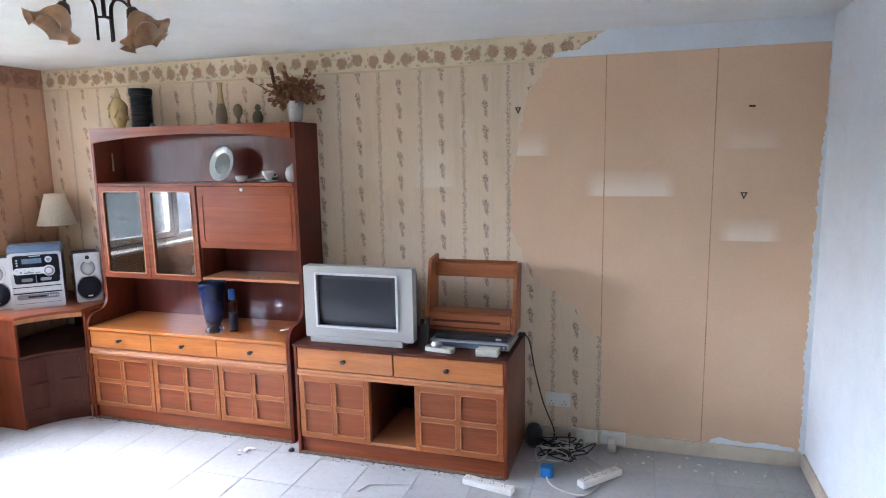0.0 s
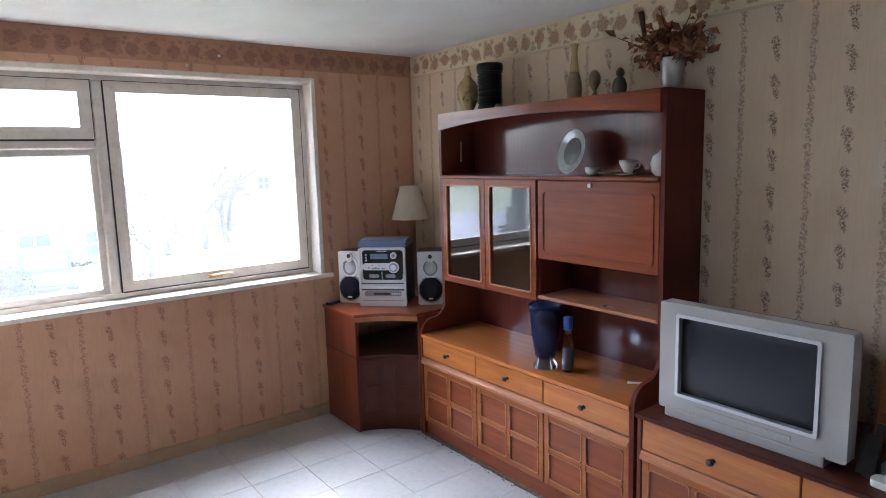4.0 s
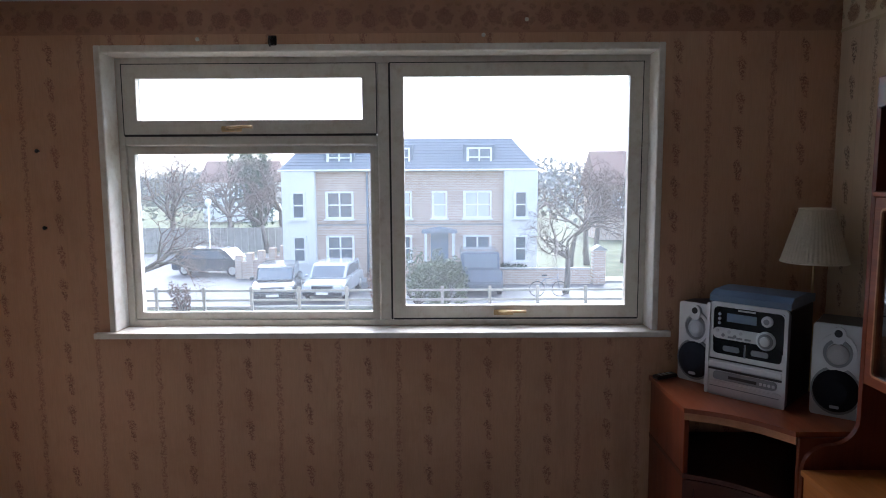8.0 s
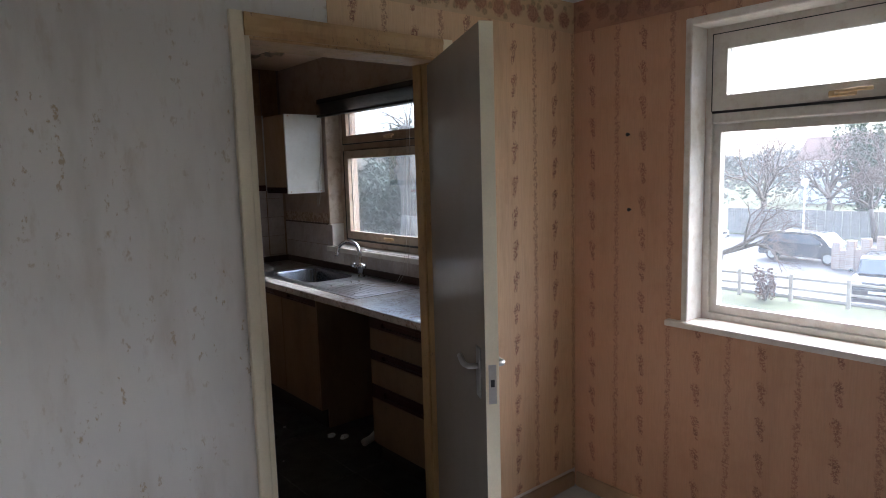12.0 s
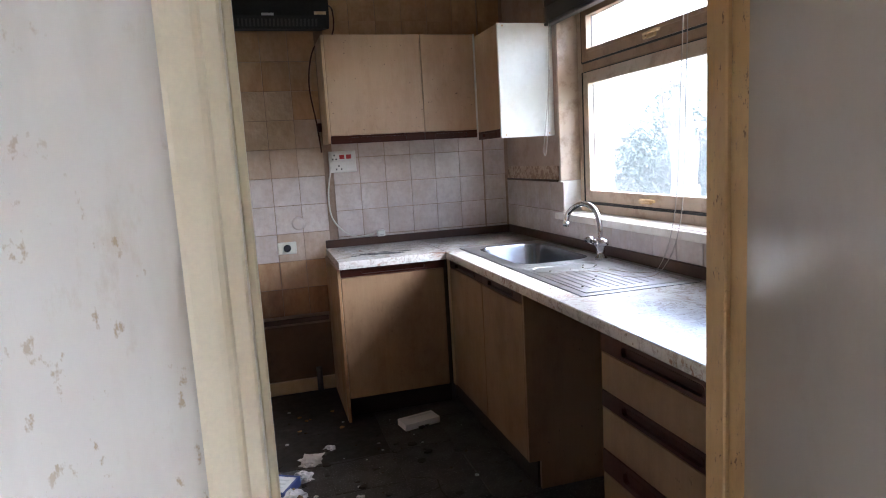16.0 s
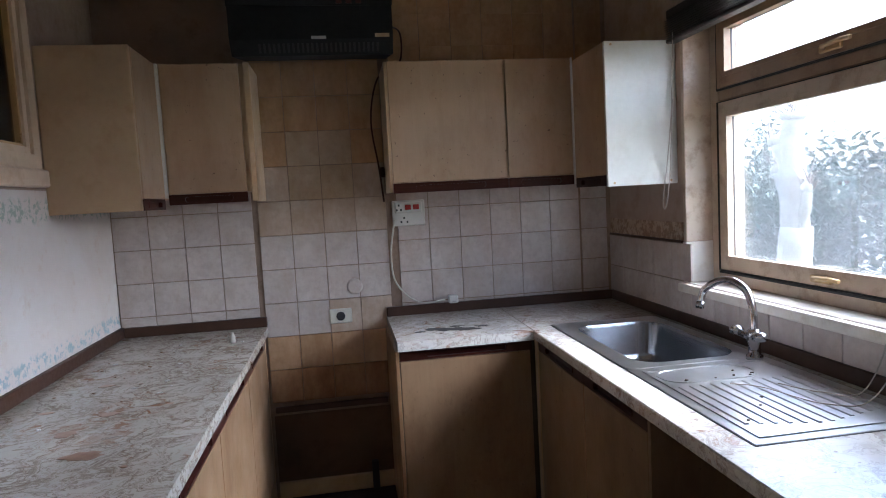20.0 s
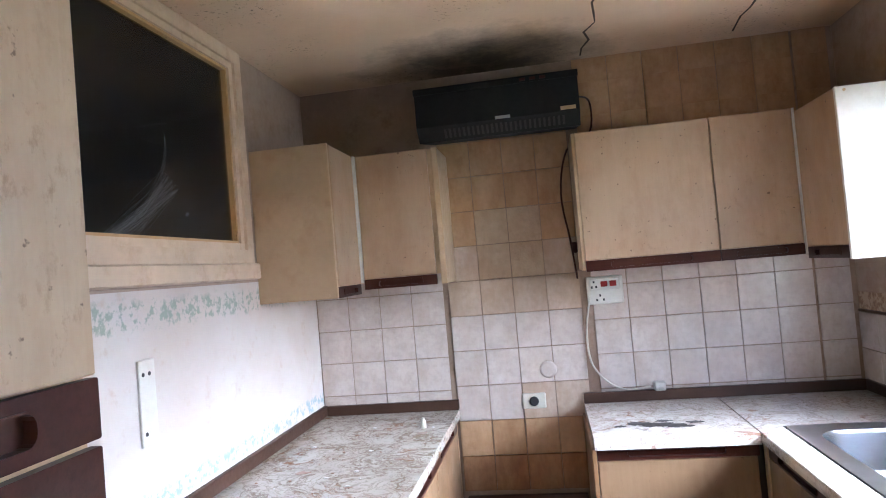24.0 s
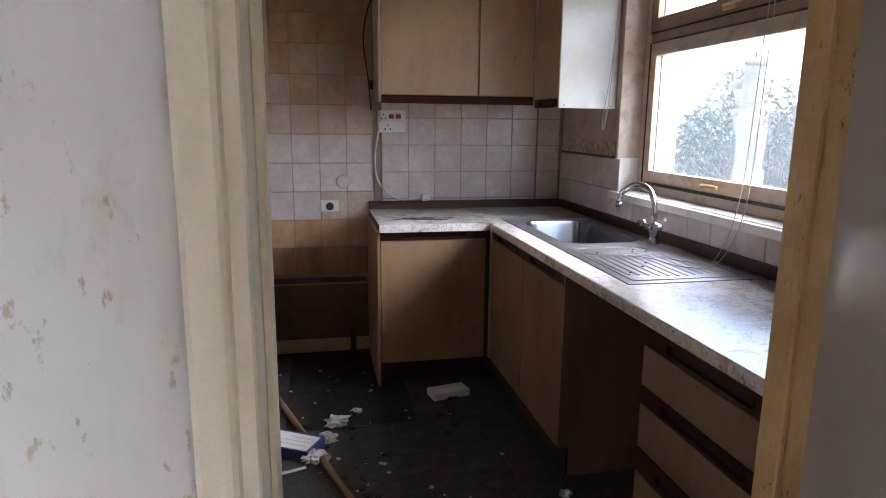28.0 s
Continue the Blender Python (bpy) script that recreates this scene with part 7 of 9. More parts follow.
part("end_panel", bx(-2.476, XKL - 0.003, -2.0515, -2.036, 1.468, 2.084, 0.002), m_endpan, up_l)
unit_door(up_l, -2.352, -2.054, 1.514, 2.08, -2.4625, "x", -1, m_front_up)
handle_rail(up_l, -2.352, -2.054, 1.468, 1.512, -2.4625, "x", -1)
for x in (-2.19, -2.44):
    part("screw_cap", lathe([(0.005, 0), (0.005, 0.003)], (x, -2.0355, 1.482), 8, axis="y"), m_endpan, up_l)
up_c = thing("wall_cupboard", (-2.66, -2.5, UZ0), "narrow brown-stained wall cupboard beside the cooker space", "cupboard", "wall cupboards")
part("carcass", bx(-2.836, -2.49, YK + 0.02, -2.377, UZ0 + 0.045, 2.078), m_endpan, up_c)
unit_door(up_c, -2.818, -2.492, UZ0 + 0.046, 2.078, -2.3765, "y", 1, m_front_up)
handle_rail(up_c, -2.818, -2.492, UZ0, UZ0 + 0.044, -2.3755, "y", 1)
part("edge_strip", bx(-2.4895, -2.4785, -2.372, -2.352, UZ0 + 0.03, 2.08, 0.001), m_white_pan, up_c)
part("side_panel", bx(-2.862, -2.8365, YK + 0.02, -2.358, UZ0, 2.08, 0.003), m_endpan, up_c)

# --- cooker hood ---
m_hood = painted("greasy_black_enamel", (0.004, 0.0035, 0.0035), 0.7, 0.3, (0.012, 0.008, 0.006), 0.4, 40, 0.05)
hood = thing("cooker_hood", (-3.14, -2.42, 2.075), "black cooker hood with a ribbed grille, grease-stained", "cooker hood")
HX0, HX1 = -3.475, -2.815
part("body", prism([(YK + 0.01, 2.145), (YK + 0.01, 2.30), (-2.19, 2.285), (-2.19, 2.13), (-2.235, 2.075)], "x", HX0, HX1), m_hood, hood)
part("front_trim", bx(HX0 - 0.003, HX1 + 0.003, -2.1895, -2.182, 2.262, 2.289, 0.002), m_hood, hood)
for i in range(26):
    x = lerp(HX0 + 0.06, HX1 - 0.12, i / 25)
    part("grille_slat", prism([(-2.203, 2.117), (-2.199, 2.115), (-2.225, 2.084), (-2.229, 2.087)], "x", x, x + 0.009), m_plinth, hood)
for x in (-3.26, -3.30, -3.34):
    part("switch", bx(x - 0.012, x + 0.012, -2.181, -2.177, 2.268, 2.28, 0.001), m_strip, hood)
part("label", bx(-3.46, -3.40, -2.1893, -2.188, 2.135, 2.15), m_brass, hood)
part("badge", bx(-3.20, -3.14, -2.1893, -2.187, 2.13, 2.142), m_alu, hood)

# --- wall tiles ---
TP = 0.158
t_mesh = {}
m_tile_ripple = tile_mat("rippled_greasy_tile", (0.43, 0.315, 0.205), (0.53, 0.41, 0.285), (0.30, 0.18, 0.10), 0.5, 1.0, 0.008)
for nm, mm in (("clean", m_tile), ("brown", m_tile_brown), ("tan", m_tile_tan), ("grease", m_tile_grease), ("ripple", m_tile_ripple)):
    t_mesh[nm] = mesh_of("wall_tile", bx(-TP / 2 + 0.0015, TP / 2 - 0.0015, 0, 0.008, -TP / 2 + 0.0015, TP / 2 - 0.0015, 0.0016), mm)
solid("grout_bed", bx(XW, XKL, YK - 0.0079, YK - 0.003, 0.0, HK), m_grout, "dirty grout behind the wall tiles", "grout", "structure")


def wall_tile(cx, cz, kind, parent, y=YK - 0.003, rz=0.0, at_x=None, wide=1.0, high=1.0):
    ob = new("wall_tile", t_mesh[kind])
    ob.parent = parent
    rr = random.uniform
    ob.location = (cx, y + rr(-0.0006, 0.0006), cz) if at_x is None else (at_x + rr(-0.0006, 0.0006), cx, cz)
    ob.scale = (wide, 1, high)
    ob.rotation_euler = (rr(-0.006, 0.006), rr(-0.003, 0.003), rz)
    return ob


for i in range(4):                       # the cooker space, floor to ceiling
    for j in range(12):
        cx, cz = -2.8925 - i * 0.155, 0.568 + j * 0.1657
        if cz + 0.08 < HK:
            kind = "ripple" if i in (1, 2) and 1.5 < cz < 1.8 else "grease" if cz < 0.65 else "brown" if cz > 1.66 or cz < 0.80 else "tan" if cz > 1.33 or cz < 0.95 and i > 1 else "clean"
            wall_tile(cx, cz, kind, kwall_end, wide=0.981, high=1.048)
for i in range(7):                       # behind the end worktop, and over the cupboards
    wide = 1.006 if i < 6 else 0.9
    for j in range(4):
        wall_tile(-3.5645 - i * 0.159, 1.016 + j * TP - 0.0005, "clean", kwall_end, wide=wide)
    wall_tile(-3.5645 - i * 0.159, 0.917, "clean", kwall_end, wide=wide, high=0.22)
    for j in range(3):
        wall_tile(-3.5645 - i * 0.159, 2.125 + j * TP * 0.98, "brown", kwall_end, wide=wide)
for i in range(4):                       # behind the side worktop
    for j in range(4):
        wall_tile(-2.231 - i * 0.16, 1.046 + j * TP, "clean", kwall_end, wide=1.01)
    wall_tile(-2.231 - i * 0.16, 0.935, "clean", kwall_end, wide=1.01, high=0.38)
solid("grout_bed", wall_x(XW, XW + 0.004, YK, YDK, 0.86, 1.222, [(KY0 - 0.03, KY1 + 0.03, KZ0 - 0.037, 1.222)]), m_grout, "dirty grout behind the wall tiles", "grout", "structure")
for i in range(18):                      # low band on the window wall
    cy = YK + TP * (i + 0.5) + 0.004
    for j in range(2):
        cz = 0.985 + j * TP - 0.008
        if KY0 - 0.03 < cy < KY1 + 0.04 and j == 1:
            continue
        if cy + TP / 2 < YDK:
            wall_tile(cy, cz, "clean", kwall_window, rz=-math.pi / 2, at_x=XW + 0.0035)
def embossed_border():
    """A border strip with raised, worn leaf scrolls."""
    n = Nodes("embossed_border_strip")
    x, y, z, v = n.place()
    scroll = n.span(n.noise(v, 34, 4, 0.65), 0.46, 0.56)
    c = n.mix(n.span(n.noise(v, 5, 4), 0.3, 0.7), (0.42, 0.30, 0.20), (0.50, 0.38, 0.27))
    c = n.mix(n.math("MULTIPLY", scroll, 0.75), c, (0.22, 0.11, 0.05))
    n.bump(scroll, 0.9, 0.004)
    return n.done(c, 0.5)


m_cornice = embossed_border()
for y0, y1 in ((YK + 0.01, KY0 - 0.024), (KY1 + 0.026, YDK - 0.002)):
    solid("tile_border", bx(XW, XW + 0.007, y0, y1, 1.225, 1.30), m_cornice, "stained decorative tile border on the window wall", "border", "structure")
    solid("tile_ledge", bx(XW, XW + 0.014, y0, y1, 1.214, 1.2245, 0.003), m_trim, "thin brown ledge above the tiles", "trim", "structure")
batten = solid("wall_batten", bx(-3.385, -2.83, YK + 0.006, YK + 0.022, 0.438, 0.468, 0.003), m_trim, "dark batten across the cooker space", "batten", "structure")
# Brown stain, taken darker to include the shade low in the cooker space.
m_lowwall = painted("stained_shaded_plaster", (0.12, 0.068, 0.037), 0.6, 0.25, (0.04, 0.022, 0.011), 0.7, 25, 0.2)
solid("plaster_panel", bx(-3.40, -2.82, YK - 0.0025, YK + 0.004, 0.085, 0.42), m_lowwall, "brown-stained plaster low in the cooker space, darkened for shade", "plaster", "structure")
solid("baseboard", bx(-3.40, -2.82, YK - 0.0025, YK + 0.016, 0.0, 0.08, 0.004), m_endpan, "stained skirting in the cooker space", "skirting", "structure")
solid("gas_pipe", tube([(-3.30, YK + 0.03, 0.001), (-3.30, YK + 0.03, 0.15)], 0.018, 10), m_plinth, "stub of dark gas pipe", "pipe")

# --- side wall finish, borrowed-light window ---
def side_wall_mat():
    n = Nodes("pale_pink_washed_plaster")
    x, y, z, v = n.place()
    c = n.mix(n.span(n.noise(v, 2.5, 5), 0.3, 0.7), (0.58, 0.50, 0.45), (0.66, 0.62, 0.60))
    c = n.mix(n.span(n.noise(v, 12, 5, 0.7), 0.58, 0.75, 0, 0.5), c, (0.50, 0.34, 0.24))
    leaf = n.span(n.noise(v, 38, 4, 0.65), 0.50, 0.58)
    for z0, z1 in ((0.925, 1.0), (1.44, 1.54)):
        m = (z0 + z1) / 2
        edge = n.math("ADD", n.math("ABSOLUTE", n.math("SUBTRACT", z, m)), n.math("MULTIPLY", n.math("SUBTRACT", n.noise(v, 30, 3), 0.5), 0.05))
        band = n.span(edge, (z1 - z0) / 2, (z1 - z0) / 2 - 0.02)
        c = n.mix(n.math("MULTIPLY", n.math("MULTIPLY", band, leaf), 0.75), c, (0.22, 0.36, 0.42) if z0 < 1.2 else (0.25, 0.33, 0.26))
    n.bump(n.noise(v, 90, 3), 0.2, 0.001)
    return n.done(c, 0.6)


solid("wall_finish", bx(XKL - 0.0025, XKL, -2.66, -0.26, 0.87, 1.56), side_wall_mat(), "pale washed wall with faded blue-green stencil borders", "wall finish", "structure")
hatch = thing("window_3", (XKL, -1.33, HZ0), "timber borrowed-light window with dark dusty glass", "window")
hatch["kind"] = "structure"
m_timber = painted("cream_brown_timber", (0.66, 0.51, 0.37), 0.42, 0.08, (0.42, 0.23, 0.10), 0.55, 30, 0.1, scale=5)
part("outer_frame", frame_ring(HY0 - 0.06, HY1 + 0.06, HZ0 - 0.03, HK - 0.004, 0.05, "x", XKL - 0.018, XKL + 0.10), m_timber, hatch)
part("inner_frame", frame_ring(HY0 - 0.012, HY1 + 0.012, HZ0 + 0.018, HK - 0.05, 0.028, "x", XKL - 0.006, XKL + 0.05), m_timber, hatch)
part("bead", frame_ring(HY0 + 0.014, HY1 - 0.014, HZ0 + 0.044, HK - 0.076, 0.012, "x", XKL + 0.004, XKL + 0.035), m_jamb, hatch)
hg = part("pane", bx(XKL + 0.024, XKL + 0.029, HY0 + 0.014, HY1 - 0.014, HZ0 + 0.044, HK - 0.076), pane_glass("dusty_glass", 0.05, (0.45, 0.43, 0.40), 0.10), hatch)
part("window_sill", bx(XKL - 0.035, XKL + 0.02, HY0 - 0.075, HY1 + 0.075, HZ0 - 0.095, HZ0 - 0.031, 0.006), m_timber, hatch)
m_web = painted("cobweb_threads", (0.22, 0.21, 0.20), 0.9)
wb = bmesh.new()
rnd = random.Random(9)
for i in range(70):
    a = rnd.gauss(0, 1)
    w = rnd.uniform(0.15, 1.0)
    p0 = (XKL + 0.014, -1.185 + 0.03 * rnd.random(), 1.70 + 0.012 * a)
    p1 = (XKL + 0.010, -1.34 - 0.02 * a, 1.77 + 0.035 * a + 0.03 * w)
    p2 = (XKL + 0.012, -1.455 - 0.10 * (1 - w) - 0.008 * a, 1.935 - 0.07 * (1 - w) + 0.01 * a)
    tube(curve_pts([p0, p1, p2], 8), 0.0003, 3, wb)
for i in range(5):
    tube(curve_pts([(XKL + 0.012, -1.45 - 0.004 * i, 1.92), (XKL + 0.010, -1.475 - 0.003 * i, 1.99), (XKL + 0.012, -1.486, 2.05)], 6), 0.0003, 3, wb)
solid("cobweb", wb, m_web, "grey cobweb across the dark glass", "cobweb", "stuff")
trunk = thing("cable_trunking", (XKL, -1.28, 1.12), "white plastic strip with two dark screw holes on the side wall", "trunking")
part("strip", bx(XKL - 0.012, XKL - 0.003, -1.318, -1.245, 1.125, 1.365, 0.002), m_white_pan, trunk)
for hy, hz in ((-1.29, 1.325), (-1.262, 1.325), (-1.262, 1.16)):
    part("screw_hole", lathe([(0.006, 0), (0.006, 0.0015)], (XKL - 0.0135, hy, hz), 8, axis="x"), m_gasket, trunk)

# the dark hall behind that window
m_hall = painted("hall_wall", (0.30, 0.25, 0.20), 0.8)
solid("wall_hall_south", bx(XKL + 0.1, 0.58, -2.9, -2.8, -0.25, 2.6), m_hall, "plain dim hall wall", "wall", "structure")
solid("wall_hall_east", bx(0.43, 0.58, -2.8, YB - 0.15, -0.25, 2.6), m_hall, "plain dim hall wall", "wall", "structure")
solid("ceiling_hall", bx(XKL + 0.1, 0.43, -2.8, YB - 0.15, HK, HK + 0.1), m_hall, "plain hall ceiling", "ceiling", "structure")

# --- kitchen ceiling: cracks, mould and hanging flakes ---
def kceil_mat():
    n = Nodes("smoke_stained_ceiling")
    x, y, z, v = n.place()
    c = n.mix(n.span(n.noise(v, 1.4, 5), 0.3, 0.7), (0.58, 0.40, 0.26), (0.72, 0.55, 0.39))
    speck = n.span(n.noise(v, 60, 4, 0.7), 0.58, 0.66)
    patch = n.span(n.noise(v, 2.6, 4), 0.45, 0.65)
    c = n.mix(n.math("MULTIPLY", n.math("MULTIPLY", speck, patch), 0.8), c, (0.12, 0.08, 0.05))
    d = n.math("ADD", n.math("POWER", n.math("DIVIDE", n.math("ADD", x, 3.08), 0.55), 2.0), n.math("POWER", n.math("DIVIDE", n.math("ADD", y, 2.5), 0.40), 2.0))
    d = n.math("ADD", d, n.math("MULTIPLY", n.math("SUBTRACT", n.noise(v, 7, 5, 0.7), 0.5), 1.6))
    c = n.mix(n.span(d, 1.3, 0.05, 0, 0.85), c, (0.06, 0.045, 0.035))
    n.bump(n.noise(v, 40, 5), 0.4, 0.004)
    return n.done(c, 0.85)


ceiling_k.data.materials.clear()
ceiling_k.data.materials.append(kceil_mat())
m_crack = plain("crack_shadow", (0.05, 0.03, 0.02), 0.9)


def crack(p, q, seed, w=0.006):
    rr = random.Random(seed)
    pts = [(lerp(p[0], q[0], i / 14) + rr.uniform(-0.02, 0.02), lerp(p[1], q[1], i / 14)) for i in range(15)]
    left = [(x - w * rr.uniform(0.3, 1), y) for x, y in pts]
    right = [(x + w * rr.uniform(0.3, 1), y) for x, y in pts]
    return prism(left + right[::-1], "z", HK - 0.0015, HK + 0.001)


for s, (p, q) in enumerate((((-3.58, -1.2), (-3.53, -2.60)), ((-4.22, -1.3), (-4.16, -2.55)), ((-3.60, -1.2), (-4.20, -0.6)))):
    solid("ceiling_crack", crack(p, q, 40 + s), m_crack, "jagged crack in the kitchen ceiling", "crack", "structure")
m_peel = painted("peeling_paint", (0.58, 0.50, 0.40), 0.8, 0.15, (0.25, 0.15, 0.08), 0.5)
for s, (cx, cy) in enumerate(((-4.14, -2.06), (-4.19, -1.92), (-4.20, -1.78), (-3.57, -1.55), (-4.10, -1.25))):
    rr = random.Random(60 + s)
    bm = bmesh.new()
    L0 = rr.uniform(0.05, 0.11)
    vs = [bm.verts.new((cx + a, cy + b, HK - 0.002 - h)) for a, b, h in ((0, 0, 0), (0.035, 0.02, 0), (0.06, 0.06, L0 * 0.5), (0.01, 0.05, L0 * 0.55), (-0.03, 0.07, L0 * 0.2))]
    bm.faces.new(vs[:3])
    bm.faces.new((vs[0], vs[2], vs[3]))
    bm.faces.new((vs[0], vs[3], vs[4]))
    bmesh.ops.solidify(bm, geom=bm.faces[:], thickness=0.0015)
    solid("paint_flake", bm, m_peel, "curl of paint hanging from the ceiling", "paint flake", "structure")

# --- sockets and leads ---
m_red = plain("red_switch", (0.35, 0.02, 0.015), 0.4)
cs = thing("cooker_switch", (-3.54, YK + 0.006, 1.33), "white cooker switch with red rockers and a socket", "socket")
part("plate", bx(-3.625, -3.462, YK + 0.0055, YK + 0.018, 1.325, 1.452, 0.004), m_sock, cs)
part("back_box", bx(-3.610, -3.475, YK + 0.0181, YK + 0.03, 1.39, 1.445, 0.004), m_sock, cs)
for x in (-3.595, -3.555):
    part("rocker", bx(x - 0.0, x + 0.03, YK + 0.0301, YK + 0.036, 1.405, 1.43, 0.002), m_red, cs, "red rocker switch")
for px, pz in ((-3.495, 1.428), (-3.505, 1.405), (-3.485, 1.405)):
    part("pin_hole", bx(px - 0.004, px + 0.004, YK + 0.0301, YK + 0.0315, pz - 0.005, pz + 0.005), m_gasket, cs)
for px, pz in ((-3.52, 1.365), (-3.535, 1.345), (-3.505, 1.345)):
    part("pin_hole", bx(px - 0.004, px + 0.004, YK + 0.0181, YK + 0.0195, pz - 0.005, pz + 0.005), m_gasket, cs)
co = thing("cooker_outlet", (-3.175, YK + 0.006, 0.86), "square cream cable outlet with a dark hole", "outlet")
part("plate", bx(-3.232, -3.122, YK + 0.0055, YK + 0.016, 0.862, 0.935, 0.005), m_cream_pl, co)
part("hole", lathe([(0.022, 0), (0.022, 0.006), (0.012, 0.003)], (-3.177, YK + 0.0161, 0.898), 16, axis="y"), m_gasket, co)
solid("blanking_disc", lathe([(0.04, 0), (0.04, 0.006), (0.03, 0.009)], (-3.255, YK + 0.0055, 1.04), 20, axis="y"), m_tile, "round cream patch bulging from the tiles", "cover")
lead = thing("appliance_lead", (-3.6, YK + 0.03, WZ), "white lead hanging from the switch to a plug on the worktop", "cable")
part("cable", tube(curve_pts([(-3.47, YK + 0.03, 1.36), (-3.445, YK + 0.02, 1.2), (-3.455, YK + 0.022, 1.06), (-3.52, YK + 0.03, 0.97), (-3.60, YK + 0.04, 0.935), (-3.70, YK + 0.05, 0.945)], 26), 0.0045, 6), m_cable_w, lead)
part("plug", bx(-3.765, -3.715, YK + 0.028, YK + 0.065, WZ + 0.05, WZ + 0.09, 0.006), m_sock, lead)
part("plug_pin", bx(-3.75, -3.73, YK + 0.0655, YK + 0.085, WZ + 0.06, WZ + 0.066), m_alu, lead)
hl = thing("hood_lead", (-3.45, YK + 0.02, 1.5), "dark brown lead trailing from the cooker hood", "cable")
part("cable", tube(curve_pts([(-3.476, -2.45, 2.25), (-3.55, YK + 0.03, 2.26), (-3.54, YK + 0.02, 2.12), (-3.43, YK + 0.02, 2.05), (-3.385, YK + 0.02, 1.85), (-3.41, YK + 0.02, 1.62), (-3.425, YK + 0.018, 1.45)], 30), 0.0045, 6), m_strip, hl)
part("connector", bx(-3.44, -3.41, YK + 0.008, YK + 0.035, 1.57, 1.62, 0.006), m_strip, hl)

wh = thing("cup_hook", (XW, -0.22, 1.70), "small bent wire hook in the kitchen wall", "hook")
part("wire", tube(curve_pts([(XW + 0.001, -0.22, 1.70), (XW + 0.02, -0.22, 1.70), (XW + 0.03, -0.20, 1.69), (XW + 0.03, -0.185, 1.705), (XW + 0.028, -0.19, 1.72)], 10), 0.003, 6), m_knob, wh)

# --- blind and its cords ---
m_blind = painted("grimy_dark_blind", (0.035, 0.03, 0.028), 0.4, 0.2, (0.12, 0.09, 0.06), 0.5, 60)
blind = thing("venetian_blind", (XW + 0.03, -1.25, 2.03), "raised dark venetian blind with hanging cords", "blind")
part("head_rail", bx(XW + 0.008, XW + 0.05, KY0 - 0.04, KY1 + 0.03, 2.125, 2.16, 0.003), m_blind, blind)
for i in range(9):
    z = 2.045 + i * 0.0088
    part("slat", prism([(XW + 0.010, z), (XW + 0.034, z + 0.004), (XW + 0.058, z), (XW + 0.058, z + 0.0012), (XW + 0.034, z + 0.0052), (XW + 0.010, z + 0.0012)], "y", KY0 - 0.035 + random.uniform(-0.006, 0.006), KY1 + 0.025), m_blind, blind)
part("bottom_rail", bx(XW + 0.012, XW + 0.056, KY0 - 0.036, KY1 + 0.026, 2.028, 2.043, 0.004), m_blind, blind)
m_cord = painted("grey_cord", (0.42, 0.38, 0.33), 0.8)
part("cord", tube(curve_pts([(XW + 0.055, KY0 + 0.02, 2.06), (XW + 0.058, KY0 - 0.01, 1.6), (XW + 0.06, KY0 - 0.035, 1.43), (XW + 0.062, KY0 - 0.06, 1.36), (XW + 0.064, KY0 - 0.07, 1.40), (XW + 0.06, KY0 - 0.03, 1.58), (XW + 0.056, KY0 + 0.01, 1.8)], 40), 0.0022, 5), m_cord, blind)
part("cord", tube(curve_pts([(XW + 0.056, -0.80, 2.06), (XW + 0.06, -0.82, 1.6), (XW + 0.07, -0.84, 1.15), (-4.50, -0.88, 0.92), (-4.46, -0.98, WZ + 0.008), (-4.40, -1.08, WZ + 0.010)], 40), 0.0018, 5), m_cord, blind)
part("cord", tube(curve_pts([(XW + 0.056, -0.78, 2.06), (XW + 0.06, -0.79, 1.6), (XW + 0.075, -0.80, 1.12), (-4.47, -0.82, 0.92), (-4.40, -0.90, WZ + 0.008), (-4.34, -1.06, WZ + 0.010), (-4.28, -1.12, WZ + 0.010)], 40), 0.0018, 5), m_cord, blind)

# --- kitchen floor ---
kt = mesh_of("floor_tile", bx(-TS / 2 + 0.001, TS / 2 - 0.001, -TS / 2 + 0.001, TS / 2 - 0.001, -0.005, 0, 0.0012), m_kfloor)
rnd = random.Random(77)
for i in range(9):
    for j in range(10):
        cx, cy = XW + TS * (i + 0.5) + 0.158, 0.185 - TS * (j + 0.5)
        if -3.54 < cx < -2.8 and cy < -1.645:
            continue
        if cx > XKL - 0.1 or cy < YK:
            continue
        ob = new("floor_tile", kt)
        ob.parent = floor
        ob.location = (cx + rnd.uniform(-0.003, 0.003), cy + rnd.uniform(-0.003, 0.003), -0.001 + rnd.uniform(0, 0.002))
        ob.rotation_euler = (rnd.uniform(-0.004, 0.004), rnd.uniform(-0.004, 0.004), rnd.choice((0, 1.5708, 3.1416)) + rnd.uniform(-0.01, 0.01))
m_adhesive = painted("black_tile_adhesive", (0.022, 0.019, 0.017), 0.5, 0.3, (0.07, 0.055, 0.042), 0.6, 30, 0.3, scale=6)
solid("bare_floor_patch", bx(XW, XKL, YK, YDK, -0.0058, -0.0052), m_adhesive, "black tile adhesive where floor tiles are missing", "floor", "structure")
solid("door_threshold", bx(DX0, DX1, YDK, YD + 0.002, -0.004, 0.004, 0.002), m_teak_dark, "worn timber door threshold", "threshold", "structure")

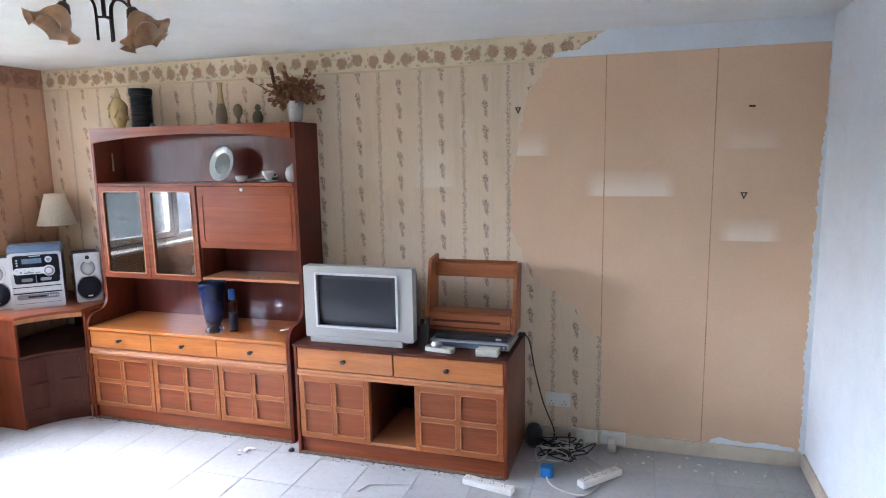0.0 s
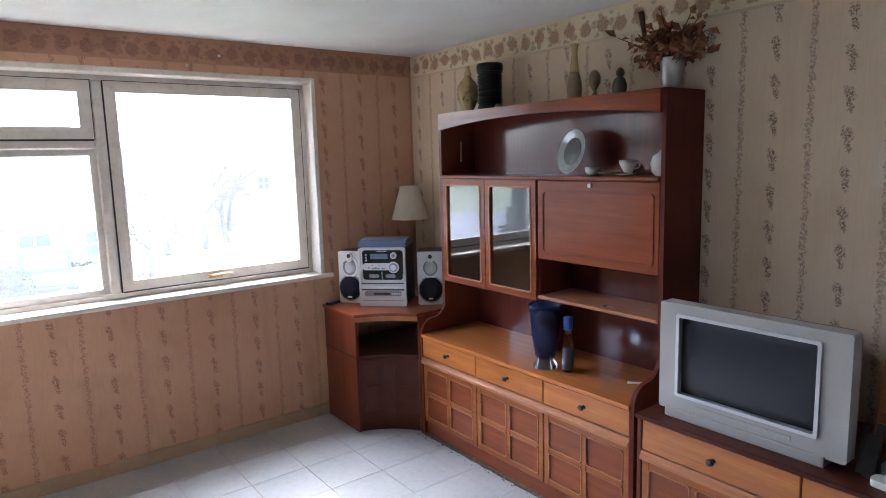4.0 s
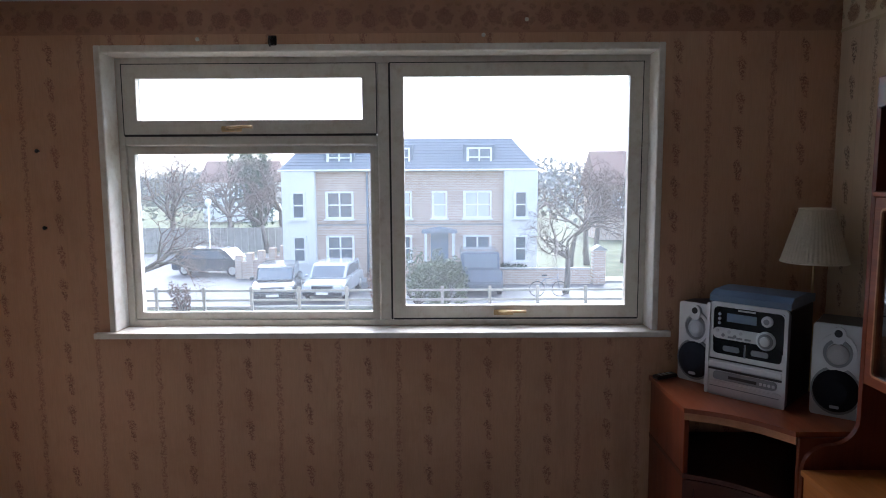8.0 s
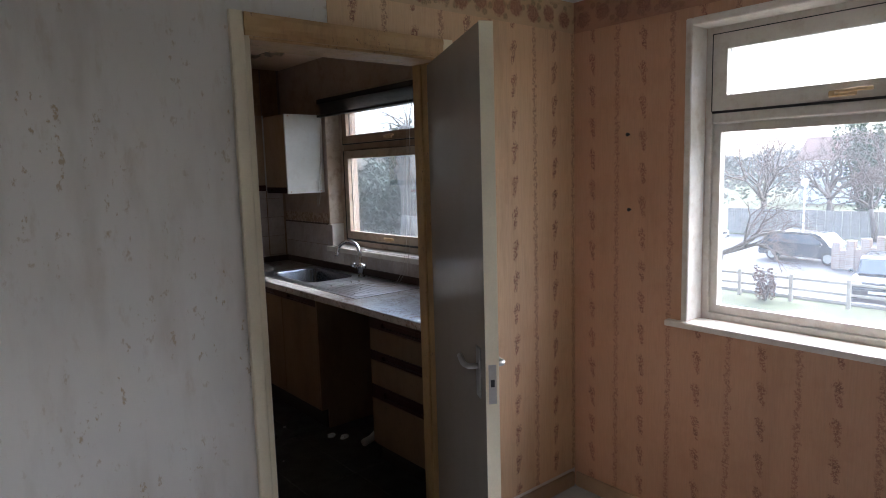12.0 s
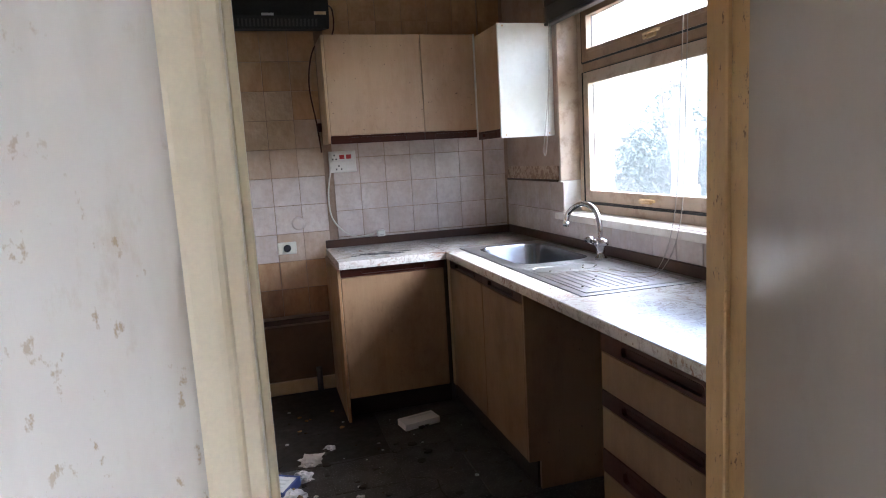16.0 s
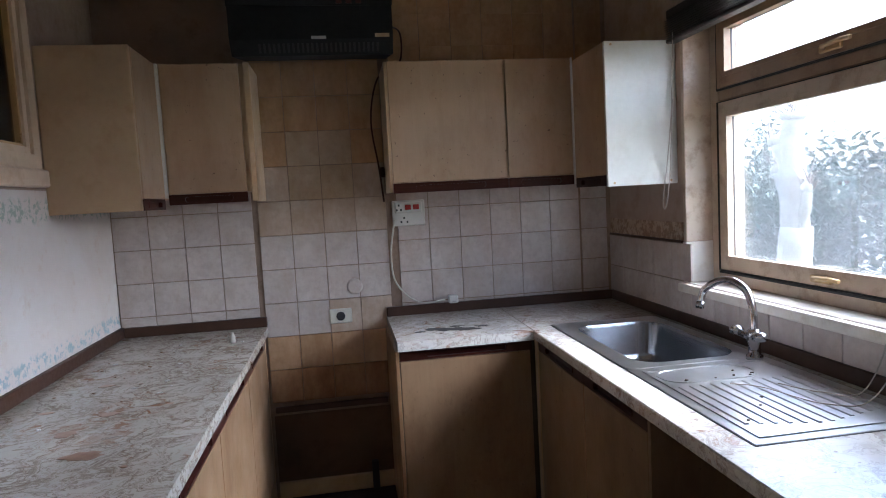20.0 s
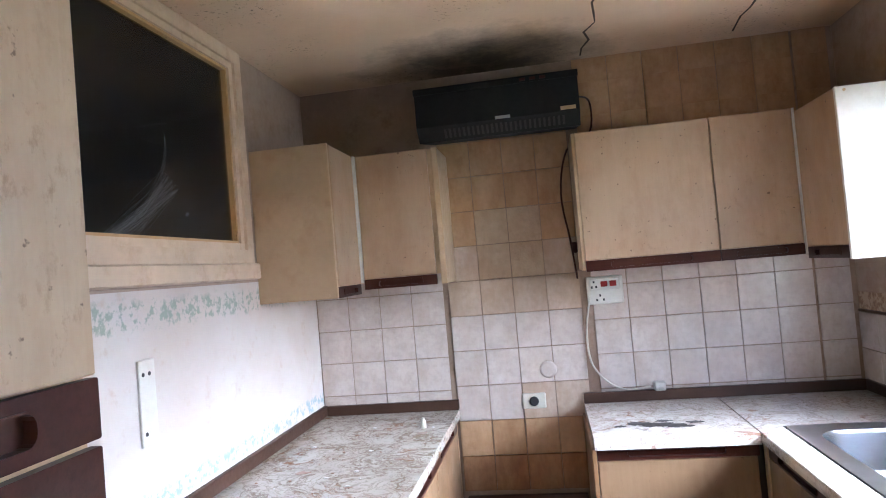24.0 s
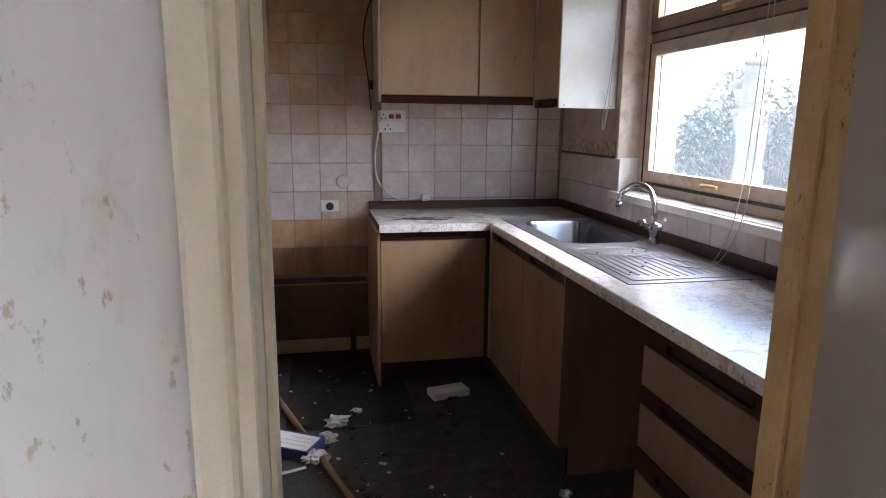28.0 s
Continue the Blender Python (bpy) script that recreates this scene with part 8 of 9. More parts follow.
# --- rubbish on the kitchen floor ---
m_paper_w = painted("crumpled_paper", (0.62, 0.62, 0.62), 0.8, 0.06)
m_print = plain("blue_print", (0.03, 0.05, 0.18), 0.5)
m_stick = wood("bare_stick", (0.16, 0.10, 0.055), (0.24, 0.16, 0.09), 0.6, "y")
solid("broom_handle", tube([(-2.80, -2.22, 0.016), (-3.00, -1.60, 0.016), (-3.26, -0.82, 0.016)], 0.014, 10), m_stick, "bare wooden broom handle lying on the floor", "broom handle")
bxo = thing("carton", (-3.74, -1.90, 0), "small white and red flattened carton", "carton", rz=12)
part("box", bx(-0.10, 0.10, -0.05, 0.05, 0.0005, 0.035, 0.002), m_paper_w, bxo, local=True)
part("red_panel", bx(-0.09, 0.02, -0.0512, -0.0502, 0.004, 0.026), plain("orange_red_print", (0.45, 0.10, 0.04), 0.5), bxo, local=True)
part("print_bar", bx(-0.08, 0.05, -0.03, -0.015, 0.0351, 0.0358), m_grey_print, bxo, local=True)
bk = thing("booklet_box", (-2.97, -1.47, 0), "blue and white packet on the floor", "packet", rz=-30)
part("box", bx(-0.11, 0.11, -0.075, 0.075, 0.0005, 0.045, 0.003), m_print, bk, local=True)
part("white_face", bx(-0.10, 0.10, -0.055, 0.068, 0.0451, 0.046), m_paper_w, bk, local=True)
for i in range(3):
    part("print_bar", bx(-0.08, 0.03 + 0.02 * i, -0.03 + i * 0.03, -0.02 + i * 0.03, 0.0461, 0.0466), m_grey_print, bk, local=True)


def crumple(cx, cy, s, seed, h=0.5):
    rr = random.Random(seed)
    bm = bmesh.new()
    bmesh.ops.create_icosphere(bm, subdivisions=3, radius=s)
    for v in bm.verts:
        k = 0.75 + 0.9 * abs(noise.noise(v.co * (5.0 / s) + Vector((seed, 0, 0)))) + rr.uniform(-0.1, 0.1)
        v.co = Vector((v.co.x * k * 1.4, v.co.y * k, max(0.0, (v.co.z * k + s * 0.45)) * h))
        v.co += Vector((cx, cy, 0.0006))
    return bm


for s, (cx, cy, r) in enumerate(((-3.16, -1.66, 0.05), (-3.11, -1.52, 0.045), (-3.06, -1.36, 0.05), (-3.26, -1.78, 0.025), (-3.99, -0.93, 0.024), (-4.04, -0.86, 0.026))):
    solid("crumpled_tissue", crumple(cx, cy, r * 0.75, 3 + s, 0.8), m_paper_w, "crumpled white tissue on the kitchen floor", "tissue", group="crumpled tissues")
for s, (cx, cy, a, ln) in enumerate(((-3.20, -1.72, 0.9, 0.13), (-3.10, -1.70, 2.2, 0.10), (-3.02, -1.30, 0.3, 0.12))):
    c, d = math.cos(a), math.sin(a)
    solid("paper_strip", prism([(cx, cy), (cx + ln * c, cy + ln * d), (cx + ln * c - 0.02 * d, cy + ln * d + 0.02 * c), (cx - 0.018 * d, cy + 0.018 * c)], "z", 0.012, 0.014), m_paper_w, "torn strip of white paper", "paper", group="paper strips")
litter(70, (-4.0, -2.85, -2.55, -0.3), (0.003, 0.012), m_crumb, 51, "debris", "dark grit over the kitchen floor", 0.001)
litter(40, (-3.95, -2.85, -2.4, -0.8), (0.003, 0.014), m_flake, 52, "plaster_flakes", "pale flakes over the kitchen floor", 0.001)
litter(14, (-3.9, -3.0, -1.9, -0.9), (0.012, 0.045), m_kfloor, 53, "broken_tile_pieces", "broken corners of floor tile", 0.002)
litter(7, (-3.6, -3.1, -2.3, -1.9), (0.008, 0.02), painted("orange_peel", (0.45, 0.24, 0.08), 0.7), 54, "food_scraps", "dry orange scraps on the floor", 0.0)
solid("waste_pipe", tube(curve_pts([(-4.5, -0.75, 0.30), (-4.35, -0.72, 0.18), (-4.15, -0.68, 0.05), (-4.05, -0.66, 0.03)], 16), 0.022, 10), m_white_pan, "loose white waste pipe in the appliance space", "pipe")
solid("filter_stub", lathe([(0.012, 0.0005), (0.012, 0.03), (0.007, 0.034), (0.007, 0.045)], (-2.71, -2.33, WZ), 10), m_cream_pl, "small cream plastic stub on the worktop", "stub")

# cracks, curled edges and black bits on the kitchen floor
rnd = random.Random(31)
for n_crack, (cx, cy, a, ln) in enumerate(((-3.32, -1.14, 3.57, 0.385), (-3.669, -1.30, 1.57, 0.27), (-3.22, -1.27, 2.2, 0.18), (-3.03, -1.632, 3.21, 0.51), (-3.669, -1.31, -0.5, 0.12), (-3.36, -0.98, 1.9, 0.16))):
    line, ang, p = [], a, Vector((cx, cy))
    for i in range(9):
        line.append(p.copy())
        ang = a + rnd.uniform(-0.35, 0.35)
        p = p + Vector((math.cos(ang), math.sin(ang))) * ln / 8
    left = [(q.x - math.sin(a) * rnd.uniform(0.0015, 0.006), q.y + math.cos(a) * rnd.uniform(0.0015, 0.006)) for q in line]
    right = [(q.x + math.sin(a) * rnd.uniform(0.001, 0.004), q.y - math.cos(a) * rnd.uniform(0.001, 0.004)) for q in reversed(line)]
    solid("floor_crack", prism(left + right, "z", 0.0012, 0.0018), m_plinth, "jagged black crack in the vinyl floor", "crack", "structure")
litter(26, (-3.75, -2.95, -1.85, -0.95), (0.006, 0.03), m_plinth, 61, "black_scraps", "torn black scraps of floor backing", 0.001)
litter(24, (-2.78, -2.25, -2.3, -0.6), (0.002, 0.009), m_rust, 62, "worktop_crumbs", "brown crumbs scattered over the worktop", WZ + 0.0006)
litter(10, (-2.78, -2.3, -2.4, -1.1), (0.003, 0.012), m_flake, 63, "worktop_flakes", "white flakes on the worktop", WZ + 0.0006)
litter(9, (-4.42, -4.15, -1.25, -0.85), (0.003, 0.01), m_crumb, 64, "drainer_crumbs", "dark crumbs on the drainer", WZ + 0.0062)
for cx, cy, r, s in ((-2.38, -1.78, 0.02, 21), (-2.55, -1.12, 0.035, 22), (-2.34, -1.02, 0.02, 23), (-2.62, -0.85, 0.028, 24), (-2.44, -0.62, 0.02, 25), (-2.70, -1.90, 0.012, 26), (-2.30, -1.52, 0.015, 27)):
    solid("spill_mark", blot(cx, cy, r, 1.5, s, WZ + 0.0003), m_rust, "brown dried spill on the worktop", "stain", group="worktop spills")

# ---- outside: ground, street, house, trees, cars ----
def brick_mat(name, a, b, mortar, w=0.225, h=0.075):
    n = Nodes(name)
    x, y, z, v = n.place()
    t = n.t.nodes.new("ShaderNodeTexBrick")
    n.to(n.vec(y, z, 0.0), t.inputs["Vector"])
    for k, c in (("Color1", a), ("Color2", b), ("Mortar", mortar)):
        t.inputs[k].default_value = (*c, 1)
    t.inputs["Scale"].default_value = 1.0
    t.inputs["Brick Width"].default_value, t.inputs["Row Height"].default_value, t.inputs["Mortar Size"].default_value = w * 1.15, h * 1.15, 0.012
    c = n.mix(n.span(n.noise(v, 1.5, 5), 0.3, 0.7, 0, 0.35), t.outputs["Color"], tuple(k * 0.7 for k in a))
    return n.done(c, 0.85)


m_brick = brick_mat("brown_brick", (0.50, 0.37, 0.28), (0.37, 0.25, 0.18), (0.55, 0.51, 0.45))
m_render = painted("white_render", (0.68, 0.67, 0.63), 0.8, 0.06, (0.45, 0.43, 0.38), 0.3, 20)
m_slate = painted("blue_grey_slate", (0.19, 0.21, 0.24), 0.55, 0.15, (0.2, 0.22, 0.22), 0.4, 6)
m_winw = painted("far_white_frames", (0.72, 0.72, 0.70), 0.5)
m_dkpane = plain("far_dark_panes", (0.10, 0.12, 0.14), 0.1)
m_grass = painted("winter_grass", (0.095, 0.105, 0.055), 0.9, 0.3, (0.13, 0.11, 0.06), 0.6, 8, 0.4, scale=0.7)
m_asphalt = painted("wet_asphalt", (0.085, 0.085, 0.09), 0.55, 0.15, (0.13, 0.13, 0.13), 0.4, 5, 0.2, scale=0.4)
m_paving = painted("concrete_paving", (0.30, 0.29, 0.27), 0.85, 0.12, (0.2, 0.19, 0.17), 0.4, 6)

ground = solid("ground", bx(-900, XW - 0.27, -600, 600, GZ - 0.3, GZ - 0.02), m_grass, "open winter grass running to the horizon", "ground", "structure")
solid("road", bx(-33.2, -27.2, -300, 300, GZ - 0.019, GZ + 0.01), m_asphalt, "grey asphalt street and parking bays", "road", "structure")
solid("side_road", bx(-47, -33.201, -300, -6.6, GZ - 0.019, GZ + 0.008), m_asphalt, "grey asphalt side street beside the house", "road", "structure")
solid("kerb", bx(-27.19, -27.05, -300, 300, GZ - 0.019, GZ + 0.12, 0.02), m_paving, "concrete kerb beside the lawn", "kerb", "structure")
solid("pavement", bx(-34.6, -33.21, -6.59, 120, GZ - 0.019, GZ + 0.12), m_paving, "concrete pavement before the house", "pavement", "structure")
# the outer face of this building
solid("facade", bx(XW - 0.36, XW - 0.262, -4.59, YC + 8, GZ, 0.6), m_brick, "brown brick face below the windows", "wall", "structure")
solid("facade_wing", bx(-6.57, XW - 0.262, -9.0, -4.6, GZ, 5.0), m_brick, "brick wing of this building beside the kitchen window", "wall", "structure")

FX = -34.6
house = thing("house", (FX - 4, 0.5, GZ), "long two-storey brown brick house with white bays and slate mansard", "house")
HA, HB, EZ = -5.8, 7.05, 2.1
part("wall", bx(FX - 8, FX, HA, HB, GZ, EZ), m_brick, house)
for a, b in ((HA - 0.1, -4.2), (5.45, HB + 0.1)):
    part("bay", bx(FX - 7.9, FX + 0.35, a, b, GZ, EZ + 0.05, 0.02), m_render, house, "white rendered end bay")
bm = bmesh.new()
low = [bm.verts.new(p) for p in ((FX + 0.25, HA - 0.2, EZ + 0.12), (FX + 0.25, HB + 0.2, EZ + 0.12), (FX - 8.25, HB + 0.2, EZ + 0.12), (FX - 8.25, HA - 0.2, EZ + 0.12))]
top = [bm.verts.new(p) for p in ((FX - 1.2, HA + 1.1, EZ + 1.75), (FX - 1.2, HB - 1.1, EZ + 1.75), (FX - 6.8, HB - 1.1, EZ + 1.75), (FX - 6.8, HA + 1.1, EZ + 1.75))]
bm.faces.new(low[::-1])
bm.faces.new(top)
for k in range(4):
    bm.faces.new((low[k], low[(k + 1) % 4], top[(k + 1) % 4], top[k]))
bmesh.ops.recalc_face_normals(bm, faces=bm.faces[:])
roof = part("roof", bm, m_slate, house)
for k in range(11):
    t = (k + 0.5) / 11
    cx, cz = lerp(FX + 0.25, FX - 1.2, t), lerp(EZ + 0.12, EZ + 1.75, t)
    part("slate_course", bx(cx - 0.02, cx + 0.03, HA - 0.2 + 1.3 * t, HB + 0.2 - 1.3 * t, cz - 0.01, cz + 0.01), m_slate, roof)
part("eaves_gutter", bx(FX - 0.1, FX + 0.42, HA - 0.25, HB + 0.25, EZ + 0.02, EZ + 0.115, 0.03), m_winw, house)
part("string_course", bx(FX - 0.1, FX + 0.05, HA, HB, -0.66, -0.58), m_paving, house)
part("downpipe", tube([(FX + 0.12, -1.55, GZ + 0.1), (FX + 0.12, -1.55, EZ)], 0.06, 8), m_slate, house)


m_blindpane = plain("pale_blinds_behind_glass", (0.50, 0.52, 0.52), 0.15)


def far_window(parent, x, cy, cz, w, h, lights=2, glazing=None):
    win = part("window", frame_ring(cy - w / 2, cy + w / 2, cz - h / 2, cz + h / 2, 0.09, "x", x - 0.06, x + 0.05), m_winw, parent)
    part("sill", bx(x, x + 0.14, cy - w / 2 - 0.08, cy + w / 2 + 0.08, cz - h / 2 - 0.09, cz - h / 2 - 0.005), m_render, win)
    lw = (w - 0.18) / lights
    for i in range(lights):
        y0 = cy - w / 2 + 0.09 + i * lw
        for z0, z1 in ((cz - h / 2 + 0.09, cz - 0.02), (cz + 0.02, cz + h / 2 - 0.09)):
            part("pane", bx(x - 0.05, x - 0.03, y0 + 0.05, y0 + lw - 0.05, z0, z1), glazing or m_dkpane, win)
        part("meeting_rail", bx(x - 0.055, x + 0.02, y0 + 0.01, y0 + lw - 0.01, cz - 0.035, cz + 0.035), m_winw, win)
        part("stile", bx(x - 0.055, x + 0.03, y0 - 0.035, y0 + 0.045, cz - h / 2 + 0.05, cz + h / 2 - 0.05), m_winw, win)
    return win


for cz, h in ((0.40, 1.40), (-1.85, 1.35)):
    for cy, w, l in ((-3.0, 1.45, 2), (0.0, 1.45, 2), (4.1, 1.45, 2)):
        far_window(house, FX + 0.05, cy, cz, w, h, l, m_blindpane if cz > 0 and cy > -1 else m_dkpane)
    for cy in (-5.05, 6.3):
        far_window(house, FX + 0.40, cy, cz, 0.75, h, 1)
far_window(house, FX + 0.05, 2.15, 0.40, 0.8, 1.4, 1, m_blindpane)
for cy in (-3.0, 0.0, 4.2):
    dm = part("dormer", bx(FX - 2.0, FX - 0.15, cy - 0.80, cy + 0.80, EZ + 0.14, EZ + 1.38, 0.03), m_slate, house, "slate-clad dormer with a white window")
    far_window(house, FX - 0.14, cy, EZ + 0.72, 1.3, 1.0, 2)
pd = part("porch", prism([(1.25, -1.02), (3.05, -1.02), (3.05, -0.88), (2.15, -0.72), (1.25, -0.88)], "x", FX + 0.01, FX + 0.9), m_slate, house)
part("front_door", bx(FX - 0.02, FX + 0.06, 1.7, 2.6, GZ + 0.12, -1.0), painted("blue_grey_door", (0.12, 0.17, 0.22), 0.4), house)
for y in (1.45, 2.85):
    part("porch_post", bx(FX + 0.7, FX + 0.82, y - 0.06, y + 0.06, GZ + 0.12, -1.025), m_winw, house)

# low brick garden walls and piers
gw = thing("garden_wall", (-35.2, -7.2, GZ), "low brick garden wall with stepped piers", "wall")
for i in range(5):
    y = -8.5 + i * 0.6
    part("pier", bx(-35.4, -35.0, y - 0.17, y + 0.17, GZ, GZ + 1.25 + 0.13 * i, 0.02), m_brick, gw)
    if i < 4:
        part("panel", bx(-35.3, -35.1, y + 0.171, y + 0.429, GZ, GZ + 0.9 + 0.1 * i), m_brick, gw)
gw2 = thing("garden_wall", (-33.0, 6.5, GZ), "low brick front wall with a capped gate pier", "wall")
part("wall", bx(-33.1, -32.85, 3.2, 9.6, GZ, GZ + 0.75), m_brick, gw2)
part("coping", bx(-33.14, -32.81, 3.2, 9.6, GZ + 0.751, GZ + 0.82, 0.02), m_paving, gw2)
part("pier", bx(-33.25, -32.7, 9.7, 10.3, GZ, GZ + 1.7, 0.02), m_brick, gw2)
part("pier_cap", prism([(9.6, GZ + 1.701), (10.4, GZ + 1.701), (10.0, GZ + 1.95)], "x", -33.35, -32.6), m_paving, gw2)

# post and rail fence
m_rail = painted("weathered_fence_timber", (0.34, 0.31, 0.26), 0.85, 0.15, (0.2, 0.18, 0.14), 0.5, 20)
fence = thing("fence", (-26.5, 0, GZ), "weathered two-rail timber fence along the lawn", "fence")
for i in range(16):
    y = -14.6 + i * 1.88
    part("post", bx(-26.56, -26.44, y - 0.06, y + 0.06, GZ - 0.02, GZ + 1.0, 0.01), m_rail, fence)
    if i < 15:
        for z in (0.42, 0.80):
            part("rail", bx(-26.52, -26.48, y + 0.0605, y + 1.8195, GZ + z, GZ + z + 0.09, 0.008), m_rail, fence)

m_tyre, m_lamp = plain("tyre_rubber", (0.015, 0.015, 0.016), 0.8), plain("lamp_lens", (0.6, 0.6, 0.62), 0.1)


def car(name, at, rz, colour, label, tall=1.5, length=4.3, width=1.8):
    c = thing(name, at, label, "car", "parked cars", rz)
    paint = painted(name + "_paint", colour, 0.2, 0.04, None, 0, 60, 0.0)
    paint.node_tree.nodes["Principled BSDF"].inputs["Coat Weight"].default_value = 0.6
    h, L, W = tall, length / 2, width / 2
    body = [(-L, 0.28), (-L, 0.62), (-L + 0.06, 0.85), (-L + 0.15, h * 0.60), (L - 0.95, h * 0.60), (L - 0.10, h * 0.50), (L, 0.55), (L, 0.28)]
    bm = prism(body, "y", -W, W)
    bmesh.ops.bevel(bm, geom=bm.edges[:], offset=0.05, segments=2, affect="EDGES")
    part("body", bm, paint, c, local=True)
    cab = [(-L + 0.16, h * 0.60), (-L + 0.45, h - 0.03), (-L + 0.7, h), (L - 1.75, h), (L - 1.45, h - 0.05), (L - 0.85, h * 0.60)]
    bm = prism(cab, "y", -W + 0.12, W - 0.12)
    bmesh.ops.bevel(bm, geom=bm.edges[:], offset=0.04, segments=2, affect="EDGES")
    part("cabin", bm, paint, c, local=True)
    part("windscreen", prism([(L - 1.40, h - 0.09), (L - 0.93, h * 0.64), (L - 0.90, h * 0.64), (L - 1.37, h - 0.09)], "y", -W + 0.2, W - 0.2), m_dkpane, c, local=True)
    part("rear_window", prism([(-L + 0.20, h * 0.66), (-L + 0.44, h - 0.10), (-L + 0.41, h - 0.10), (-L + 0.17, h * 0.66)], "y", -W + 0.25, W - 0.25), m_dkpane, c, local=True)
    for s in (-1, 1):
        part("side_window", prism([(-L + 0.55, h * 0.64), (-L + 0.75, h - 0.10), (L - 1.75, h - 0.10), (L - 1.15, h * 0.64)], "y", s * (W - 0.13), s * (W - 0.105)), m_dkpane, c, local=True)
        part("headlight", bx(L - 0.06, L + 0.01, s * (W - 0.42), s * (W - 0.10), 0.60, 0.74, 0.02), m_lamp, c, local=True)
        part("mirror", bx(L - 1.25, L - 1.10, s * (W + 0.02), s * (W + 0.18), h * 0.62, h * 0.62 + 0.12, 0.03), paint, c, local=True)
        for x in (-L + 0.8, L - 0.85):
            wh = part("wheel", lathe([(0.33, -0.1), (0.34, -0.06), (0.34, 0.06), (0.33, 0.1)], (x, s * (W - 0.10), 0.33), 20, axis="y"), m_tyre, c, local=True)
            part("rim", lathe([(0.22, 0.0), (0.21, 0.02), (0.05, 0.03)], (x, s * (W - 0.0) if s > 0 else -W - 0.03, 0.33), 14, axis="y"), m_alu, wh, local=True)
    part("grille", bx(L - 0.02, L + 0.015, -W + 0.45, W - 0.45, 0.55, 0.72, 0.01), m_tyre, c, local=True)
    part("bumper", bx(L - 0.05, L + 0.03, -W + 0.05, W - 0.05, 0.30, 0.46, 0.02), m_tyre, c, local=True)
    part("number_plate", bx(L + 0.031, L + 0.04, -0.26, 0.26, 0.36, 0.46), m_winw, c, local=True)
    return c


car("dark_hatchback", (-29.75, -5.0, GZ + 0.01), 8, (0.02, 0.025, 0.03), "dark grey hatchback parked behind the fence", 1.48, 4.1)
car("silver_car", (-30.35, -2.6, GZ + 0.01), -4, (0.42, 0.43, 0.44), "silver car parked nose to the fence", 1.5)
car("blue_van", (-31.75, 4.0, GZ + 0.01), 180, (0.035, 0.05, 0.075), "dark blue van with its back to the fence", 1.95, 4.6, 1.95)
car("far_estate", (-36.9, -10.3, GZ + 0.01), 80, (0.035, 0.045, 0.055), "dark blue estate car parked across the street", 1.5, 4.5)
car("white_car", (-41.5, -19.3, GZ + 0.01), 96, (0.55, 0.55, 0.55), "white car parked down the street", 1.45)
bike = thing("bicycle", (-29.6, 7.0, GZ + 0.01), "bicycle leaning by the fence", "bicycle", rz=90)
for x in (-0.5, 0.5):
    part("wheel", tube([(x + 0.33 * math.cos(a), 0, 0.33 + 0.33 * math.sin(a)) for a in np.linspace(0, 2 * math.pi, 25)], 0.02, 6), m_tyre, bike, local=True)
part("bike_frame", tube([(-0.5, 0, 0.33), (-0.15, 0, 0.80), (0.36, 0, 0.78), (-0.05, 0, 0.30), (-0.15, 0, 0.80)], 0.02, 6), m_slate, bike, local=True)
part("handlebar", tube([(0.5, 0, 0.33), (0.38, 0, 0.95), (0.48, 0.2, 1.0)], 0.018, 6), m_slate, bike, local=True)
part("saddle", bx(-0.3, -0.06, -0.07, 0.07, 0.90, 0.96, 0.02), m_tyre, bike, local=True)

# trees
m_bark = painted("grey_bark", (0.12, 0.10, 0.085), 0.9, 0.25, (0.2, 0.2, 0.16), 0.5, 30, 0.5)
m_twig = painted("brown_twigs", (0.14, 0.105, 0.085), 0.9, 0.2)


def bare_tree(at, height, seed, label, spread=1.0, droop=0.15, depth=5, lean=0.0, thick=0.024, bark=None):
    rnd = random.Random(seed)
    t = thing("tree", at, label, "tree", "bare trees")
    trunk, limbs, twigs = bmesh.new(), bmesh.new(), bmesh.new()

    def grow(p, d, ln, r, k):
        pts, q, dd = [p], p, d
        for i in range(3):
            dd = (dd + Vector((rnd.uniform(-1, 1), rnd.uniform(-1, 1), rnd.uniform(-0.5, 0.5))) * 0.16).normalized()
            q = q + dd * ln / 3
            pts.append(q)
        tube(pts, r, 7 if k == 0 else 5 if k < 3 else 3, trunk if k == 0 else limbs if k < 3 else twigs, r * 0.62)
        if k >= depth:
            return
        for _ in range(4 if k == 0 else 3 if k < 3 else rnd.choice((2, 3))):
            a, e = rnd.uniform(0, 6.283), rnd.uniform(0.45, 0.95) * spread
            side = dd.orthogonal().normalized()
            side.rotate(Matrix.Rotation(a, 3, dd))
            nd = (dd * math.cos(e) + side * math.sin(e) + Vector((0, 0, -droop * (k > 2)))).normalized()
            grow(pts[rnd.choice((2, 3))] if k else pts[-1], nd, ln * rnd.uniform(0.62, 0.85), r * 0.55, k + 1)

    grow(Vector(at), Vector((lean, lean * 0.5, 1)).normalized(), height * 0.24, height * thick, 0)
    part("trunk", trunk, bark or m_bark, t)
    part("limbs", limbs, bark or m_bark, t)
    tagged(part("twigs", twigs, m_twig, t), kind="stuff")
    return t


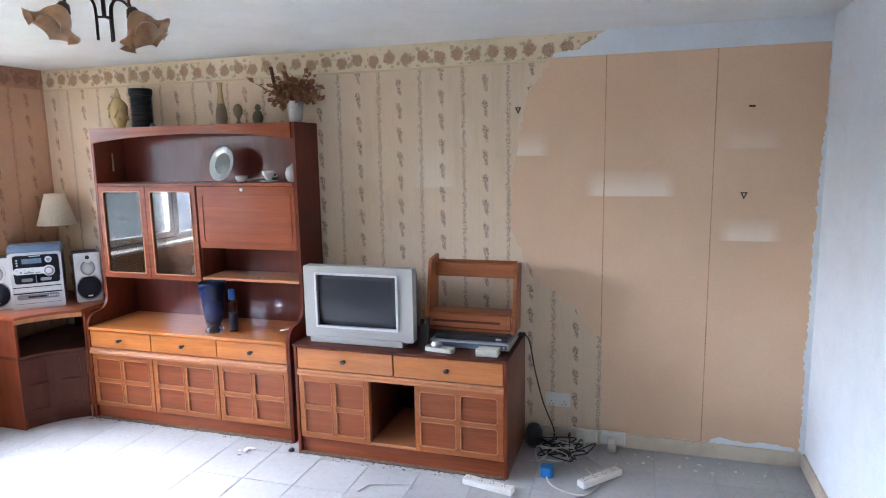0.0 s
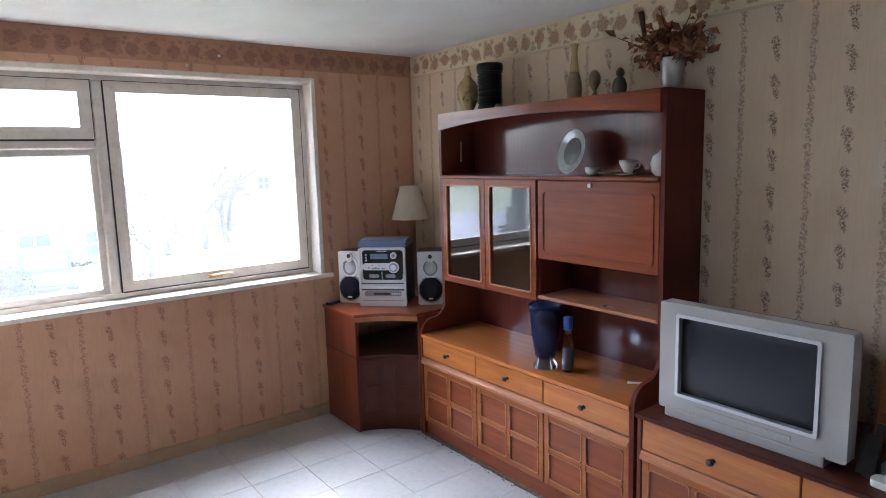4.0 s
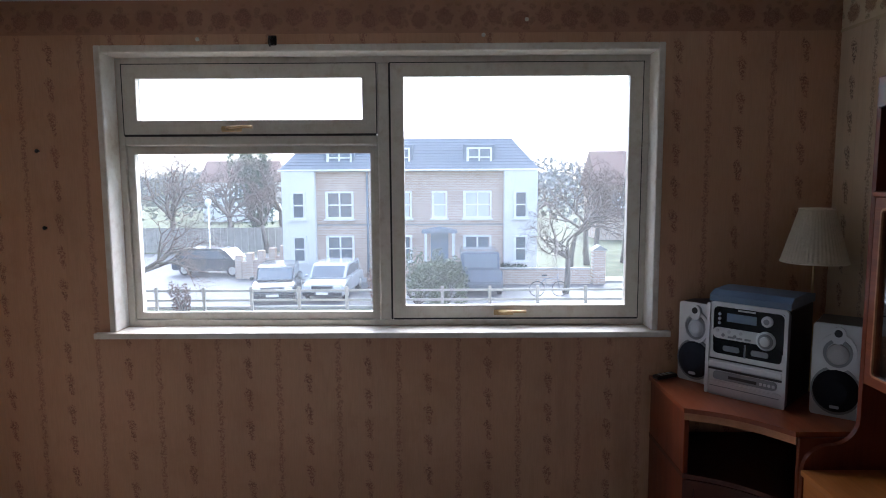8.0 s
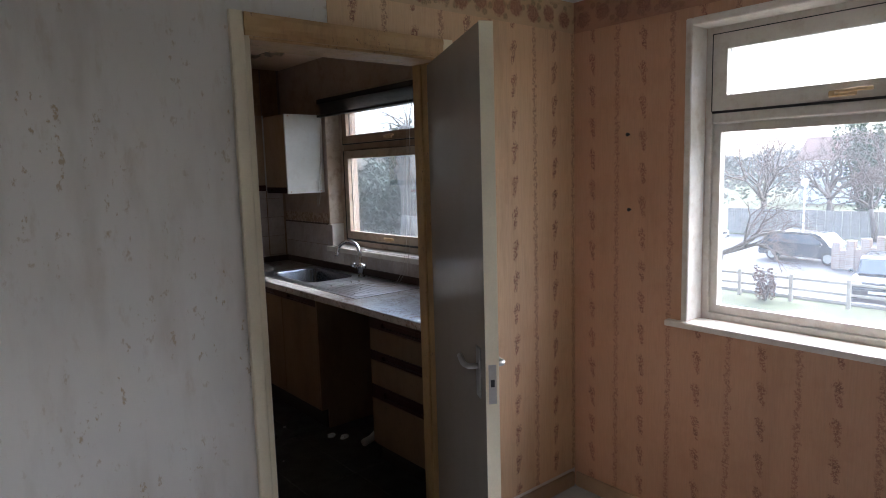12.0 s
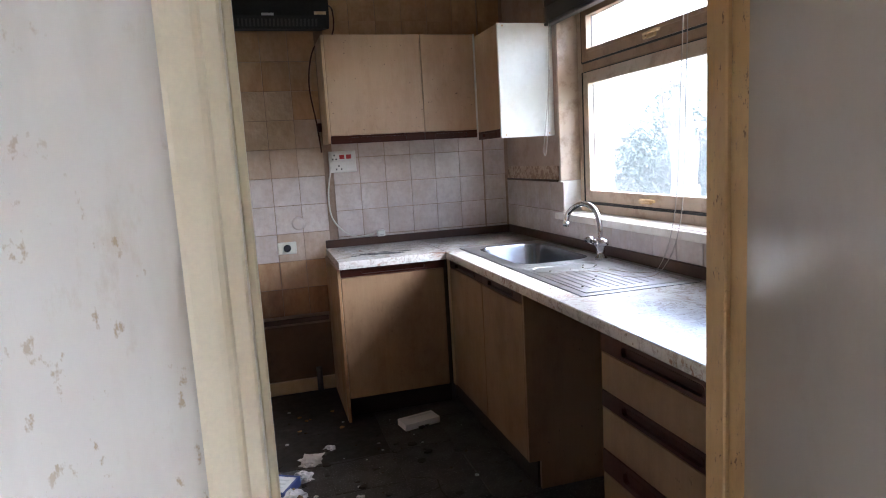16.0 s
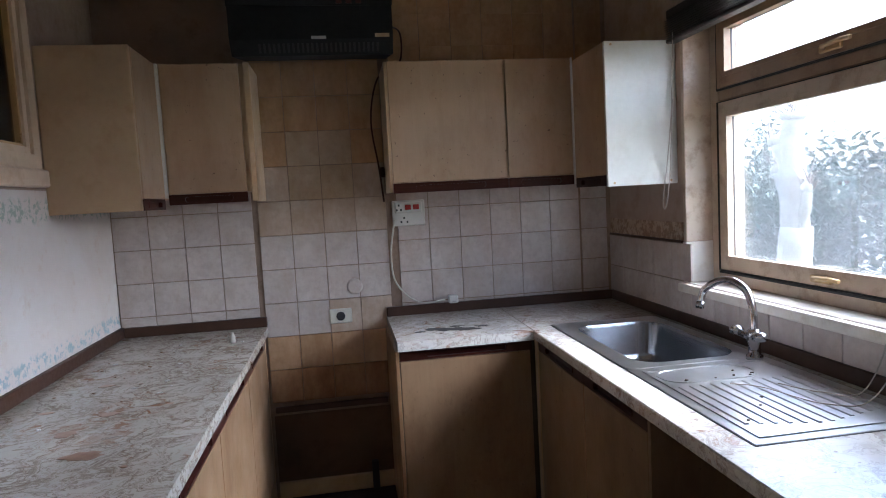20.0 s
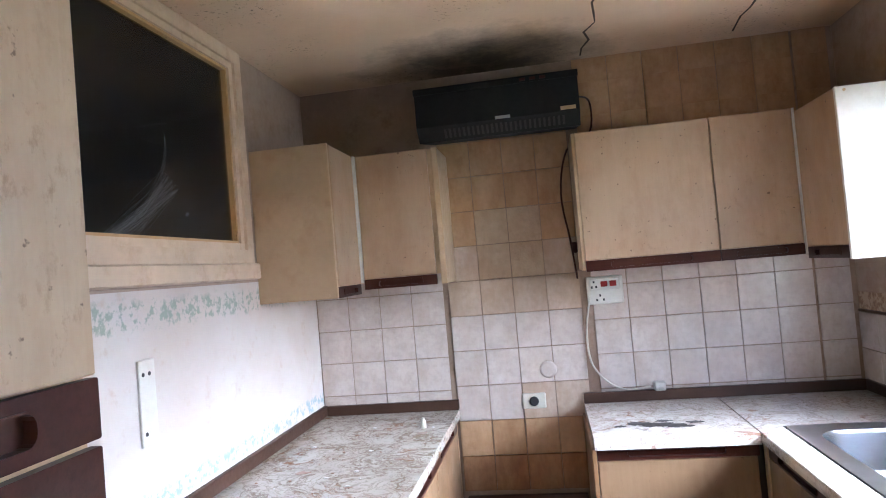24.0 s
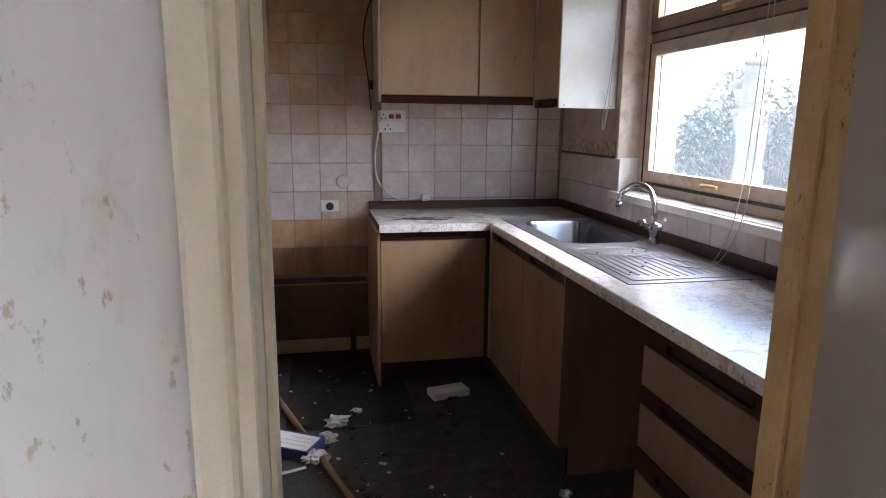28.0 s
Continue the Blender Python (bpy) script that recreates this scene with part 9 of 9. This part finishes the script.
bare_tree((-25.4, -9.4, GZ - 0.02), 7.2, 3, "wide bare fruit tree on the lawn", 1.15, 0.16, 7)
bare_tree((-30.3, 7.9, GZ + 0.01), 6.8, 8, "small bare street tree by the fence", 1.1, 0.1, 7)
bare_tree((-50, -14, GZ), 10.0, 12, "bare tree behind the garden wall", 0.9, 0.05, 6)
bare_tree((-52, -19, GZ), 12.0, 15, "tall bare tree beyond the street", 0.9, 0.05, 6)
bare_tree((-47.5, -10.5, GZ), 8.5, 31, "bare tree beyond the parked cars", 0.9, 0.05, 6)
bare_tree((-56, -11.5, GZ), 11.0, 32, "tall bare tree beyond the street", 0.9, 0.05, 6)
bare_tree((-49, -18, GZ), 9.5, 33, "tall bare tree beyond the street", 0.9, 0.05, 6)
bare_tree((-38, 9.6, GZ), 8.5, 34, "bare tree beside the house", 0.9, 0.05, 6)
bare_tree((-41, 13.5, GZ), 9.5, 35, "bare tree beside the house", 0.9, 0.05, 6)
bare_tree((-45, 12, GZ), 9.0, 18, "bare tree beside the house", 0.9, 0.05, 6)
for at, ht, seed in (((-40, 11.0, GZ), 8.5, 41), ((-43, 15.5, GZ), 9.0, 42), ((-47, 13.2, GZ), 9.5, 43), ((-52, 9.5, GZ), 9.0, 44), ((-53, -9.0, GZ), 9.5, 45), ((-58, -16.5, GZ), 11.0, 46)):
    bare_tree(at, ht, seed, "bare winter tree beyond the street", 1.0, 0.05, 6)
bare_tree((-50, 18, GZ), 10.0, 20, "bare tree at the end of the street", 0.9, 0.05, 6)
m_leaf_dark = painted("evergreen_leaves", (0.045, 0.075, 0.04), 0.6, 0.4, (0.10, 0.12, 0.07), 0.5, 9)
m_leaf_blue = painted("blue_green_leaves", (0.040, 0.085, 0.065), 0.6, 0.4, (0.10, 0.14, 0.10), 0.5, 9)
m_leaf_grey = painted("grey_green_leaves", (0.115, 0.135, 0.075), 0.6, 0.4, (0.20, 0.19, 0.12), 0.6, 9)
m_bark_pale = painted("pale_flaking_bark", (0.24, 0.225, 0.20), 0.9, 0.25, (0.16, 0.15, 0.11), 0.6, 14, 0.5)
m_leaf_red = painted("russet_shrub", (0.15, 0.08, 0.06), 0.8, 0.3)


def shrub(name, at, size, n, material, seed, label, stem=0.2, group="", leaf=0.09):
    """A bush or crown: many small leaves in uneven clumps round a few stems."""
    rnd = random.Random(seed)
    t = thing(name, at, label, "bush" if size[2] < 3 else "tree", group)
    st, lv = bmesh.new(), bmesh.new()
    base = Vector(at)
    clumps = []
    for i in range(9):
        c = base + Vector((rnd.uniform(-0.7, 0.7) * size[0], rnd.uniform(-0.7, 0.7) * size[1], size[2] * (stem + (1 - stem) * rnd.uniform(0.15, 0.85))))
        clumps.append((c, rnd.uniform(0.28, 0.5)))
        tube(curve_pts([base, base.lerp(c, 0.5) + Vector((0, 0, 0.1)), c], 6), 0.02 * size[2] + 0.01, 5, st, 0.006)
    verts, faces = [], []
    for _ in range(n):
        c, k = rnd.choice(clumps)
        d = Vector((rnd.gauss(0, 1), rnd.gauss(0, 1), rnd.gauss(0, 0.8))).normalized() * rnd.uniform(0.45, 1.0) * k
        p = c + Vector((d.x * size[0], d.y * size[1], d.z * size[2]))
        if p.z < at[2] + 0.05: p.z = at[2] + 0.05
        u = Vector((rnd.uniform(-1, 1), rnd.uniform(-1, 1), rnd.uniform(-1, 1))).normalized()
        w = u.orthogonal().normalized()
        s = leaf * rnd.uniform(0.6, 1.3)
        i = len(verts)
        verts += [p - u * s, p + w * s * 0.5, p + u * s, p - w * s * 0.5]
        faces.append((i, i + 1, i + 2, i + 3))
    part("stems", st, m_bark, t)
    me = bpy.data.meshes.new("leaves")
    me.from_pydata([tuple(v) for v in verts], [], faces)
    me.materials.append(material)
    ob = new("leaves", me)
    ob.parent = t
    ob.matrix_parent_inverse = t.matrix_basis.inverted()
    tagged(ob, kind="stuff")
    return t


shrub("shrub", (-27.7, 1.3, GZ), (1.0, 1.5, 2.1), 4200, m_leaf_grey, 2, "loose grey-green evergreen bush behind the fence", 0.05, "bushes", 0.08)
shrub("shrub", (-27.9, 2.5, GZ), (0.9, 0.9, 1.8), 2400, m_leaf_grey, 5, "loose grey-green evergreen bush behind the fence", 0.05, "bushes", 0.08)
shrub("shrub", (-27.6, -0.4, GZ), (0.8, 0.6, 1.6), 1500, m_leaf_red, 6, "russet winter shrub by the parked cars", 0.1, "bushes", 0.06)
shrub("shrub", (-26.0, -7.75, GZ), (0.42, 0.42, 1.35), 1500, m_leaf_red, 7, "small russet clipped shrub on the lawn", 0.05, "bushes", 0.05)
shrub("shrub", (-33.9, 6.0, GZ + 0.12), (0.5, 2.4, 0.8), 1500, m_leaf_dark, 9, "low clipped hedge before the house", 0.0, "bushes", 0.08)
shrub("conifer", (-60, -15, GZ), (2.0, 2.0, 9.0), 5000, m_leaf_dark, 10, "dark evergreen tree rising over the gardens", 0.15, "evergreen trees", 0.15)
for at, size, seed, text in (((-16, -18.9, GZ), (1.9, 2.6, 4.9), 11, "broad evergreen bush seen from the kitchen window"), ((-17.5, -13.2, GZ), (2.0, 1.9, 7.4), 13, "ivy-covered tree seen from the kitchen window"),
                             ((-21, -22.5, GZ), (2.4, 2.6, 6.2), 16, "dense evergreen tree seen from the kitchen window"), ((-17, -10.6, GZ), (1.6, 1.7, 5.2), 17, "broad evergreen tree seen from the kitchen window"),
                             ((-15, -14.6, GZ), (1.5, 1.6, 4.0), 19, "broad evergreen bush seen from the kitchen window")):
    shrub("evergreen_tree" if size[2] > 5 else "evergreen_bush", at, size, 11000, m_leaf_blue, seed, text, 0.03, "evergreen trees", 0.14)
def pollard(at, top, label):
    """An old lopped tree: a stout leaning trunk, cut stumps of limbs and a few dead sticks."""
    rnd = random.Random(24)
    t = thing("tree", at, label, "tree", "bare trees")
    b = Vector(at)
    trunk, stumps, sticks = bmesh.new(), bmesh.new(), bmesh.new()
    up = top - at[2]
    fork = b + Vector((0, 0.02, up * 0.62))
    tube(curve_pts([tuple(b), tuple(b + Vector((0.05, -0.08, up * 0.3))), tuple(fork)], 9), 0.44, 12, trunk, 0.34)
    for k, (dy, dz, r) in enumerate(((0.10, up * 0.38, 0.30), (-0.85, up * 0.20, 0.17), (0.42, up * 0.13, 0.13), (-0.30, up * 0.30, 0.15))):
        tip = fork + Vector((rnd.uniform(-0.3, 0.3), dy, dz))
        tube(curve_pts([tuple(fork - Vector((0, 0, 0.25))), tuple(fork.lerp(tip, 0.55) + Vector((0, 0.10 * (k - 1), 0))), tuple(tip)], 7), r, 9, stumps, r * 0.72)
        lathe([(r * 0.6, 0.0), (r * 0.95, 0.05), (r * 0.9, 0.16), (r * 0.45, 0.24)], tuple(tip - Vector((0, 0, 0.08))), 9, stumps)
        for i in range(9):
            p = tip + Vector((rnd.uniform(-0.1, 0.1), rnd.uniform(-0.1, 0.1), 0))
            q = p + Vector((rnd.uniform(-0.7, 0.7), rnd.uniform(-0.8, 0.8), rnd.uniform(0.1, 0.8)))
            tube(curve_pts([tuple(p), tuple(p.lerp(q, 0.5) + Vector((0, 0, 0.12))), tuple(q)], 5), 0.022, 5, sticks, 0.006)
    for bm in (trunk, stumps):
        for v in bm.verts:
            v.co += Vector((rnd.uniform(-1, 1), rnd.uniform(-1, 1), rnd.uniform(-1, 1))) * 0.022
    part("trunk", trunk, m_bark_pale, t)
    part("limbs", stumps, m_bark_pale, t)
    tagged(part("twigs", sticks, m_twig, t), kind="stuff")


pollard((-13, -12.0, GZ), 2.75, "pale lopped old tree seen from the kitchen window")
bare_tree((-18.5, -24, GZ), 8.5, 26, "pale bare tree seen from the kitchen window", 0.8, 0.05, 6)
m_hedge = painted("pale_garden_fence", (0.31, 0.29, 0.26), 0.9, 0.15)
gf = thing("garden_fence", (-48, -13, GZ), "pale close-boarded garden fence", "fence")
for i in range(26):
    y = -20 + i * 0.5
    part("board", bx(-48.05, -48.0, y, y + 0.47, GZ, GZ + 1.8), m_hedge, gf)

# second house and distant woods
h2 = thing("house", (-58, 17, GZ), "brick house with a tiled roof behind the trees", "house")
m_tile_roof = painted("brown_roof_tiles", (0.17, 0.11, 0.09), 0.8, 0.2)
part("wall", bx(-62, -56, 15.5, 25, GZ, 1.2), m_brick, h2)
part("roof", prism([(-55.6, 1.15), (-59, 4.2), (-62.4, 1.15)], "y", 15.2, 25.3), m_tile_roof, h2)
for y in (17.3, 20.5, 23.4):
    far_window(h2, -55.95, y, -0.1, 1.3, 1.2, 2)
h3 = thing("house", (-85, -24, GZ), "pale far house among trees", "house")
part("wall", bx(-90, -84, -29, -20, GZ, 1.6), m_render, h3)
part("roof", prism([(-83.5, 1.55), (-87, 4.4), (-90.5, 1.55)], "y", -29.4, -19.6), m_tile_roof, h3)
for y in (-27, -24.4, -21.8):
    far_window(h3, -83.95, y, 0.2, 1.2, 1.2, 2)
m_wood = painted("hazy_winter_wood", (0.24, 0.24, 0.235), 0.95, 0.3, (0.20, 0.20, 0.19), 0.5, 1.5, 0.0, scale=0.15)
rnd = random.Random(88)
verts, faces = [], []
for k in range(34000):
    row = rnd.random()
    x = lerp(-64, -260, row)
    y = rnd.uniform(-150, 150) * lerp(0.7, 1.6, row)
    hgt = lerp(3.5, 15, row) * (0.7 + 0.5 * noise.noise(Vector((y * 0.03, x * 0.02, 0))))
    p = Vector((x, y, GZ + max(1.0, rnd.uniform(0.1, 1.0) ** 0.7 * hgt)))
    u = Vector((rnd.uniform(-1, 1), rnd.uniform(-1, 1), rnd.uniform(-0.6, 1))).normalized()
    w = u.orthogonal().normalized()
    s = lerp(0.32, 1.0, row) * rnd.uniform(0.6, 1.3)
    i = len(verts)
    verts += [p - u * s, p + w * s * 0.6, p + u * s, p - w * s * 0.6]
    faces.append((i, i + 1, i + 2, i + 3))
me = bpy.data.meshes.new("far_woods")
me.from_pydata([tuple(v) for v in verts], [], faces)
me.materials.append(m_wood)
tagged(new("far_woods", me), "hazy winter woods along the skyline", "woods", kind="stuff")

lamp_post = thing("street_lamp", (-38.6, -11.3, GZ), "slim pale street lamp with a small lantern", "street lamp")
part("pole", lathe([(0.09, 0.0), (0.085, 0.8), (0.05, 0.85), (0.04, 3.7)], (-38.6, -11.3, GZ), 10), m_winw, lamp_post)
part("lantern", lathe([(0.06, 3.7005), (0.17, 3.85), (0.19, 4.05), (0.05, 4.15)], (-38.6, -11.3, GZ), 10), m_winw, lamp_post)
